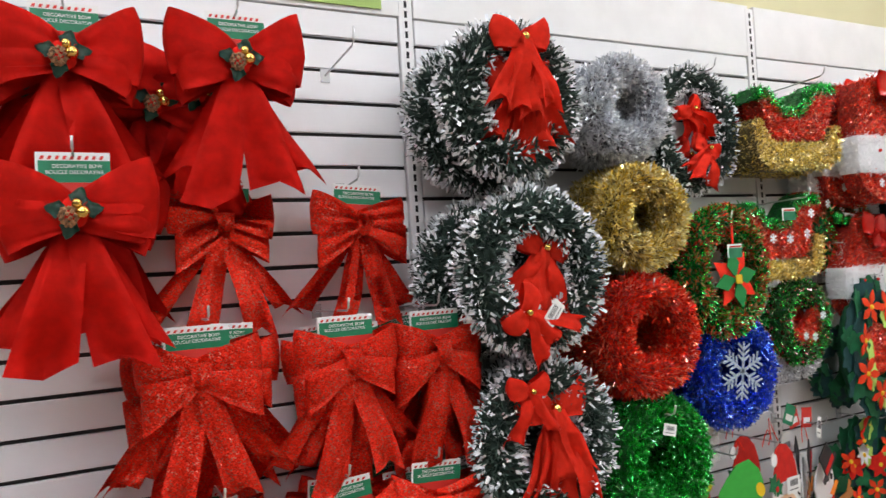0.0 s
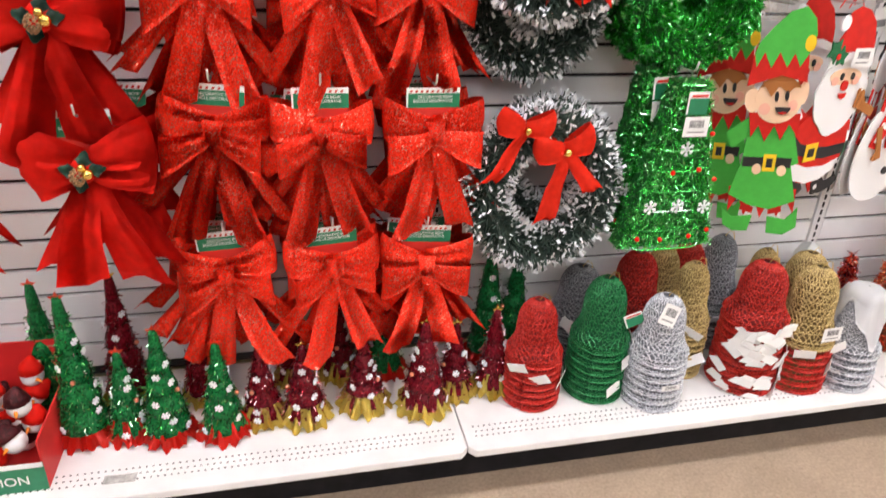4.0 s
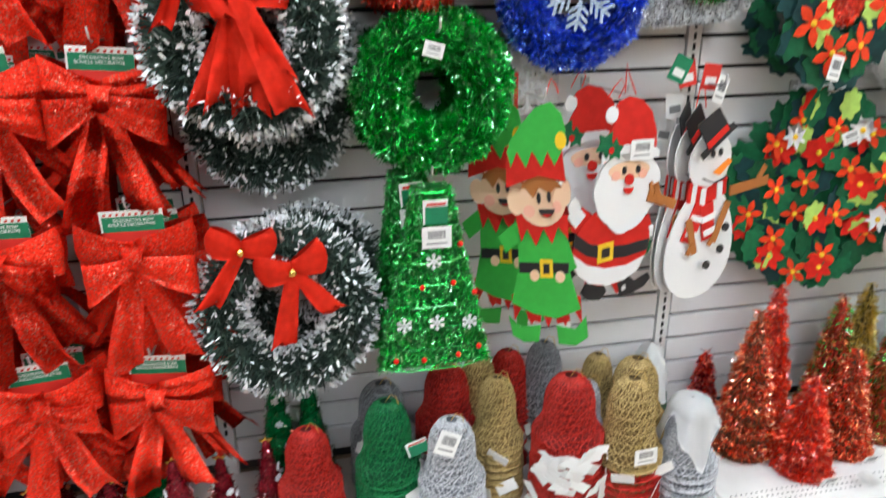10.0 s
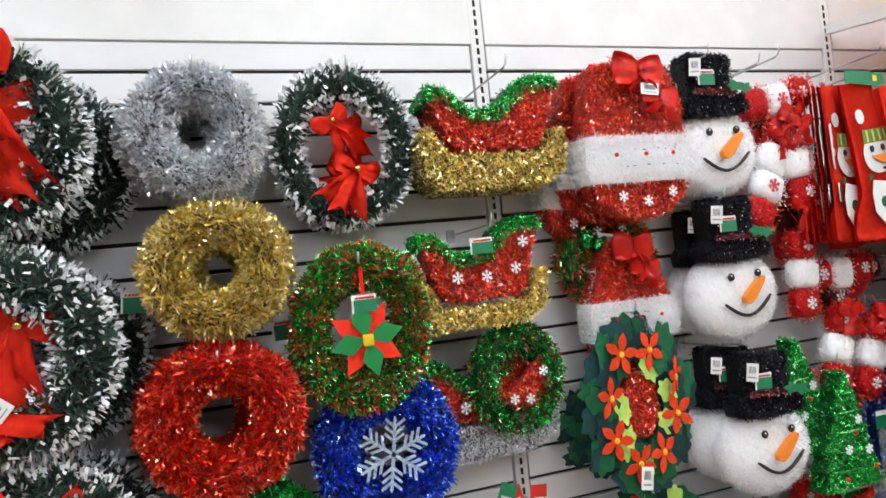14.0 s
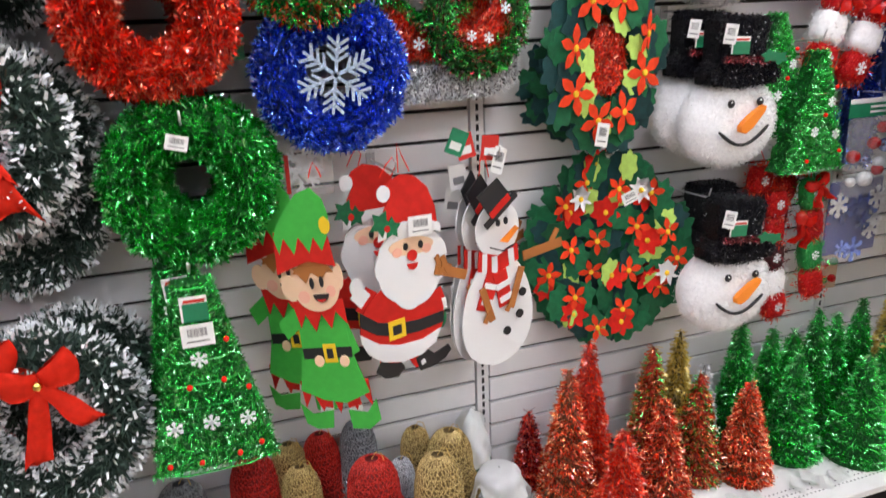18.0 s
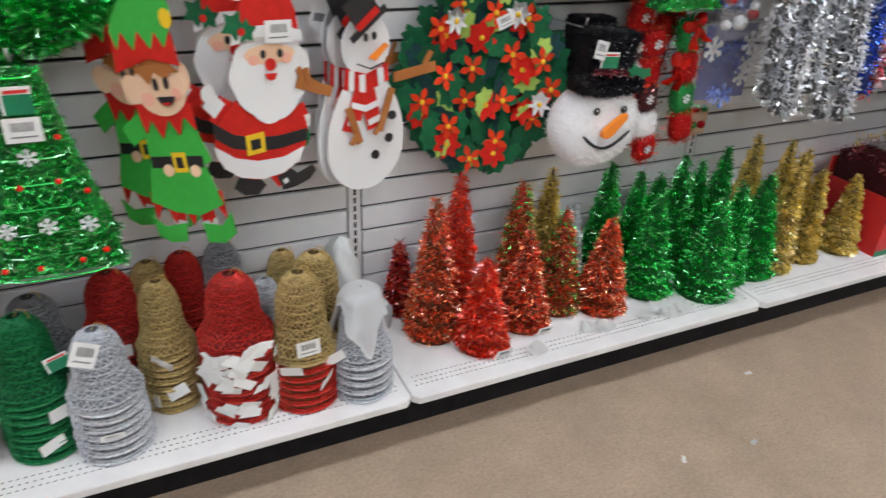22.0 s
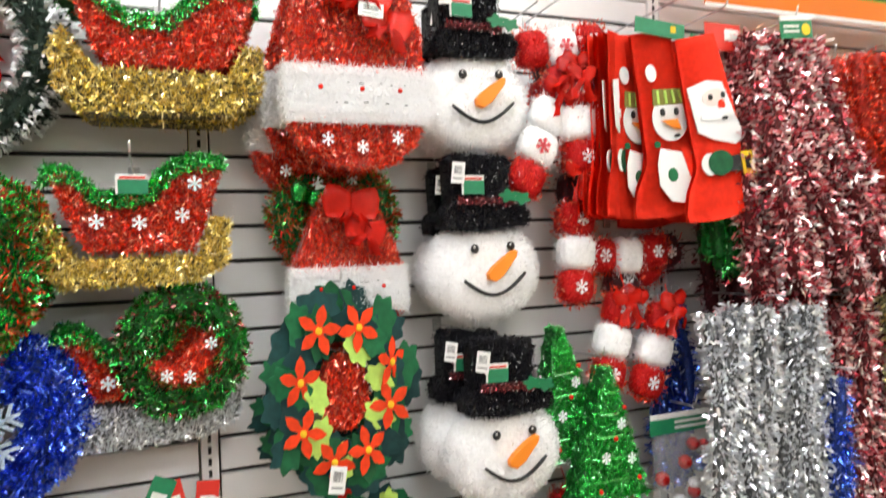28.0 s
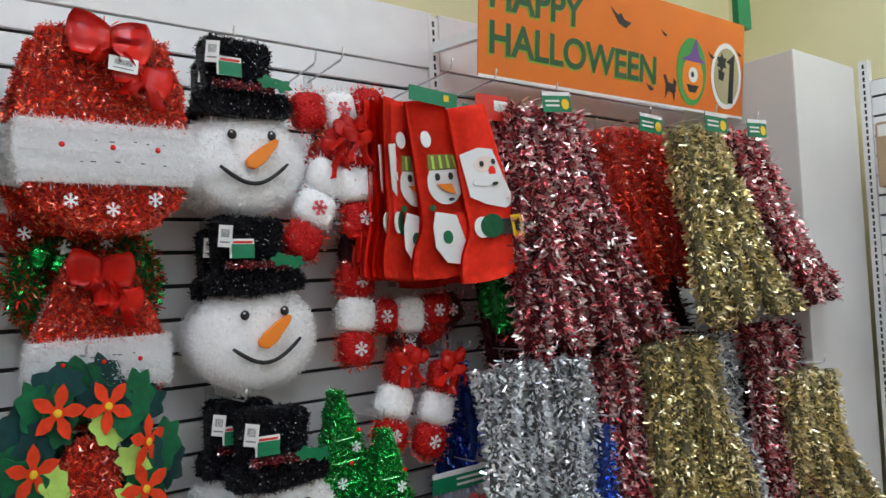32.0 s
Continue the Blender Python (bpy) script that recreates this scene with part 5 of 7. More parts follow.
FELT_R, DG = mat("red_foam", (0.58, 0.018, 0.012), spec=0.25, rough=0.7, vary=0.08, scale=50, bump=0.15, bscale=600), M_FELTDG
SANTA = [
    (quad(-0.035, -0.14, -0.03, -0.18, 0.06), FELT_R), (quad(0.03, -0.14, 0.07, -0.19, 0.055), FELT_R),
    ([(-0.06, -0.165), (-0.005, -0.17), (0.012, -0.195), (-0.01, -0.215), (-0.05, -0.21), (-0.075, -0.19)], M_BLACK), ([(0.045, -0.18), (0.085, -0.165), (0.105, -0.18), (0.15, -0.165), (0.16, -0.18), (0.14, -0.2), (0.1, -0.212), (0.06, -0.215)], M_BLACK), (quad(0.062, -0.196, 0.074, -0.19, 0.012), M_FELTW),
    (quad(-0.08, -0.02, -0.112, 0.0, 0.06), FELT_R), (quad(-0.128, -0.008, -0.1, 0.02, 0.04), M_FELTW), (ell(-0.125, 0.03, 0.017, 0.02), M_FELTW),
    (quad(0.1, -0.02, 0.118, -0.06, 0.05), FELT_R), (ell(0.12, -0.09, 0.02, 0.026), DG), (quad(0.098, -0.058, 0.14, -0.052, 0.028), M_FELTW),
    (ell(0.005, -0.075, 0.126, 0.1, 36), FELT_R),
    ([(-0.118, -0.105), (-0.125, -0.08), (-0.07, -0.115), (-0.01, -0.13), (0.06, -0.13), (0.12, -0.112), (0.105, -0.145), (0.06, -0.168), (0.0, -0.175), (-0.06, -0.162), (-0.1, -0.135)], M_FELTW),
    ([(-0.12, -0.03), (-0.07, -0.062), (-0.015, -0.075), (0.05, -0.078), (0.128, -0.07), (0.129, -0.098), (0.05, -0.108), (-0.015, -0.106), (-0.075, -0.092), (-0.121, -0.064)], M_BLACK),
    (quad(-0.014, -0.112, -0.018, -0.066, 0.05), M_YELLOW), (quad(-0.015, -0.101, -0.017, -0.078, 0.026), M_BLACK),
    ([(0.032 + (0.103 + 0.005 * abs(math.sin(4.5 * t))) * math.cos(t), 0.062 + (0.085 + 0.005 * abs(math.sin(4.5 * t)) + 0.02 * max(0.0, -math.sin(t)) ** 4) * math.sin(t)) for t in [2 * math.pi * k / 54 for k in range(54)]], M_FELTW),
    (ell(0.03, 0.104, 0.066, 0.021), M_SKIN), (ell(-0.012, 0.094, 0.014, 0.011), M_SKIN2), (ell(0.074, 0.094, 0.014, 0.011), M_SKIN2), (ell(0.012, 0.105, 0.0065, 0.009), M_BLACK), (ell(0.056, 0.105, 0.0065, 0.009), M_BLACK),
    (ell(0.03, 0.083, 0.014, 0.013), FELT_R), ([(0.014, 0.064), (0.046, 0.064), (0.04, 0.053), (0.03, 0.049), (0.02, 0.053)], FELT_R),
    ([(-0.058, 0.15), (-0.05, 0.195), (-0.03, 0.225), (-0.05, 0.236), (-0.03, 0.258), (0.0, 0.27), (0.04, 0.262), (0.075, 0.235), (0.097, 0.19), (0.104, 0.148), (0.03, 0.162)], FELT_R),
    ([(-0.068, 0.128), (-0.066, 0.152), (0.0, 0.165), (0.06, 0.165), (0.112, 0.15), (0.114, 0.128), (0.06, 0.143), (0.0, 0.143)], M_FELTW),
    (ell(-0.05, 0.232, 0.018, 0.018), M_FELTW), (star(-0.06, 0.168, 0.032, 5, 0.55, 0.5), DG), (star(-0.03, 0.155, 0.026, 5, 0.55), DG), (ell(-0.044, 0.155, 0.008, 0.008), FELT_R),
]
ELF = [
    (quad(-0.03, -0.18, -0.045, -0.262, 0.042), M_FELTW), (quad(0.04, -0.18, 0.055, -0.262, 0.042), M_FELTW), (quad(-0.034, -0.2, -0.037, -0.214, 0.043), FELT_R), (quad(-0.04, -0.23, -0.043, -0.246, 0.043), FELT_R), (quad(0.044, -0.2, 0.047, -0.214, 0.043), FELT_R), (quad(0.05, -0.23, 0.053, -0.246, 0.043), FELT_R),
    ([(-0.02, -0.255), (-0.09, -0.262), (-0.125, -0.235), (-0.115, -0.285), (-0.08, -0.3), (-0.03, -0.298)], M_FOAMG), ([(0.03, -0.255), (0.09, -0.262), (0.125, -0.228), (0.13, -0.28), (0.09, -0.303), (0.035, -0.3)], M_FOAMG),
    ([(-0.11, -0.18), (-0.105, -0.245), (-0.075, -0.205), (-0.05, -0.255), (-0.02, -0.21), (0.005, -0.26), (0.03, -0.21), (0.06, -0.255), (0.08, -0.205), (0.112, -0.245), (0.11, -0.18)], FELT_R),
    (quad(-0.06, -0.02, -0.13, -0.06, 0.045), M_FOAMG), (quad(0.05, -0.04, 0.08, -0.12, 0.045), M_FOAMG),
    ([(-0.075, -0.02), (0.07, -0.02), (0.075, -0.11), (0.11, -0.21), (0.03, -0.235), (-0.04, -0.225), (-0.11, -0.2), (-0.08, -0.11)], M_FOAMG),
    ([(-0.078, -0.125), (0.076, -0.125), (0.078, -0.1), (-0.078, -0.1)], M_BLACK), ([(-0.012, -0.135), (0.028, -0.135), (0.028, -0.092), (-0.012, -0.092)], M_YELLOW), ([(-0.002, -0.125), (0.018, -0.125), (0.018, -0.102), (-0.002, -0.102)], M_BLACK),
    (ell(-0.03, -0.13, 0.015, 0.013), M_SKIN), (ell(0.05, -0.132, 0.015, 0.013), M_SKIN),
    ([(-0.08, 0.01), (-0.065, -0.05), (-0.045, -0.02), (-0.02, -0.06), (0.005, -0.02), (0.03, -0.055), (0.05, -0.015), (0.08, -0.045), (0.08, 0.01)], FELT_R),
    (ell(-0.075, 0.04, 0.025, 0.03, 20, 0.4), M_SKIN), (ell(0.078, 0.06, 0.014, 0.028), M_SKIN),
    (ell(0.005, 0.042, 0.072, 0.056), M_SKIN), (ell(-0.035, 0.02, 0.018, 0.014), M_SKIN2), (ell(0.05, 0.03, 0.014, 0.013), M_SKIN2),
    (band(0.005, 0.042, 0.073, 0.057, 0.072, 0.098), M_BROWN), ([(-0.055, 0.085), (-0.02, 0.05), (0.0, 0.075), (0.03, 0.058), (0.06, 0.085)], M_BROWN),
    (ell(-0.003, 0.05, 0.006, 0.012), M_BLACK), (ell(0.028, 0.053, 0.006, 0.012), M_BLACK), (band(0.02, 0.028, 0.024, 0.02, 0.008, 0.026), M_BLACK), (band(0.02, 0.028, 0.02, 0.018, 0.01, 0.015), FELT_R),
    ([(-0.1, 0.075), (-0.088, 0.165), (0.07, 0.165), (0.08, 0.085), (0.0, 0.1)], FELT_R),
    ([(-0.09, 0.152), (-0.08, 0.118), (-0.06, 0.152), (-0.035, 0.116), (-0.015, 0.152), (0.012, 0.118), (0.03, 0.15), (0.05, 0.12), (0.072, 0.15), (0.085, 0.19), (0.075, 0.225), (0.045, 0.25), (0.0, 0.24), (-0.04, 0.21), (-0.075, 0.178)], M_FOAMG),
    (ell(0.07, 0.172, 0.016, 0.018), M_YELLOW),
]
SNOWMAN = [
    (quad(-0.09, 0.0, -0.16, 0.03, 0.024), M_BROWN), (quad(-0.14, 0.02, -0.155, 0.06, 0.014), M_BROWN), (quad(0.08, 0.01, 0.205, 0.022, 0.024), M_BROWN), (quad(0.17, 0.03, 0.19, 0.06, 0.014), M_BROWN),
    ([(0.106 * math.cos(t) * (1 - 0.2 * math.sin(t)), -0.108 + 0.148 * math.sin(t)) for t in [2 * math.pi * k / 40 for k in range(40)]], M_FELTW), (ell(0.0, 0.094, 0.064, 0.068), M_FELTW),
    ([(-0.06, 0.0), (-0.056, 0.048), (0.0, 0.03), (0.058, 0.05), (0.062, 0.008), (0.0, -0.012)], FELT_R),
    (quad(-0.042, -0.004, -0.04, 0.042, 0.014), M_FELTW), (quad(-0.012, -0.012, -0.012, 0.03, 0.016), M_FELTW), (quad(0.04, 0.0, 0.036, 0.04, 0.016), M_FELTW),
    (quad(-0.015, -0.01, -0.05, -0.1, 0.04), FELT_R), (quad(0.0, -0.01, 0.02, -0.1, 0.04), FELT_R), (quad(-0.045, -0.035, -0.005, -0.05, 0.014), M_FELTW), (quad(-0.055, -0.075, -0.02, -0.085, 0.014), M_FELTW), (quad(-0.01, -0.05, 0.03, -0.04, 0.014), M_FELTW), (quad(0.0, -0.085, 0.035, -0.075, 0.014), M_FELTW),
    (quad(-0.055, -0.04, -0.025, -0.13, 0.018), M_BROWN), (quad(0.065, -0.01, 0.03, -0.11, 0.018), M_BROWN), (quad(-0.03, -0.1, -0.05, -0.13, 0.012), M_BROWN), (quad(0.035, -0.09, 0.015, -0.115, 0.012), M_BROWN),
    (ell(0.065, -0.075, 0.011, 0.011), M_BLACK), (ell(0.055, -0.13, 0.011, 0.011), M_BLACK), (ell(0.015, -0.165, 0.011, 0.011), M_BLACK),
    (ell(-0.01, 0.115, 0.0055, 0.009), M_BLACK), (ell(0.012, 0.117, 0.0055, 0.009), M_BLACK), ([(-0.005, 0.07), (0.04, 0.1), (0.05, 0.092), (0.015, 0.062)], M_ORANGE),
    (quad(-0.035, 0.06, 0.0, 0.045, 0.003), M_BLACK), (quad(0.0, 0.045, 0.035, 0.055, 0.003), M_BLACK),
    ([(-0.034, 0.132), (-0.072, 0.186), (-0.014, 0.222), (0.024, 0.176)], M_BLACK), (quad(-0.05, 0.112, 0.04, 0.178, 0.016), M_BLACK), (quad(-0.036, 0.136, 0.018, 0.176, 0.016), FELT_R),
]
cutout("santa_cutout", (0.938, -0.20, 0.903), SANTA, "flat foam Santa cutout in red suit with price tag", "foam figure", 13, 2, 0.87)
cutout("santa_cutout", (0.885, -0.12, 0.918), SANTA, "flat foam Santa cutout hanging behind another one", "foam figure", 10, 0, 0.87)
cutout("elf_cutout", (0.752, -0.262, 0.929), ELF, "flat foam elf cutout in green suit and pointed hat", "foam figure", -28, -5, 0.70, 1.0)
cutout("elf_cutout", (0.700, -0.135, 0.918), ELF, "flat foam elf cutout hanging behind another one", "foam figure", -30, -4, 0.70, 1.0)
for k, (dx, dy, rz) in enumerate(((0, 0, 14), (-0.035, 0.04, 32), (-0.05, 0.075, 44))):
    cutout("snowman_cutout", (1.20 + dx, -0.155 + dy, 0.905 + 0.004 * k), SNOWMAN, "flat foam snowman cutout with striped scarf", "foam figure", rz, 0, 1.02, 1.02)
tags = thing("price_tag_pair", (0.99, -0.225, 1.055), "white barcode price tags on hanging cutouts", "price tag")
price_tag(tags, (0.0, 0, 0), (0, 0, 4), 0.056, 0.045, 21)
price_tag(tags, (0.222, 0.075, 0.11), (0, 20, 20), 0.04, 0.062, 22)
for x, z, y in ((0.75, 1.17, -0.24), (0.94, 1.17, -0.22), (1.2, 1.17, -0.17)):
    hook(x, z, y)


# ---- felt stockings ----
M_OLIVE = mat("olive_felt", (0.20, 0.19, 0.04), rough=0.85, vary=0.1, scale=60)
M_FACE = mat("pale_face_felt", (0.82, 0.68, 0.62), rough=0.85)
SNOW_ON = [
    ("buckle", ell(-0.025, 0.105, 0.016, 0.02), M_FELTW), ("face", ell(0.012, -0.005, 0.055, 0.052), M_FELTW), ("cap", [(-0.035, 0.03), (-0.03, 0.068), (0.058, 0.062), (0.07, 0.025)], M_OLIVE), ("cap_stripe", quad(-0.018, 0.032, -0.016, 0.064, 0.007), M_FELTLG), ("cap_stripe", quad(0.006, 0.031, 0.006, 0.063, 0.007), M_FELTLG), ("cap_stripe", quad(0.03, 0.030, 0.027, 0.062, 0.007), M_FELTLG), ("cap_stripe", quad(0.054, 0.029, 0.047, 0.060, 0.007), M_FELTLG),
    ("eye", ell(-0.012, 0.012, 0.007, 0.009), M_BLACK), ("eye", ell(0.03, 0.010, 0.007, 0.009), M_BLACK), ("nose", [(-0.022, -0.006), (0.028, -0.008), (0.036, -0.034), (0.008, -0.026)], M_ORANGE), ("mouth", ell(0.02, -0.046, 0.009, 0.004), M_BLACK),
    ("scarf_knot", ell(-0.046, -0.06, 0.009, 0.008), DG), ("coat", [(-0.04, -0.07), (-0.055, -0.105), (-0.058, -0.155), (-0.03, -0.195), (0.02, -0.207), (0.084, -0.205), (0.088, -0.16), (0.06, -0.09), (0.02, -0.085)], M_FELTW),
    ("scarf", [(0.022, -0.08), (0.05, -0.085), (0.068, -0.15), (0.044, -0.165)], M_FELTRED), ("button", ell(-0.015, -0.135, 0.015, 0.016), DG),
]
SANTA_ON = [
    ("beard", [(-0.062, 0.085), (0.0, 0.095), (0.045, 0.085), (0.082, -0.055), (0.05, -0.065), (-0.01, -0.045), (-0.055, -0.02)], M_FELTW), ("face", ell(0.012, 0.052, 0.036, 0.02), M_FACE), ("nose", ell(0.03, 0.032, 0.011, 0.012), M_FELTRED), ("moustache", ell(0.01, 0.012, 0.05, 0.013), M_FELTW),
    ("eye", ell(0.0, 0.054, 0.006, 0.007), M_BLACK), ("eye", ell(0.038, 0.054, 0.006, 0.007), M_BLACK), ("mouth", ell(0.03, 0.0, 0.009, 0.004), M_BLACK),
    ("cuff", ell(-0.042, -0.098, 0.026, 0.026), M_FELTW), ("belt", [(-0.02, -0.122), (0.09, -0.135), (0.088, -0.095), (-0.02, -0.085)], M_BLACK), ("mitten", ell(-0.012, -0.1, 0.037, 0.03), DG),
    ("buckle", [(0.05, -0.14), (0.088, -0.145), (0.085, -0.088), (0.052, -0.085)], M_YELLOW), ("buckle_hole", [(0.06, -0.128), (0.079, -0.13), (0.077, -0.1), (0.061, -0.099)], M_BLACK),
]


def felt_stocking(at, ry, rz, santa):
    s = thing("felt_stocking", at, "red felt stocking with %s applique" % ("a Santa" if santa else "a snowman"), "stocking", "felt stockings", (0, ry, rz))
    bm = bmesh.new()
    def side(u, v, y):
        z = 0.2 - 0.42 * u
        x0 = -0.060 - 0.016 * u - (0.052 * math.sin(math.pi * (u - 0.72) / 0.5) if u > 0.72 else 0)
        x1 = 0.060 + 0.036 * u
        return (x0 + (x1 - x0) * v, y - 0.006 * math.sin(math.pi * v) - 0.004 * math.sin(u * 5 + at[0] * 40) * (v - 0.5), z - 0.012 * math.sin(math.pi * v) * (u > 0.95))
    grid_sheet(bm, lambda u, v: side(u, v, -0.002), 20, 10, 0.002)
    part("front_felt", bm, M_FELTRED, s, smooth=True)
    bm = bmesh.new()
    grid_sheet(bm, lambda u, v: (side(u, v, 0.0)[0], 0.008 - side(u, v, 0.0)[1] * 0.5, side(u, v, 0.0)[2]), 12, 6, 0.002)
    part("back_felt", bm, M_FELTRED, s, smooth=True)
    for i, (n, pts, m) in enumerate(SANTA_ON if santa else SNOW_ON):
        bm = bmesh.new()
        plate(bm, pts, -0.0118 - 0.0008 * i, -0.0095 - 0.0008 * i)
        part(n, bm, m, s)
    return s


STK = [felt_stocking((2.24, -0.265, 1.955), -9, 0, False), felt_stocking((2.348, -0.305, 1.945), -12, -4, True)]
for s in STK:
    s.scale.x = 0.94
for x, y, z, ry, rz, k in ((2.182, -0.225, 1.953, -5, 10, 0), (2.15, -0.215, 1.957, -3, 36, 1), (2.128, -0.20, 1.955, -1, 38, 1), (2.112, -0.175, 1.953, 0, 44, 0), (2.10, -0.15, 1.95, 2, 50, 1), (2.25, -0.19, 1.95, -6, 0, 0), (2.36, -0.22, 1.945, -9, -5, 1), (2.30, -0.13, 1.93, -4, 8, 0)):
    copy_thing(STK[k], pose(x, y, z, 0, ry, rz))
hdr = thing("stocking_header_card", (2.222, -0.285, 2.14), "green printed header card above felt stockings", "header card")
one_box("card", (-0.072, 0.07, -0.001, 0, 0, 0.036), M_TAGG, hdr).rotation_euler = (0, radians(4), 0)
one_box("card", (0.075, 0.165, -0.011, -0.010, 0.005, 0.034), M_TAGG, hdr).rotation_euler = (0, radians(16), 0)
one_box("badge", (0.03, 0.045, -0.0022, -0.0012, 0.01, 0.026), M_YELLOW, hdr)
gift = thing("card_tag", (2.40, -0.30, 2.145), "small red printed card with white price label", "price card")
one_box("card", (-0.06, 0.05, -0.001, 0, -0.03, 0.035), M_REDPRINT, gift)
one_box("label", (0.0, 0.042, -0.0022, -0.0012, -0.005, 0.022), M_TAGW, gift)
hook(2.26, 2.215, -0.3)
hook(2.40, 2.21, -0.3)


# ---- ornament strands ----
M_REDBALL = glitter("red_glitter_ball", (0.44, 0.006, 0.007), 600, 0.3, spec=0.2)
M_WHITEBALL = glitter("white_glitter_ball", (0.8, 0.8, 0.82), 600, 0.2)
M_GREENBALL = glitter("green_glitter_ball", (0.01, 0.25, 0.05), 600, 0.5)


def soft_block(parent, x, z, turn, material, fuzz, flakemat, w, h, seed):
    """One plush section: a rounded block with fuzz and a felt snowflake."""
    rng = np.random.default_rng(seed)
    bm = bmesh.new()
    bmesh.ops.create_uvsphere(bm, u_segments=18, v_segments=12, radius=1)
    for v in bm.verts:
        c = v.co
        k = (abs(c.x) ** 4 + abs(c.y) ** 4 + abs(c.z) ** 4) ** -0.25
        v.co = (c.x * k * w, c.y * k * w * 0.6, c.z * k * h)
    spots = np.array([v.co[:] for v in bm.verts])
    o = part("block", bm, material, parent, smooth=True)
    o.matrix_basis = pose(x, 0, z, 0, turn, 0)
    n = 520
    p = spots[rng.integers(0, len(spots), n)] + rng.normal(size=(n, 3)) * 0.006
    v, f = strips(p, unit(p + rng.normal(size=(n, 3)) * w * 0.5), 0.0075, 0.0026, rng, 0.5)
    stuff(raw("fuzz", v, f, fuzz, o))
    if seed % 5 in (1, 3) and h > 0:
        return o
    bm = bmesh.new()
    snowflake(bm, 0, 0, w * 0.4, -w * 0.68, -w * 0.62, 0.24)
    part("snowflake", bm, flakemat, o)
    return o


SECTION = {"R": (M_REDBALL, FOIL["red"], M_FLAKE), "W": (M_WHITECORE, M_WHITEFUR, mat("rose_felt", (0.70, 0.09, 0.11), rough=0.8)), "G": (M_GREENBALL, FOIL["green"], M_FLAKE), "D": (CORE["maroon"], FOIL["maroon"], M_FLAKE)}


def plush_strand(x, y, z, code, tilt, w=0.043, step=0.082, bow=True):
    names = {"R": "red", "W": "white", "G": "green", "D": "dark red"}
    s = thing("plush_stocking_ornament", (x, y, z), "plush %s sequin stocking ornament with snowflakes" % " and ".join(dict.fromkeys(names[c] for c in code)), "ornament", "hanging ornaments", (0, tilt, 0))
    n = len(code)
    for i, c in enumerate(code):
        m, fz, fl = SECTION[c]
        soft_block(s, R0.uniform(-0.006, 0.006), (n / 2 - 0.5 - i) * step, R0.uniform(-6, 6), m, fz, fl, w * (1.08 if c == "W" else 1.0), step * 0.5, int(x * 1000) + i)
    top = n / 2 * step
    bm = bmesh.new()
    tube(bm, [(0, 0, top - 0.005), (0.003, 0, top + 0.02), (0, 0.02, top + 0.05)], 0.0013, 4)
    part("cord", bm, M_FELTRED, s)
    if bow:
        b = part("ribbon_bow", bow_loop(1, 0.042, 0.009, 0.018, 0.3, 0.014, 0, x), M_REDSATIN, s, "shiny red satin bow", smooth=True)
        b.matrix_basis = pose(0, -w * 0.72, top - 0.015, 0, R0.uniform(-20, 20), 0)
        part("loop", bow_loop(-1, 0.042, 0.009, 0.018, 0.3, 0.014, 0, z), M_REDSATIN, b, smooth=True)
        for d in (-0.025, 0.025):
            part("tail", bow_tail(d, 0.06, 0.011, 0.018, 0.0, 0.01, x), M_REDSATIN, b, smooth=True)
    return s


for x, y, z, code, tilt, bow in ((2.055, -0.165, 1.645, "RWR", 2, False), (2.152, -0.165, 1.425, "RWR", 14, True), (2.265, -0.175, 1.395, "RWR", 20, True), (2.225, -0.13, 1.635, "RWR", 88, False), (2.30, -0.10, 1.60, "DRD", 60, False),
                                 (2.03, -0.16, 2.135, "RWR", 82, False), (1.965, -0.175, 1.93, "RWWR", 24, True), (2.055, -0.19, 1.95, "RWR", -4, True), (2.015, -0.12, 2.02, "DRR", 5, False), (2.10, -0.10, 1.80, "RDR", 10, False),
                                 (2.195, -0.155, 0.84, "GRGR", -9, True), (2.095, -0.12, 0.79, "RRDWR", -6, False), (2.03, -0.10, 0.90, "RDWR", 4, False), (2.14, -0.09, 0.98, "DRD", 12, True)):
    plush_strand(x, y, z, code, tilt, 0.036 if z < 1.1 else 0.043, 0.092 if code == "GRGR" else 0.08, bow)
OG = plush_strand(2.445, -0.2, 1.69, "GG", 0, 0.034, 0.07, False)
for k, (x, y, z) in enumerate(((2.05, -0.2, 2.09), (2.0, -0.2, 2.03), (2.05, -0.2, 1.84), (2.08, -0.2, 1.80), (2.21, -0.18, 1.53), (2.32, -0.19, 1.515), (2.15, -0.17, 0.9))):
    s = thing("ribbon_bow", (x, y, z), "shiny red satin ribbon bow tied on an ornament strand", "ribbon bow", "ribbon bows", (0, R0.uniform(-20, 20), 0))
    part("loop", bow_loop(1, 0.038, 0.011, 0.02, 0.3, 0.014, 0, k), M_REDSATIN, s, smooth=True)
    part("loop", bow_loop(-1, 0.038, 0.011, 0.02, 0.3, 0.014, 0, k + 1), M_REDSATIN, s, smooth=True)
    part("tail", bow_tail(0.025, 0.075, 0.012, 0.02, 0.0, 0.01, k), M_REDSATIN, s, smooth=True)
    part("tail", bow_tail(-0.025, 0.07, 0.012, 0.02, 0.0, 0.01, k), M_REDSATIN, s, smooth=True)
for x, z in ((2.03, 2.24), (2.26, 1.72), (2.12, 1.1), (1.96, 2.22)):
    hook(x, z, -0.18)

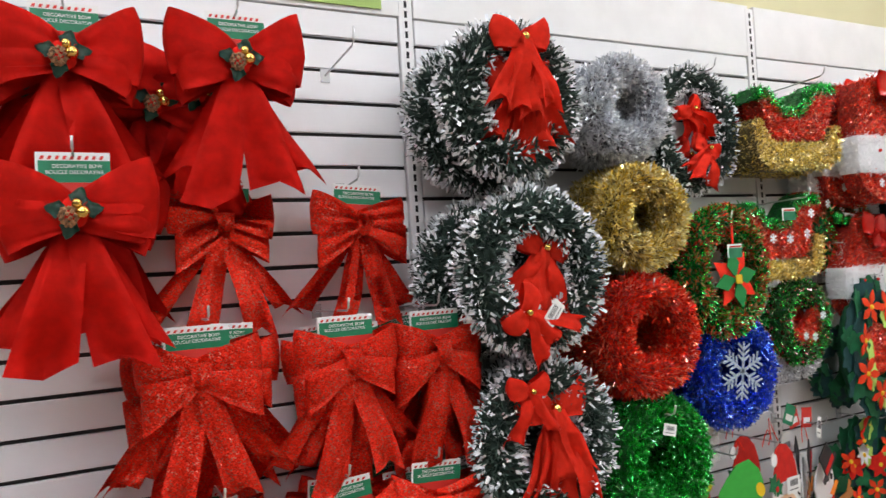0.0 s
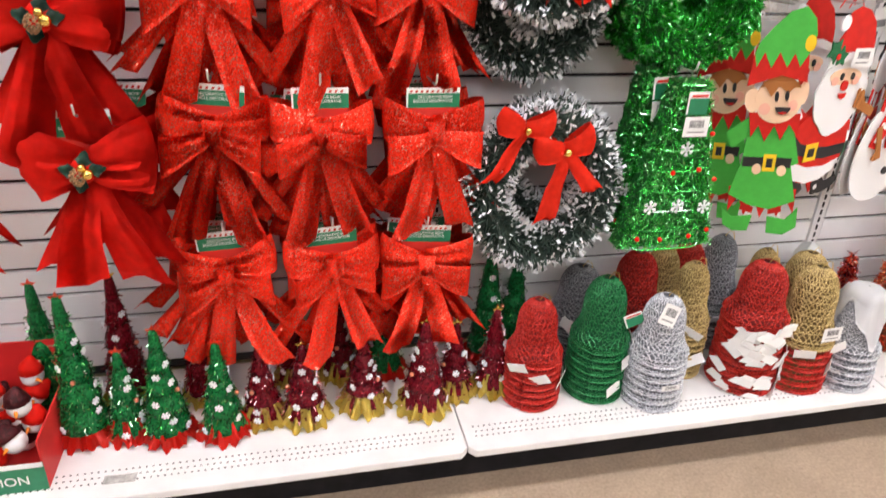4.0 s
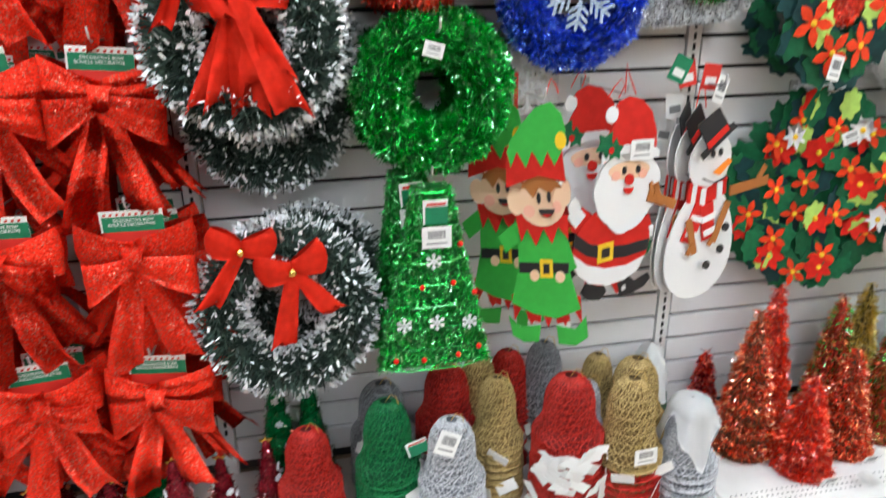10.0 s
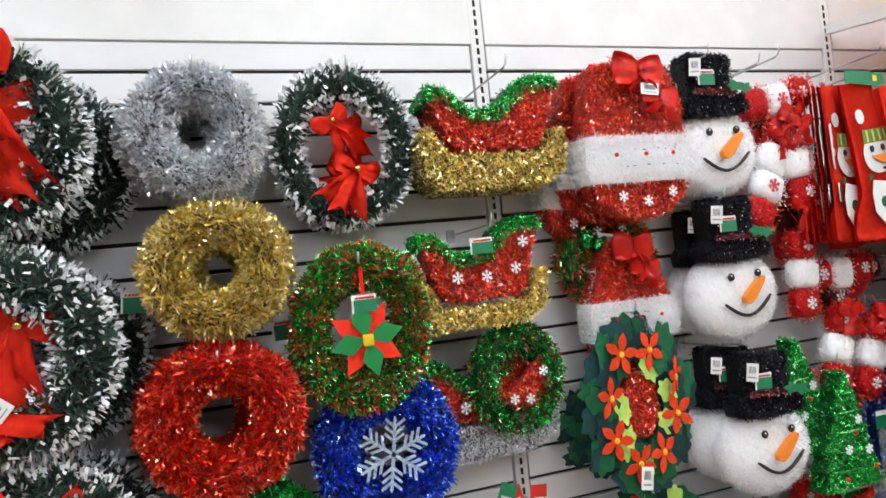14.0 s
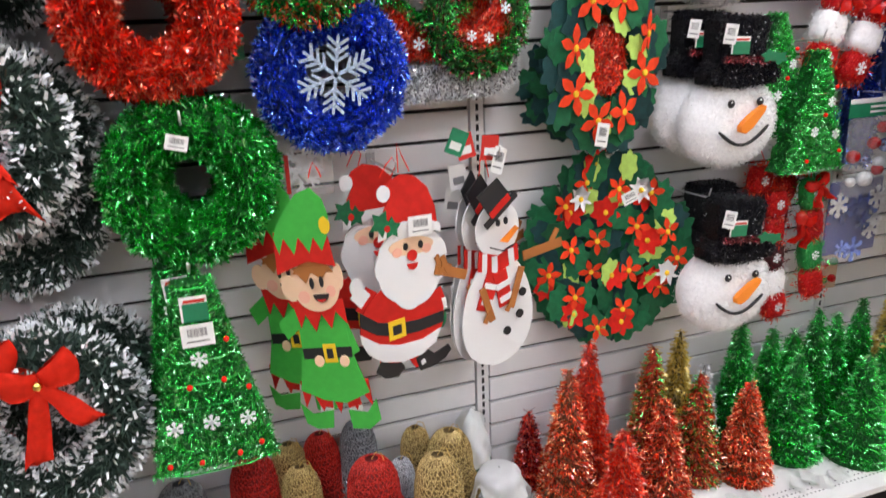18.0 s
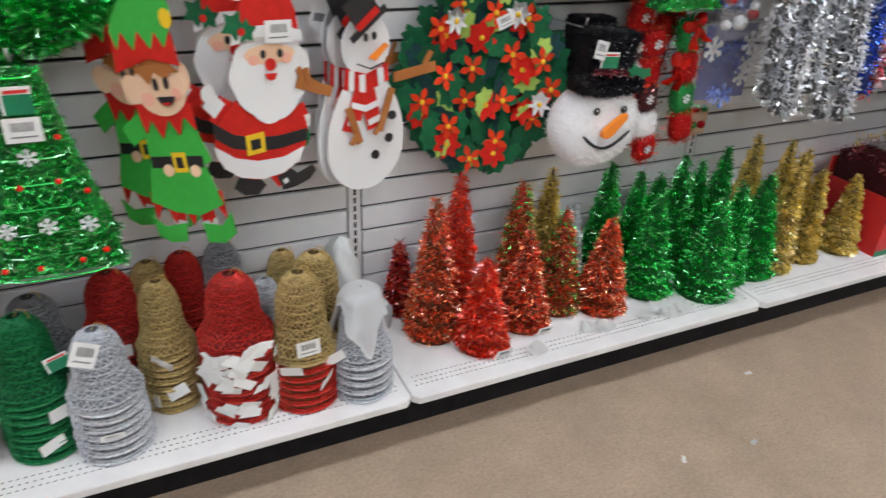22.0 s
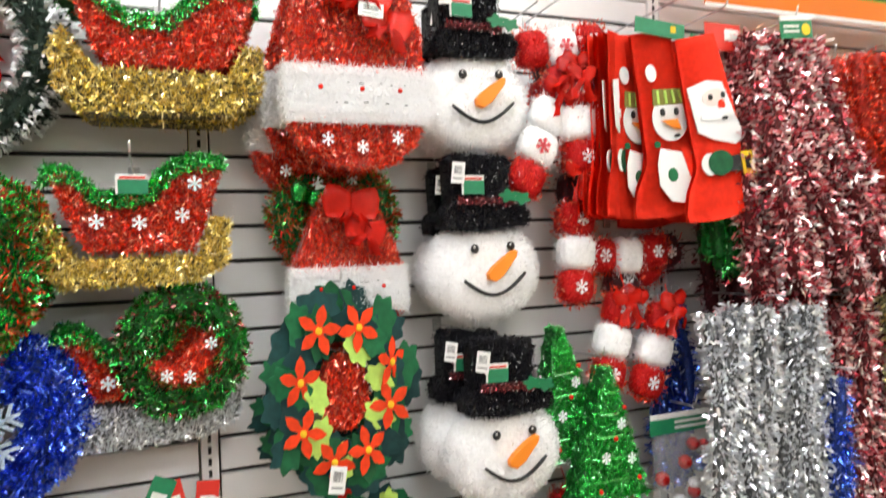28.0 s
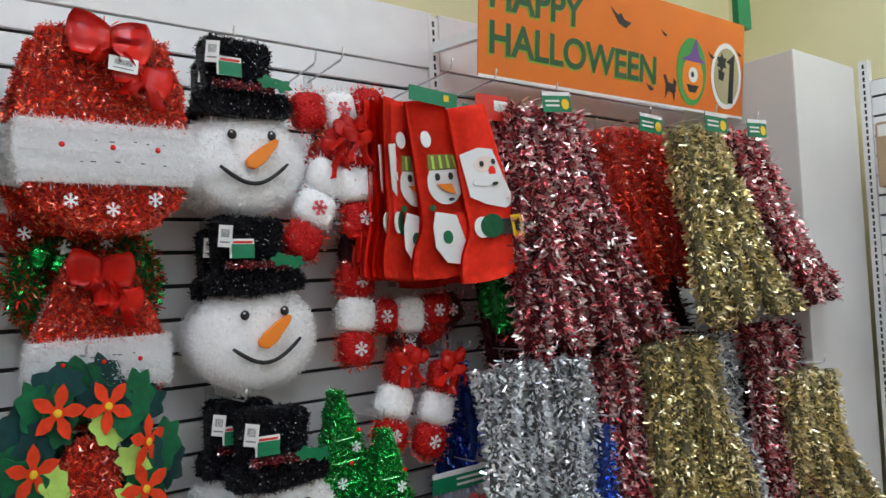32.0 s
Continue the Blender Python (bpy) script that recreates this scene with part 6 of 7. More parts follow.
# bagged snowflakes and a hanging card low on the wall
bag = thing("bagged_ornaments", (2.36, -0.185, 1.095), "clear bag of ornaments with green header card", "bagged ornaments")
one_box("header", (-0.125, 0.125, -0.006, -0.004, 0.09, 0.14), M_TAGG, bag, "green and white header card")
one_box("header_edge", (-0.125, 0.125, -0.0075, -0.0062, 0.128, 0.141), M_TAGW, bag)
bm = bmesh.new()
for k in range(2):
    box(bm, -0.05, 0.06, -0.0075, -0.0062, 0.100 + 0.014 * k, 0.106 + 0.014 * k)
part("print_bar", bm, M_TAGW, bag)
one_box("bag", (-0.12, 0.12, -0.03, 0.0, -0.13, 0.09), M_POLY, bag, bevel=0.008)
for k in range(14):
    bead(bag, R0.uniform(-0.1, 0.1), R0.uniform(-0.11, 0.06), -0.015, R0.uniform(0.012, 0.022), R0.choice([M_REDBALL, M_REDBALL, M_WHITEBALL, FOIL["blue"]]), "ball")
blue = thing("bagged_snowflakes", (2.335, -0.16, 0.88), "clear bag of blue and white snowflake ornaments", "bagged ornaments")
one_box("bag", (-0.115, 0.115, -0.03, 0.0, -0.12, 0.13), M_POLY, blue, bevel=0.008)
for k in range(10):
    bm = bmesh.new()
    snowflake(bm, R0.uniform(-0.08, 0.08), R0.uniform(-0.1, 0.1), R0.uniform(0.025, 0.045), -0.028 + 0.002 * k, -0.026 + 0.002 * k, 0.3)
    part("snowflake", bm, FOIL["blue"] if k % 3 else M_FLAKE, blue)
one_box("backing", (-0.1, 0.1, -0.004, -0.002, -0.1, 0.12), mat("blue_card", (0.02, 0.03, 0.22), rough=0.4), blue)
card = thing("hanging_card", (2.305, -0.11, 0.72), "clear packaged red and green clips on a card", "packaged clips")
one_box("card", (-0.06, 0.06, -0.002, 0, -0.075, 0.075), mat("kraft_card", (0.55, 0.38, 0.26), rough=0.7, vary=0.15, scale=30), card)
one_box("header", (-0.06, 0.06, -0.0035, -0.0021, 0.045, 0.085), M_TAGG, card)
for k in range(6):
    bead(card, -0.035 + 0.035 * (k % 3), 0.015 - 0.055 * (k // 3), -0.008, 0.013, M_REDBALL if k % 2 else M_GREENBALL, "clip")
hook(2.36, 1.24, -0.2)
hook(2.335, 1.01, -0.18)
hook(2.315, 0.79, -0.14)


# ---- tinsel garlands in hanks ----
def hank(at, color, h, w0, w1, lean, seed, n=7000, depth=0.07, width=0.006, length=0.017, group="tinsel garlands", card=True):
    """A looped tinsel garland: strands side by side from w0 wide at the hook to w1 at the uneven ends, thick with flakes."""
    g = thing("tinsel_garland", at, "hank of shiny %s tinsel garland on a hook" % color, "garland", group)
    rng = np.random.default_rng(seed)
    K = max(4, int(max(w0, w1) / 0.036) + 2)
    o = np.linspace(-0.5, 0.5, K)
    oy = rng.uniform(-depth, depth, K) * 0.7
    hs = h * rng.uniform(0.9, 1.04, K)

    def strand(k, t):
        x = o[k] * (w0 + (w1 - w0) * t ** 1.3) + lean * t ** 1.3 + 0.011 * np.sin(t * 8 + k * 1.7)
        y = oy[k] * (0.5 + 0.5 * t) + 0.012 * np.cos(t * 7 + k * 2) - 0.02 * t
        return x, y, 0.012 * np.sin(np.pi * (k + 0.5) / K) - hs[k] * t

    k = rng.integers(0, K, n)
    t = rng.uniform(0, 1, n)
    cx, cy, z = strand(k, t)
    a = rng.uniform(0, 2 * math.pi, n)
    rad = np.stack([np.cos(a), np.sin(a), rng.normal(size=n) * 0.25], 1)
    p = np.stack([cx, cy, z], 1) + rad * (0.013 + 0.014 * rng.uniform(size=(n, 1)))
    d = unit(rad * 0.8 + np.array([0, 0, -0.25]) + rng.normal(size=(n, 3)) * 0.6)
    v, f = strips(p, d, length, width, rng, 0.35)
    stuff(raw("tinsel", v, f, FOIL[color], g))
    # strand bodies in the darkened colour, as shade between the flakes
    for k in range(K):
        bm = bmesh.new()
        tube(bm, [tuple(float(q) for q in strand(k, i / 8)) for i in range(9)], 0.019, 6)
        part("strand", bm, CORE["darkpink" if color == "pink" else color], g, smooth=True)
    if not card:
        return g
    c = one_box("header_card", (-0.052, 0.052, -depth - 0.012, -depth - 0.010, -0.012, 0.04), M_TAGG, g, "green and white header card with yellow badge")
    c.rotation_euler = (0, radians(rng.uniform(-9, 9)), 0)
    one_box("white_edge", (-0.052, 0.052, -depth - 0.0135, -depth - 0.0122, 0.030, 0.040), M_TAGW, c)
    bm = bmesh.new()
    plate(bm, ellipse(0.030, 0.008, 0.014, 0.014, 16), -depth - 0.0135, -depth - 0.0122)
    part("badge", bm, M_YELLOW, c)
    bm = bmesh.new()
    for k in range(2):
        box(bm, -0.042, 0.008, -depth - 0.0135, -depth - 0.0122, 0.002 + 0.012 * k, 0.007 + 0.012 * k)
    part("print_bar", bm, M_TAGW, c)
    return g


# hook x, y, z, colour, length, width at the hook, width at the ends, drift of the ends along the wall
HK = [
    (2.555, -0.30, 2.15, "pink", 0.66, 0.25, 0.58, 0.215), (2.90, -0.33, 2.12, "red", 0.46, 0.27, 0.34, 0.16), (2.985, -0.48, 2.10, "pale gold", 0.55, 0.17, 0.48, 0.225), (3.23, -0.46, 2.11, "pink", 0.52, 0.23, 0.32, 0.40),
    (2.46, -0.22, 1.98, "green", 0.44, 0.05, 0.06, 0.0), (2.60, -0.16, 2.14, "maroon", 0.7, 0.3, 0.34, 0.06), (2.86, -0.16, 2.12, "pink", 0.62, 0.2, 0.3, 0.06), (3.12, -0.17, 2.14, "silver", 0.40, 0.12, 0.2, 0.06), (3.36, -0.17, 2.12, "blue", 0.40, 0.1, 0.14, 0.04), (3.44, -0.22, 2.10, "pink", 0.6, 0.14, 0.24, 0.06), (3.1, -0.13, 1.9, "maroon", 0.5, 0.4, 0.5, 0.05),
    (2.485, -0.32, 1.49, "silver", 0.72, 0.34, 0.35, 0.01), (2.80, -0.30, 1.47, "pink", 0.64, 0.21, 0.31, 0.07), (3.02, -0.36, 1.50, "pale gold", 0.66, 0.28, 0.40, 0.11), (3.265, -0.33, 1.49, "silver", 0.62, 0.2, 0.27, 0.19), (3.50, -0.34, 1.50, "maroon", 0.62, 0.36, 0.28, 0.15), (3.52, -0.47, 1.36, "pale gold", 0.52, 0.2, 0.28, 0.16), (3.42, -0.42, 1.52, "pink", 0.6, 0.2, 0.26, 0.12),
    (2.385, -0.10, 1.49, "blue", 0.5, 0.06, 0.08, -0.01), (2.685, -0.335, 1.30, "blue", 0.48, 0.03, 0.04, 0.0), (2.88, -0.20, 1.48, "copper", 0.62, 0.14, 0.16, 0.0), (3.3, -0.16, 1.48, "maroon", 0.5, 0.5, 0.5, 0.0),
]
SIZE = {"pink": (0.0064, 0.018), "silver": (0.006, 0.0165), "pale gold": (0.0055, 0.0165), "red": (0.003, 0.016)}
for i, (x, y, z, c, h, w0, w1, ln) in enumerate(HK):
    fw, fl = SIZE.get(c, (0.0045, 0.0165))
    area = h * (w0 + w1) / 2
    hank((x, y, z), c, h, w0, w1, ln, 200 + i, int(min(26000, (68000 if y < -0.25 else 32000) * area + 1500)), 0.06 if w1 > 0.15 else 0.025, fw, fl, card=z > 2 and y < -0.25)
    hook(x, z + 0.03, y - 0.06)


# ---- things on the base shelf ----
def bell_stack(at, color, r, h, seed, low=None, lowfrac=0.0, tags=True, label="", dome=0.5):
    """Nested woven rope bells: ribbed rims below, one rounded bell on top."""
    b = thing("rope_bell_stack", at, label or "stack of %s woven rope bells on white shelf" % color, "bell stack", "rope bell stacks")
    rng = random.Random(seed)
    hb = h * (1 - dome)
    n = max(3, int(hb / 0.021))
    def rad(z):
        if z < hb:
            return r * (1 - 0.06 * z / hb)
        t = (z - hb) / (h - hb)
        if t < 0.42:
            return r * (0.68 + 0.31 * (1 - t / 0.42) ** 2.0)
        return r * 0.68 * math.sqrt(max(0.0, 1 - ((t - 0.42) / 0.58) ** 2.5))
    # added dark body inside the mesh, stands for the shade within the bells
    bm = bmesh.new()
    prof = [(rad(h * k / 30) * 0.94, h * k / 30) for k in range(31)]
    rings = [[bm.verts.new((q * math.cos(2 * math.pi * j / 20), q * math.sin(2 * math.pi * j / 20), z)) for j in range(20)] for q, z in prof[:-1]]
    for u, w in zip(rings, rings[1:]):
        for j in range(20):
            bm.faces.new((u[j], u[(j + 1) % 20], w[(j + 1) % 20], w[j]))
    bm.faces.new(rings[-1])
    part("inner_shade", bm, INNER_SHADE[color], b, smooth=True)
    def circle(z, q, k=26, wob=0.0):
        return [((q + wob * math.sin(3 * a + z * 90)) * math.cos(a), (q + wob * math.sin(3 * a + z * 90)) * math.sin(a), z) for a in [2 * math.pi * j / k for j in range(k + 1)]]
    for i in range(n):
        z = 0.006 + i * hb / n
        col = (low or color) if z < h * lowfrac else color
        bm = bmesh.new()
        tube(bm, circle(z, rad(z) * 1.01, wob=0.0012), 0.0042, 5)
        tube(bm, circle(z + 0.007, rad(z) * 0.985), 0.0026, 4)
        zig = []
        for j in range(49):
            a = 2 * math.pi * j / 48
            zig.append((rad(z) * 0.99 * math.cos(a), rad(z) * 0.99 * math.sin(a), z + (0.006 if j % 2 else hb / n - 0.003)))
        tube(bm, zig, 0.0018, 3)
        part("bell_rim", bm, ROPE[col], b)
    bm = bmesh.new()
    for hand in (-1, 1):
        for k in range(30):
            pts = []
            for i in range(15):
                t = i / 14
                z = hb + (h - hb) * t * 0.985
                a = k * math.pi / 15 + hand * t * 2.4 + 0.07 * math.sin(k * 5 + i * 2)
                pts.append((rad(z) * math.cos(a), rad(z) * math.sin(a), z))
            tube(bm, pts, 0.0017, 3)
    for k in range(9):
        z = hb + (h - hb) * (0.02 + 0.11 * k)
        tube(bm, circle(z, rad(z)), 0.0019, 4)
    part("woven_bell", bm, ROPE[color], b)["kind"] = "stuff"
    bm = bmesh.new()
    tube(bm, [(0, 0, h - 0.004), (0.01, -0.004, h + 0.014), (0.022, -0.004, h + 0.008), (0.03, -0.006, h - 0.02)], 0.0012, 4)
    part("cord", bm, M_STRING, b)
    if tags:
        for k in range(3):
            a = -math.pi / 2 + rng.uniform(-1.2, 1.2)
            t = one_box("tag", (-0.027, 0.027, -0.0006, 0.0006, -0.014, 0.014), M_TAGW, b, "white paper tag")
            zz = rng.uniform(0.03, hb)
            t.matrix_basis = pose((r + 0.006) * math.cos(a), (r + 0.006) * math.sin(a), zz, rng.uniform(-30, 30), rng.uniform(-40, 40), math.degrees(a) + 90 + rng.uniform(-40, 40))
    return b


DZ = DECK_Z
bell_stack((0.212, -0.27, DZ), "red", 0.075, 0.30, 1)
bell_stack((0.395, -0.265, DZ), "green", 0.08, 0.345, 2)
BS = bell_stack((0.534, -0.325, DZ), "silver", 0.08, 0.315, 3, tags=False)
bell_stack((0.672, -0.215, DZ), "gold", 0.068, 0.34, 4)
BR = bell_stack((0.825, -0.30, DZ), "red", 0.088, 0.375, 5, label="stack of red woven rope bells wrapped with white tags", dome=0.42)
bell_stack((0.975, -0.32, DZ), "gold", 0.085, 0.36, 6, "red", 0.4, label="gold rope bell nested on red rope bells", dome=0.55)
BW = bell_stack((1.118, -0.345, DZ), "silver", 0.079, 0.25, 7, tags=False, label="stack of silver rope bells with a plastic sheet on top")
bell_stack((0.40, -0.10, DZ), "grey", 0.085, 0.29, 8)
bell_stack((0.57, -0.10, DZ), "red", 0.085, 0.32, 9)
bell_stack((0.74, -0.08, DZ), "red", 0.07, 0.33, 10)
bell_stack((0.835, -0.09, DZ), "grey", 0.07, 0.35, 11)
bell_stack((0.985, -0.10, DZ), "gold", 0.06, 0.30, 12)
bell_stack((1.045, -0.20, DZ), "gold", 0.085, 0.335, 13)
bell_stack((0.92, -0.19, DZ), "silver", 0.05, 0.28, 14)
bell_stack((0.66, -0.08, DZ), "gold", 0.07, 0.32, 15)
bow_card(BS, 0.225, 0.05, 0.032, -0.076, False).rotation_euler = (radians(-20), radians(-18), 0)
price_tag(BS, (0.0, -0.09, 0.09), (0, 0, 0), 0.05, 0.015, 31)
price_tag(BS, (-0.02, -0.05, 0.285), (-10, 25, 0), 0.05, 0.055, 32)
gt = thing("price_tag_card", (0.965, -0.425, 0.39), "white barcode price tag on a gold bell", "price tag")
price_tag(gt, (0, 0, 0), (0, -3, 0), 0.055, 0.042, 33)
rng0 = random.Random(88)
for k in range(48):
    a = -math.pi / 2 + rng0.uniform(-1.5, 1.5)
    bm = bmesh.new()
    s = rng0.uniform(0.018, 0.036)
    plate(bm, [(-s, -s * 0.3), (s * 0.9, -s * 0.5), (s * 1.2, s * 0.3), (-s * 0.3, s * 0.5)], -0.0006, 0.0006)
    t = part("tag", bm, M_TAGW, BR, "crumpled white paper tag" if k == 0 else "")
    t.matrix_basis = pose(0.097 * math.cos(a), 0.097 * math.sin(a), 0.012 + 0.215 * k / 48, rng0.uniform(-14, 14), rng0.uniform(-22, 22), math.degrees(a) + 90 + rng0.uniform(-14, 14))


def draped(s, v):
    a = 2 * math.pi * v
    q = 0.003 + 0.052 * min(1.0, s * 3.0) ** 0.5 * (1 + 0.10 * math.sin(5 * a) * s) + 0.034 * max(0.0, s - 0.45) * (1 + 0.5 * math.sin(3 * a + 1)) + 0.005 * math.sin(9 * a + 3 * s) * s
    return (q * math.cos(a), q * math.sin(a), 0.300 - 0.022 * min(1.0, s * 3.0) ** 2 - 0.105 * max(0.0, s - 0.3) * (1 + 0.75 * math.sin(3 * a + 0.4) + 0.25 * math.sin(7 * a)))


bm = bmesh.new()
grid_sheet(bm, draped, 12, 36, 0.0008)
part("plastic_sheet", bm, mat("frosted_white_plastic", (0.86, 0.865, 0.87), rough=0.4), BW, "crumpled white plastic sheet", smooth=True)
wb = thing("wrapped_bell", (1.152, -0.075, DZ), "white and green wrapped bell standing at the back", "bell")
wb.scale = (0.82, 0.82, 0.87)
bm = bmesh.new()
grid_sheet(bm, lambda s, v: tuple(q * (0.066 - 0.03 * s ** 1.4 if s < 0.85 else 0.04 * math.sqrt(max(0.0, (1 - s) / 0.15)) * 0.95) * (1 + 0.1 * math.sin(6.283 * 5 * v + 9 * s) + 0.05 * math.sin(6.283 * 9 * v - 14 * s)) for q in (math.cos(6.283 * v), math.sin(6.283 * v))) + (0.15 + 0.19 * s + 0.004 * math.sin(20 * v + 15 * s),), 14, 30, 0.0)
part("bell", bm, mat("wrapped_white", (0.68, 0.70, 0.70), rough=0.3), wb, "shiny white plastic wrap", smooth=True)
bm = bmesh.new()
tube(bm, [(0, 0, 0.0), (0, 0, 0.06), (0, 0, 0.16)], [0.075, 0.074, 0.067], 18)
part("skirt", bm, mat("green_band", (0.01, 0.07, 0.035), rough=0.4), wb, "dark green skirt", smooth=True)


def cone_tree(at, r, h, colors, seed, n=6500, tag=False, label=""):
    t = thing("tinsel_cone_tree", at, label or "tabletop cone tree wrapped in %s tinsel" % " and ".join(dict.fromkeys(colors)), "tinsel tree", "tinsel cone trees")
    rng = np.random.default_rng(seed)
    for i, c in enumerate(colors):
        m = n // len(colors)
        u = 1 - np.sqrt(rng.uniform(0, 0.985, m))
        a = rng.uniform(0, 2 * math.pi, m)
        q = r * (1 - u) ** 0.85 * (1 + 0.12 * np.sin(u * 44 + a))
        p = np.stack([q * 0.86 * np.cos(a), q * 0.86 * np.sin(a), u * h], 1)
        out = np.stack([np.cos(a), np.sin(a), np.full(m, -0.25)], 1)
        tang = np.stack([-np.sin(a), np.cos(a), np.zeros(m)], 1)
        d = unit(out + tang * rng.normal(size=(m, 1)) * 0.9 + rng.normal(size=(m, 3)) * 0.35)
        v, f = strips(p, d, 0.015, 0.003, rng, 0.5)
        stuff(raw("tinsel", v, f, FOIL[c], t))
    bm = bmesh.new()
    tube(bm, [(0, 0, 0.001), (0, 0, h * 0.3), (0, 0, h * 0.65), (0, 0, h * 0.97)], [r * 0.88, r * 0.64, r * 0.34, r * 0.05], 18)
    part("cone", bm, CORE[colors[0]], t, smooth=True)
    if tag:
        price_tag(t, (0.3 * r, -r - 0.012, 0.022), (25, 0, 0), 0.05, 0.042, seed)
    return t


CONES = [
    (1.385, -0.195, 0.085, 0.435, ("copper", "red", "copper")), (1.488, -0.305, 0.076, 0.29, ("red",)), (1.49, -0.12, 0.08, 0.465, ("red",)), (1.652, -0.25, 0.08, 0.315, ("copper", "red")), (1.69, -0.13, 0.075, 0.415, ("red", "copper", "green")),
    (1.795, -0.215, 0.075, 0.345, ("red", "copper", "green")), (1.925, -0.265, 0.08, 0.315, ("copper", "red", "copper")), (1.335, -0.06, 0.045, 0.24, ("maroon", "red")), (1.745, -0.07, 0.055, 0.37, ("gold",)), (1.83, -0.07, 0.06, 0.41, ("gold",)), (1.92, -0.08, 0.05, 0.28, ("silver",)),
    (2.03, -0.10, 0.075, 0.42, ("green",)), (2.125, -0.23, 0.09, 0.34, ("green",)), (2.155, -0.10, 0.065, 0.37, ("green",)), (2.305, -0.31, 0.1, 0.345, ("green",)), (2.22, -0.12, 0.075, 0.36, ("green",)), (2.30, -0.13, 0.075, 0.42, ("green",)), (2.40, -0.11, 0.07, 0.38, ("green",)), (2.42, -0.28, 0.07, 0.36, ("green",)),
    (2.545, -0.265, 0.09, 0.37, ("green",)), (2.49, -0.12, 0.07, 0.42, ("green",)), (2.60, -0.14, 0.065, 0.46, ("gold",)), (2.64, -0.29, 0.055, 0.44, ("gold",)), (2.80, -0.265, 0.06, 0.36, ("gold",)), (2.77, -0.14, 0.055, 0.42, ("gold",)), (3.0, -0.265, 0.07, 0.30, ("gold",)), (2.9, -0.12, 0.055, 0.36, ("gold",)),
]
for i, (x, y, r, h, cols) in enumerate(CONES):
    cone_tree((x, y, DZ), r * 1.02, h, cols, 300 + i, tag=i in (1, 3))
for k, (x, y, r) in enumerate(((1.88, -0.37, 20), (1.83, -0.36, -15), (2.03, -0.37, 40), (2.1, -0.39, -30), (2.17, -0.38, 10), (2.08, -0.36, 60), (1.62, -0.40, 10), (2.36, -0.40, -20))):
    t = thing("loose_tag", (x, y, DZ + 0.001 + 0.001 * k), "loose white paper tag lying on the shelf", "paper tag", "loose paper tags")
    bm = bmesh.new()
    grid_sheet(bm, lambda s, v, k=k: (-0.03 + 0.06 * s, -0.022 + 0.044 * v, 0.002 + 0.014 * abs(math.sin(s * 3 + k)) * v), 5, 3, 0.0005)
    part("paper", bm, M_TAGW, t).rotation_euler = (0, 0, radians(r))


M_TIER = {"green": glitter("green_foil_tier", (0.003, 0.12, 0.03), 260, 0.3, 0.25, 0.2), "maroon": glitter("maroon_foil_tier", (0.13, 0.004, 0.010), 260, 0.3, 0.25, 0.2)}

M_TRIM = {"green": foil("dark_green_trim_foil", (0.006, 0.24, 0.03)), "maroon": foil("dark_maroon_trim_foil", (0.30, 0.008, 0.02))}


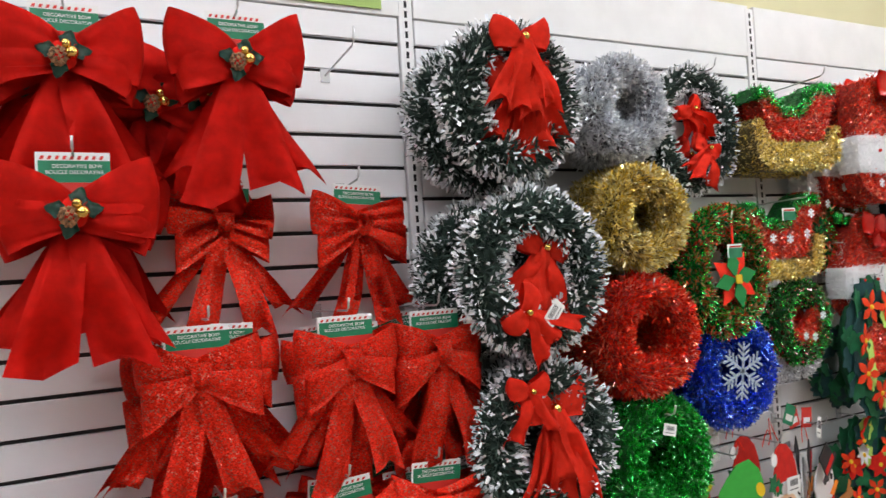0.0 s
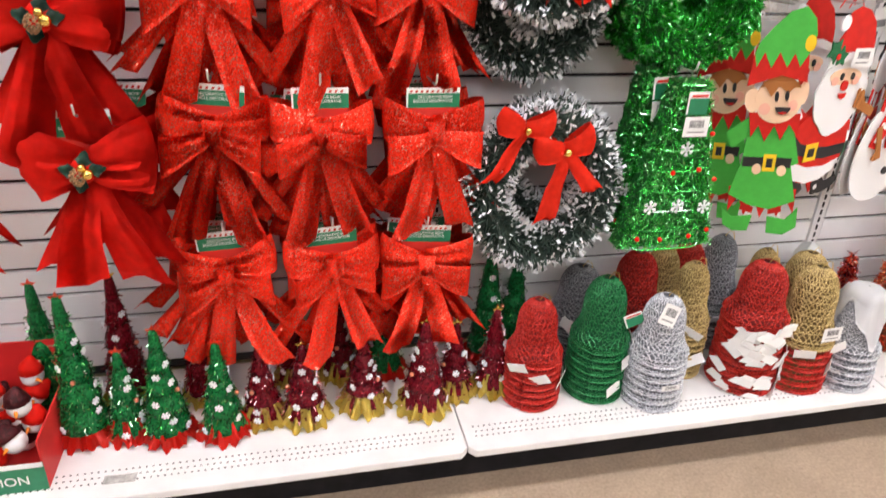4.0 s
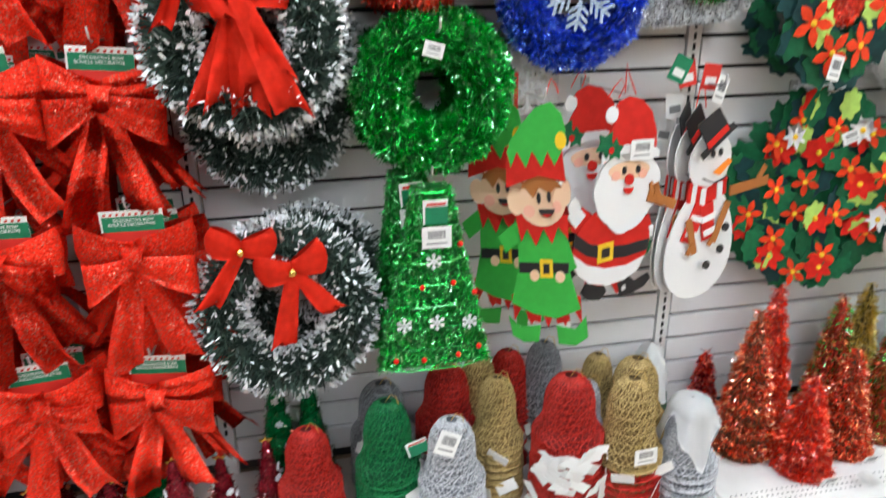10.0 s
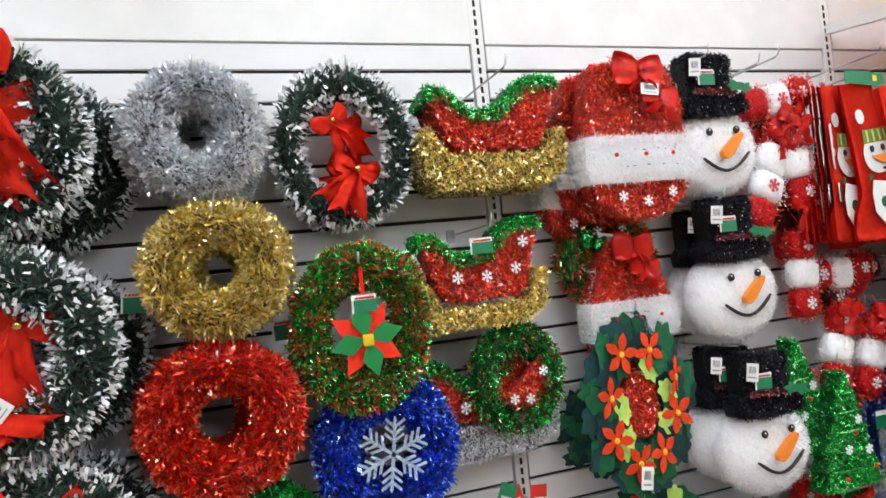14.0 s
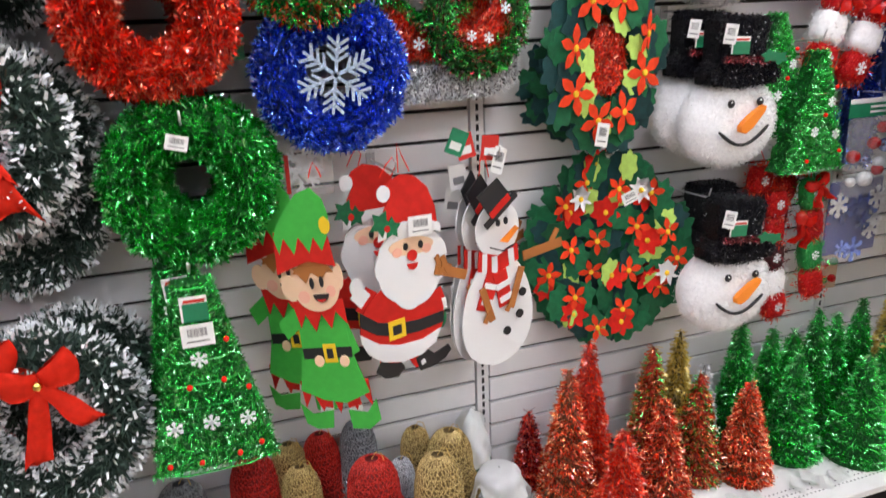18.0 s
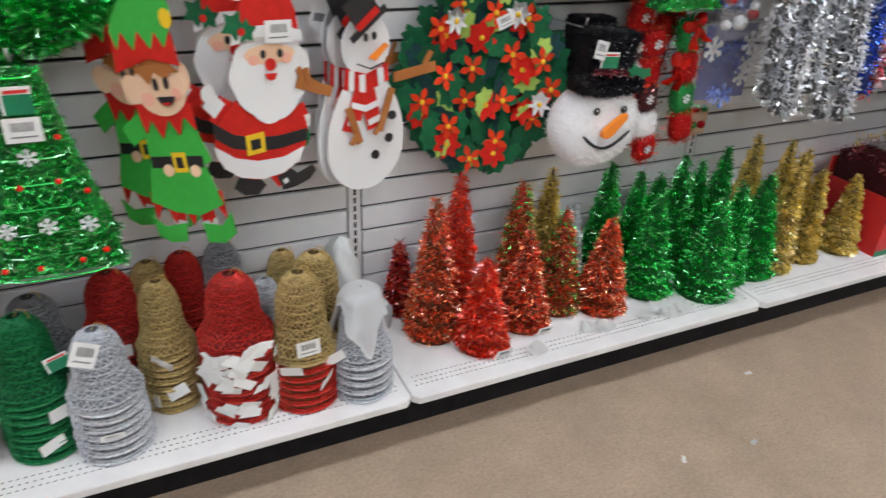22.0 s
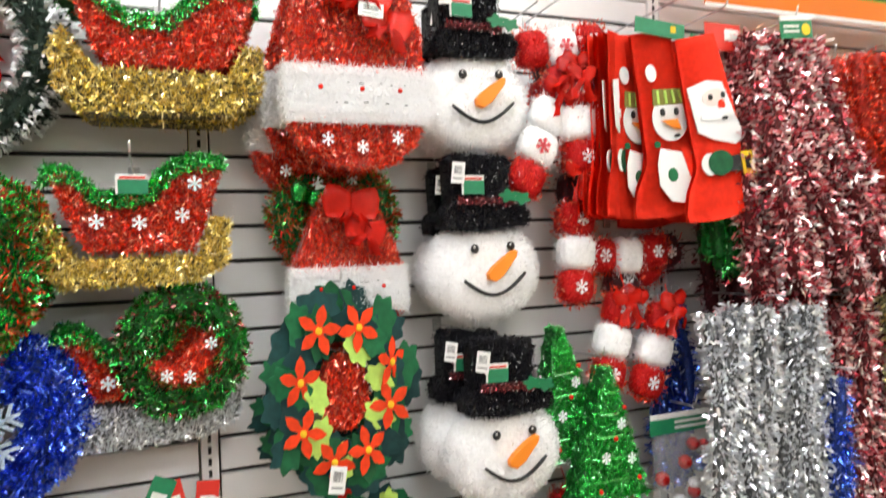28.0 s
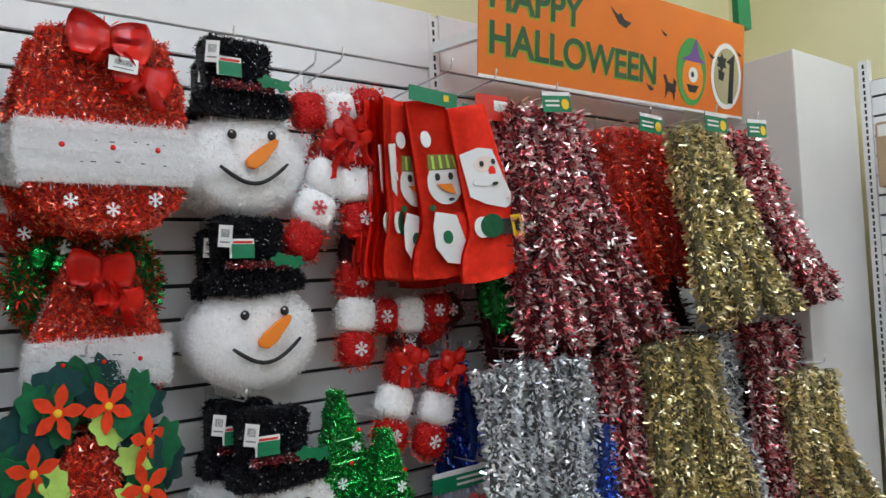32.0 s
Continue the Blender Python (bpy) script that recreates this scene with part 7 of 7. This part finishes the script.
def trimmed_tree(at, r, h, color, base, seed, star_top=True):
    """A small tree of stacked foil tiers with glitter flakes, standing in a foil skirt."""
    t = thing("trimmed_tabletop_tree", at, "small %s foil tree with snowflakes in %s foil base" % (color, base), "tinsel tree", "trimmed tabletop trees")
    rng = random.Random(seed)
    nrng = np.random.default_rng(seed)
    tiers = 5
    def rad(u):
        k = u * tiers
        return r * ((1 - u) ** 0.9 * 0.92 + 0.06) * (1.12 - 0.3 * (k - int(k)))
    for j in range(tiers):
        bm = bmesh.new()
        pts = [(0, 0, h * (0.1 + 0.88 * (j + q) / tiers)) for q in (0.0, 0.03, 0.4, 0.8, 1.12)]
        tube(bm, pts, [rad(j / tiers) * q for q in (0.8, 1.0, 0.9, 0.72, 0.5)], 14)
        part("tier", bm, M_TIER[color], t, smooth=True)
    m = 700
    u = 1 - np.sqrt(nrng.uniform(0, 0.98, m))
    a = nrng.uniform(0, 2 * math.pi, m)
    q = np.array([rad(x) for x in u])
    p = np.stack([q * np.cos(a), q * np.sin(a), h * (0.1 + 0.88 * u)], 1)
    d = unit(np.stack([np.cos(a), np.sin(a), np.full(m, -0.5)], 1) + nrng.normal(size=(m, 3)) * 0.6)
    v, f = strips(p, d, 0.011, 0.003, nrng, 0.5)
    stuff(raw("tinsel", v, f, M_TRIM[color], t))
    for k in range(8):
        u = 0.06 + 0.75 * k / 8
        a = -math.pi / 2 + rng.uniform(-1.7, 1.7)
        q = rad(u) * 1.04 + 0.006
        bm = bmesh.new()
        if k % 5 == 4:
            bmesh.ops.create_icosphere(bm, subdivisions=2, radius=0.006)
            o = part("bauble", bm, FOIL["red"], t, smooth=True)
        else:
            snowflake(bm, 0, 0, 0.0095, -0.0025, 0, 0.3)
            o = part("snowflake", bm, M_FLAKE, t)
        o.matrix_basis = pose(q * math.cos(a), q * math.sin(a), h * (0.1 + 0.86 * u), 0, rng.uniform(0, 60), math.degrees(a) + 90)
    def skirt(s, v):
        a = 2 * math.pi * v
        q = r * (0.7 + 0.62 * s) * (1 + 0.12 * math.sin(11 * a + seed) * s)
        return (q * math.cos(a), q * math.sin(a), 0.062 - 0.055 * s + 0.008 * math.sin(17 * a) * s + 0.006 * math.sin(6 * a + seed))
    bm = bmesh.new()
    grid_sheet(bm, skirt, 5, 64, 0.0006)
    part("foil_base", bm, M_SKIRT[base], t, "crinkled %s foil base" % base)
    if star_top:
        bm = bmesh.new()
        plate(bm, star(0, h * 0.99, 0.016, 5, 0.42), -0.003, 0.003)
        part("star", bm, FOIL["red"] if color == "green" else M_GOLDM, t)
    return t


M_SKIRT = {"gold": mat("gold_wrap_foil", (0.86, 0.66, 0.15), rough=0.16, metal=0.6, bump=1.0, bscale=60), "red": mat("red_wrap_foil", (0.82, 0.03, 0.02), rough=0.18, metal=0.3, bump=1.0, bscale=60)}
for i, (x, y, r, h, c, bs) in enumerate((
    (-0.89, -0.235, 0.052, 0.385, "green", "red"), (-0.79, -0.25, 0.042, 0.24, "green", "red"), (-0.702, -0.265, 0.05, 0.30, "green", "red"), (-0.572, -0.28, 0.048, 0.26, "green", "red"), (-0.815, -0.1, 0.05, 0.36, "maroon", "gold"), (-0.63, -0.13, 0.045, 0.28, "maroon", "gold"),
    (-0.48, -0.245, 0.045, 0.22, "maroon", "gold"), (-0.378, -0.26, 0.05, 0.22, "maroon", "gold"), (-0.228, -0.235, 0.052, 0.2, "maroon", "gold"), (-0.078, -0.27, 0.055, 0.26, "maroon", "gold"), (0.012, -0.225, 0.045, 0.22, "maroon", "gold"), (0.118, -0.225, 0.045, 0.25, "maroon", "gold"),
    (-0.16, -0.1, 0.05, 0.27, "green", "red"), (0.14, -0.08, 0.05, 0.38, "green", "red"), (0.22, -0.07, 0.05, 0.33, "green", "red"), (-0.4, -0.1, 0.045, 0.22, "maroon", "gold"), (-0.28, -0.1, 0.045, 0.24, "maroon", "gold"), (-0.98, -0.12, 0.05, 0.36, "green", "red"))):
    trimmed_tree((x, y, DZ), r, h, c, bs, 400 + i)

# display box of plush ornaments at the end of the shelf
dbx = thing("display_box", (-1.10, -0.40, DZ), "red and green cardboard display box of plush ornaments", "display box")
M_BOXR = mat("red_cardboard", (0.60, 0.02, 0.02), rough=0.5, vary=0.06, scale=20)
one_box("front_panel", (-0.16, 0.165, -0.002, 0.002, 0.0, 0.075), M_TAGG, dbx)
one_box("striped_edge", (-0.16, 0.165, -0.0035, -0.0021, 0.066, 0.078), M_TAGW, dbx)
one_box("side_panel", (0.161, 0.165, 0.002, 0.26, 0.0, 0.13), M_BOXR, dbx)
one_box("side_panel", (-0.165, -0.161, 0.002, 0.26, 0.0, 0.13), M_BOXR, dbx)
one_box("back_panel", (-0.161, 0.161, 0.256, 0.26, 0.0, 0.22), M_BOXR, dbx)
one_box("bottom_panel", (-0.161, 0.161, 0.002, 0.256, 0.0, 0.004), M_BOXR, dbx)
lettering("DECORATION", 0.032, M_TAGW, dbx, (-0.075, -0.0035, 0.022))
rngp = random.Random(3)
for k in range(26):
    o = thing("plush_ornament", (-1.10 + rngp.uniform(-0.13, 0.13), -0.39 + rngp.uniform(0.03, 0.22), DZ + 0.035 + 0.055 * (k // 9)), "small white and red plush snowman ornament", "plush ornament", "plush ornaments", (0, rngp.uniform(-50, 50), rngp.uniform(-40, 40)))
    bm = bmesh.new()
    bmesh.ops.create_uvsphere(bm, u_segments=12, v_segments=8, radius=0.026)
    part("head", bm, M_FELTW, o, smooth=True)
    bm = bmesh.new()
    tube(bm, [(0, 0, 0.012), (0, 0, 0.03), (0.006, 0, 0.05)], [0.028, 0.022, 0.006], 12)
    part("hat", bm, M_VELVET if k % 3 else CORE["maroon"], o, smooth=True)
    bm = bmesh.new()
    tube(bm, [(0, -0.024, 0.0), (0.004, -0.04, -0.003)], [0.005, 0.0015], 6)
    part("nose", bm, M_ORANGE, o)


# red display trays with garland at the far end of the shelf
def garland_tray(at, w, seed, rot=0):
    t = thing("garland_tray", at, "red cardboard tray filled with red tinsel and gold trim", "display tray", "display trays", (0, 0, rot))
    one_box("front_panel", (-w / 2, w / 2, -0.16, -0.156, 0, 0.12), M_BOXR, t)
    one_box("side_panel", (-w / 2, -w / 2 + 0.004, -0.156, 0.12, 0, 0.2), M_BOXR, t)
    one_box("side_panel", (w / 2 - 0.004, w / 2, -0.156, 0.12, 0, 0.2), M_BOXR, t)
    one_box("back_panel", (-w / 2 + 0.004, w / 2 - 0.004, 0.116, 0.12, 0, 0.26), M_BOXR, t)
    one_box("green_strip", (-w / 2, w / 2, -0.163, -0.161, 0.0, 0.02), M_TAGG, t)
    bm = bmesh.new()
    plate(bm, star(0.05, 0.16, 0.085, 9, 0.8), -0.172, -0.163)
    part("gold_panel", bm, FOIL["gold"], t, "gold foil pouch")
    bm = bmesh.new()
    box(bm, -w / 2 + 0.005, w / 2 - 0.005, -0.15, 0.11, 0.004, 0.3, bevel=0.03)
    part("bagged_garland", bm, CORE["maroon"], t)
    rng = np.random.default_rng(seed)
    n = 1600
    p = np.stack([rng.uniform(-w / 2, w / 2, n), rng.uniform(-0.155, 0.11, n), 0.295 + rng.uniform(-0.02, 0.01, n)], 1)
    q = np.stack([rng.uniform(-w / 2, w / 2, n), np.full(n, -0.15), rng.uniform(0.12, 0.3, n)], 1)
    v, f = strips(np.concatenate([p, q]), unit(rng.normal(size=(2 * n, 3))), 0.016, 0.004, rng)
    stuff(raw("tinsel", v, f, FOIL["maroon"], t))
    p = np.stack([rng.uniform(-w / 4, w / 2, 200), np.full(200, -0.15) + 0.26 * rng.integers(0, 2, 200), 0.305 + rng.uniform(-0.01, 0.015, 200)], 1)
    v, f = strips(p, unit(rng.normal(size=(200, 3))), 0.02, 0.004, rng)
    stuff(raw("gold_trim", v, f, FOIL["gold"], t))
    return t


TR = [garland_tray((3.27, -0.205, DZ), 0.38, 501), garland_tray((3.56, -0.185, DZ), 0.19, 502, 4)]
for t in TR:
    t.scale.z = 1.12
    one_box("plastic_cover", (-0.1, 0.09, -0.13, 0.1, 0.312, 0.318), M_POLY, t, "clear plastic cover")

# boxed baubles and wrapped goods on the return unit
bx = thing("bauble_box", (3.80, -0.62, DZ), "red box of gold baubles with clear window", "bauble box")
one_box("carton", (0.0, 0.12, -0.22, 0.16, 0, 0.22), M_BOXR, bx, bevel=0.003)
one_box("green_edge", (-0.003, -0.0005, -0.22, 0.16, 0, 0.03), M_TAGG, bx)
for i in range(4):
    for j in range(5):
        bm = bmesh.new()
        bmesh.ops.create_uvsphere(bm, u_segments=12, v_segments=8, radius=0.021, matrix=Matrix.Translation((-0.004, 0.02 - i * 0.047 + 0.05, 0.05 + j * 0.036)))
        part("bauble", bm, M_GOLDM if (i + j) % 3 else mat("pale_gold", (0.7, 0.66, 0.5), rough=0.25, metal=0.8), bx, smooth=True)
wr = thing("wrapped_package", (3.78, -0.47, DZ), "red and white candy striped package", "package")
one_box("roll", (-0.02, 0.10, -0.03, 0.035, 0, 0.25), mat("candy_stripe", (0.8, 0.76, 0.75), rough=0.35, second=(0.6, 0.03, 0.05), scale=28), wr, bevel=0.02)
for k, (y, z, m, s) in enumerate(((-0.62, 1.70, mat("purple_pack", (0.10, 0.08, 0.30), rough=0.35), 0.1), (-0.78, 1.70, mat("purple_pack_b", (0.14, 0.10, 0.36), rough=0.35), 0.1), (-0.60, 2.1, mat("tan_pack", (0.45, 0.32, 0.2), rough=0.6), 0.12), (-0.6, 1.38, mat("dark_pack", (0.05, 0.04, 0.04), rough=0.3), 0.1), (-0.8, 1.0, mat("teal_pack", (0.18, 0.36, 0.5), rough=0.3), 0.12), (-0.66, 0.72, mat("slate_pack", (0.10, 0.12, 0.17), rough=0.3), 0.12))):
    g = thing("hanging_package", (4.06, y, z), "packaged goods hanging on the return slatwall", "package", "hanging packages")
    one_box("pack", (-0.02, 0.02, -s * 0.6, s * 0.6, -s, s), m, g, bevel=0.01)
    one_box("header", (-0.022, -0.0205, -s * 0.5, s * 0.5, s * 0.55, s * 0.9), M_TAGW, g)
    bm = bmesh.new()
    tube(bm, [(0.11, 0, s * 0.95), (0.0, 0, s * 0.97), (-0.03, 0, s * 1.02)], 0.0024, 6)
    part("hook", bm, M_CHROME, g)

# ---- signs above the slatwall ----
sg = thing("halloween_sign", (2.416, -0.225, 2.2545), "orange Halloween banner sign with green lettering", "sign", rot=(6, -0.5, 0))
M_SIGN = mat("orange_print", (0.75, 0.17, 0.01), rough=0.35, vary=0.04, scale=5)
one_box("panel", (0, 1.265, 0, 0.004, 0, 0.34), M_SIGN, sg)
one_box("white_border", (0, 1.265, -0.0012, -0.0002, -0.004, 0.005), M_TAGW, sg)
M_DKGREEN = mat("dark_green_print", (0.02, 0.09, 0.03), rough=0.4)
M_LIMEP = mat("lime_print", (0.25, 0.45, 0.04), rough=0.4)
for words, z in (("HAPPY", 0.188), ("HALLOWEEN", 0.066)):
    lettering(words, 0.122, M_DKGREEN, sg, (0.03, -0.002, z), space=0.98, bold=0.0025)
    lettering(words, 0.122, M_LIMEP, sg, (0.026, -0.0008, z - 0.005), name="lettering_shadow", space=0.98, bold=0.0025)
M_PURPLE = mat("purple_print", (0.16, 0.06, 0.30), rough=0.4)
bm = bmesh.new()
plate(bm, ell(0.945, 0.13, 0.085, 0.115), -0.0016, -0.0004)
part("green_oval", bm, mat("green_print", (0.06, 0.33, 0.06), rough=0.4), sg)
bm = bmesh.new()
plate(bm, ell(0.95, 0.11, 0.06, 0.075), -0.003, -0.0018)
part("pumpkin_shape", bm, M_ORANGE, sg)
bm = bmesh.new()
plate(bm, [(0.88, 0.165), (1.02, 0.165), (0.985, 0.185), (0.965, 0.245), (0.935, 0.19)], -0.0042, -0.0031)
part("hat_shape", bm, M_PURPLE, sg)
bm = bmesh.new()
plate(bm, ell(0.95, 0.12, 0.026, 0.026), -0.0042, -0.0031)
part("eye_shape", bm, M_TAGW, sg)
bm = bmesh.new()
plate(bm, [(0.915, 0.085), (0.985, 0.085), (0.965, 0.06), (0.93, 0.06)], -0.0042, -0.0031)
plate(bm, ell(0.945, 0.12, 0.008, 0.01), -0.0052, -0.0043)
part("mouth_shape", bm, M_BLACK, sg)
bm = bmesh.new()
plate(bm, ell(1.155, 0.14, 0.095, 0.118), -0.0016, -0.0004)
part("white_oval", bm, M_TAGW, sg)
bm = bmesh.new()
plate(bm, ell(1.155, 0.14, 0.078, 0.1), -0.003, -0.0018)
part("yellow_oval", bm, mat("grey_yellow_print", (0.45, 0.40, 0.22), rough=0.4), sg)
bm = bmesh.new()
plate(bm, [(1.165, 0.045), (1.195, 0.045), (1.2, 0.225), (1.15, 0.19), (1.172, 0.185)], -0.0042, -0.0031)
part("numeral", bm, M_BLACK, sg)
bm = bmesh.new()
plate(bm, star(1.12, 0.185, 0.034, 6, 0.6), -0.0042, -0.0031)
plate(bm, [(1.10, 0.16), (1.14, 0.15), (1.13, 0.12), (1.105, 0.125)], -0.0042, -0.0031)
part("dark_shape", bm, M_BLACK, sg)
for cx, cz, s in ((0.57, 0.245, 0.05), (0.83, 0.06, 0.03), (0.72, 0.052, 0.02), (0.79, 0.235, 0.016), (1.06, 0.2, 0.02), (1.235, 0.23, 0.016)):
    bm = bmesh.new()
    plate(bm, [(cx - s, cz + s * 0.6), (cx - s * 0.3, cz + s * 0.2), (cx, cz + s * 0.35), (cx + s * 0.3, cz), (cx + s, cz - s * 0.1), (cx + s * 0.5, cz - s * 0.5), (cx - s * 0.2, cz - s * 0.3)], -0.0018, -0.0006)
    part("bat_shape", bm, M_BLACK, sg)
bm = bmesh.new()
plate(bm, [(0.80, 0.025), (0.805, 0.07), (0.79, 0.1), (0.80, 0.105), (0.815, 0.08), (0.84, 0.075), (0.845, 0.095), (0.86, 0.085), (0.855, 0.06), (0.85, 0.02), (0.842, 0.05), (0.815, 0.05)], -0.0018, -0.0006)
part("cat_shape", bm, M_BLACK, sg)
for x in (0.02, 1.24):
    one_box("bracket", (x - 0.01, x + 0.01, 0.004, 0.222, 0.1, 0.13), M_METAL_W, sg)
fr = thing("green_sign_frame", (2.7, -0.225, 2.60), "dark green sign frame hanging above the banner", "sign frame")
M_GFR = mat("green_frame_plastic", (0.0, 0.22, 0.07), rough=0.35)
one_box("end_post", (0.985, 1.07, -0.012, 0.012, 0.015, 0.42), M_GFR, fr)
one_box("top_rail", (-0.2, 0.984, -0.012, 0.012, 0.14, 0.22), M_GFR, fr)
one_box("hanger", (0.3, 0.32, -0.004, 0.004, 0.22, 1.0), M_METAL_W, fr)
gs = thing("green_shelf_sign", (-0.62, -0.004, 2.345), "light green sign on the header panel", "sign")
one_box("panel", (-0.4, 0.555, -0.004, 0.0, 0.0, 0.20), mat("light_green_print", (0.36, 0.52, 0.13), rough=0.4), gs)
bm = bmesh.new()
for k in range(2):
    box(bm, 0.46, 0.515, -0.0055, -0.0041, 0.055 + 0.05 * k, 0.075 + 0.05 * k)
part("print_bar", bm, M_DKGREEN, gs)

# clear bag of glass snowflakes beside the blue wreath
cb = thing("clear_ornament_bag", (0.767, -0.11, 1.20), "clear bag with silvery snowflake ornament", "bagged ornament")
one_box("bag", (-0.06, 0.06, -0.02, 0.0, -0.075, 0.075), M_POLY, cb, bevel=0.006)
for k in range(3):
    bm = bmesh.new()
    snowflake(bm, 0.012 * (k - 1), 0.025 * (k - 1), 0.045, -0.016 + 0.003 * k, -0.0145 + 0.003 * k, 0.16)
    part("snowflake", bm, M_FLAKE, cb)
one_box("striped_card", (-0.045, -0.036, -0.021, -0.0203, -0.065, 0.02), M_REDPRINT, cb)
hook(0.767, 1.285, -0.13)

# litter: scraps on the floor and marks left on the shelf
for x, y, r in ((2.33, -0.55, 10), (1.88, -0.76, 70), (2.11, -0.785, 30), (1.35, -0.95, 120), (0.9, -0.7, 50)):
    s = thing("paper_scrap", (x, y, 0.0005), "small torn scrap of paper on the floor", "paper scrap", "paper scraps", (0, 0, r))
    bm = bmesh.new()
    grid_sheet(bm, lambda u, v: (-0.012 + 0.024 * u, -0.006 + 0.012 * v + 0.003 * math.sin(u * 6), 0.001 + 0.004 * u * v), 4, 2, 0.0004)
    part("paper", bm, M_TAGW if r % 20 else M_CONE, s)
tp = thing("tape_residue", (-0.793, -0.397, DZ + 0.0006), "grey strip of old tape stuck on the shelf", "tape residue")
bm = bmesh.new()
plate(bm, [(-0.035, -0.012), (0.034, -0.014), (0.036, 0.012), (0.0, 0.01), (-0.033, 0.013)], -0.0005, 0.0005)
part("tape", bm, mat("old_tape", (0.42, 0.41, 0.39), rough=0.6, vary=0.3, scale=60), tp).rotation_euler = (radians(-90), 0, 0)

# header cards of goods hanging further back on the same hooks
for x, y, z, w, ry in ((0.364, -0.12, 1.735, 0.07, 4), (0.65, -0.12, 1.645, 0.06, -3), (0.645, -0.09, 1.42, 0.05, 2)):
    hc = thing("header_card", (x, y, z), "white and green printed header card hanging behind wreaths", "header card", "header cards", (0, ry, 0))
    bow_card(hc, 0.0, w, 0.045, 0.0, False)
# thin cords that the foam cutouts hang by, and the card tags on their hook
for x, y, z0, z1, dx in ((0.925, -0.195, 1.165, 1.205, 0.02), (0.968, -0.19, 1.17, 1.235, -0.01), (0.87, -0.12, 1.18, 1.22, 0.015), (1.185, -0.12, 1.12, 1.19, 0.0), (0.765, -0.25, 1.19, 1.22, 0.0)):
    co = thing("twine_loop", (x, y, z0), "thin red twine looped over a display hook", "twine", "twine loops")
    bm = bmesh.new()
    tube(bm, [(-0.012, 0, 0), (-0.006 + dx * 0.5, 0.004, (z1 - z0) * 0.6), (dx, 0.006, z1 - z0), (dx + 0.008, 0.004, (z1 - z0) * 0.6), (0.014, 0, 0)], 0.0013, 5)
    part("loop", bm, M_FELTRED, co)
for x, y, z, ry, m in ((1.118, -0.125, 1.212, 24, M_TAGG), (1.14, -0.12, 1.20, -12, M_REDPRINT), (1.205, -0.115, 1.19, 6, M_REDPRINT), (1.128, -0.10, 1.125, -8, M_TAGW), (1.12, -0.08, 1.06, 10, M_TAGW)):
    ct = thing("card_tag", (x, y, z), "small printed card tag on a hanging cutout", "card tag", "card tags", (0, ry, 0))
    one_box("card", (-0.022, 0.022, -0.001, 0.0, -0.03, 0.03), m, ct)
    one_box("label", (-0.014, 0.014, -0.0022, -0.0012, -0.018, 0.0), M_TAGW if m is not M_TAGW else M_INK, ct)
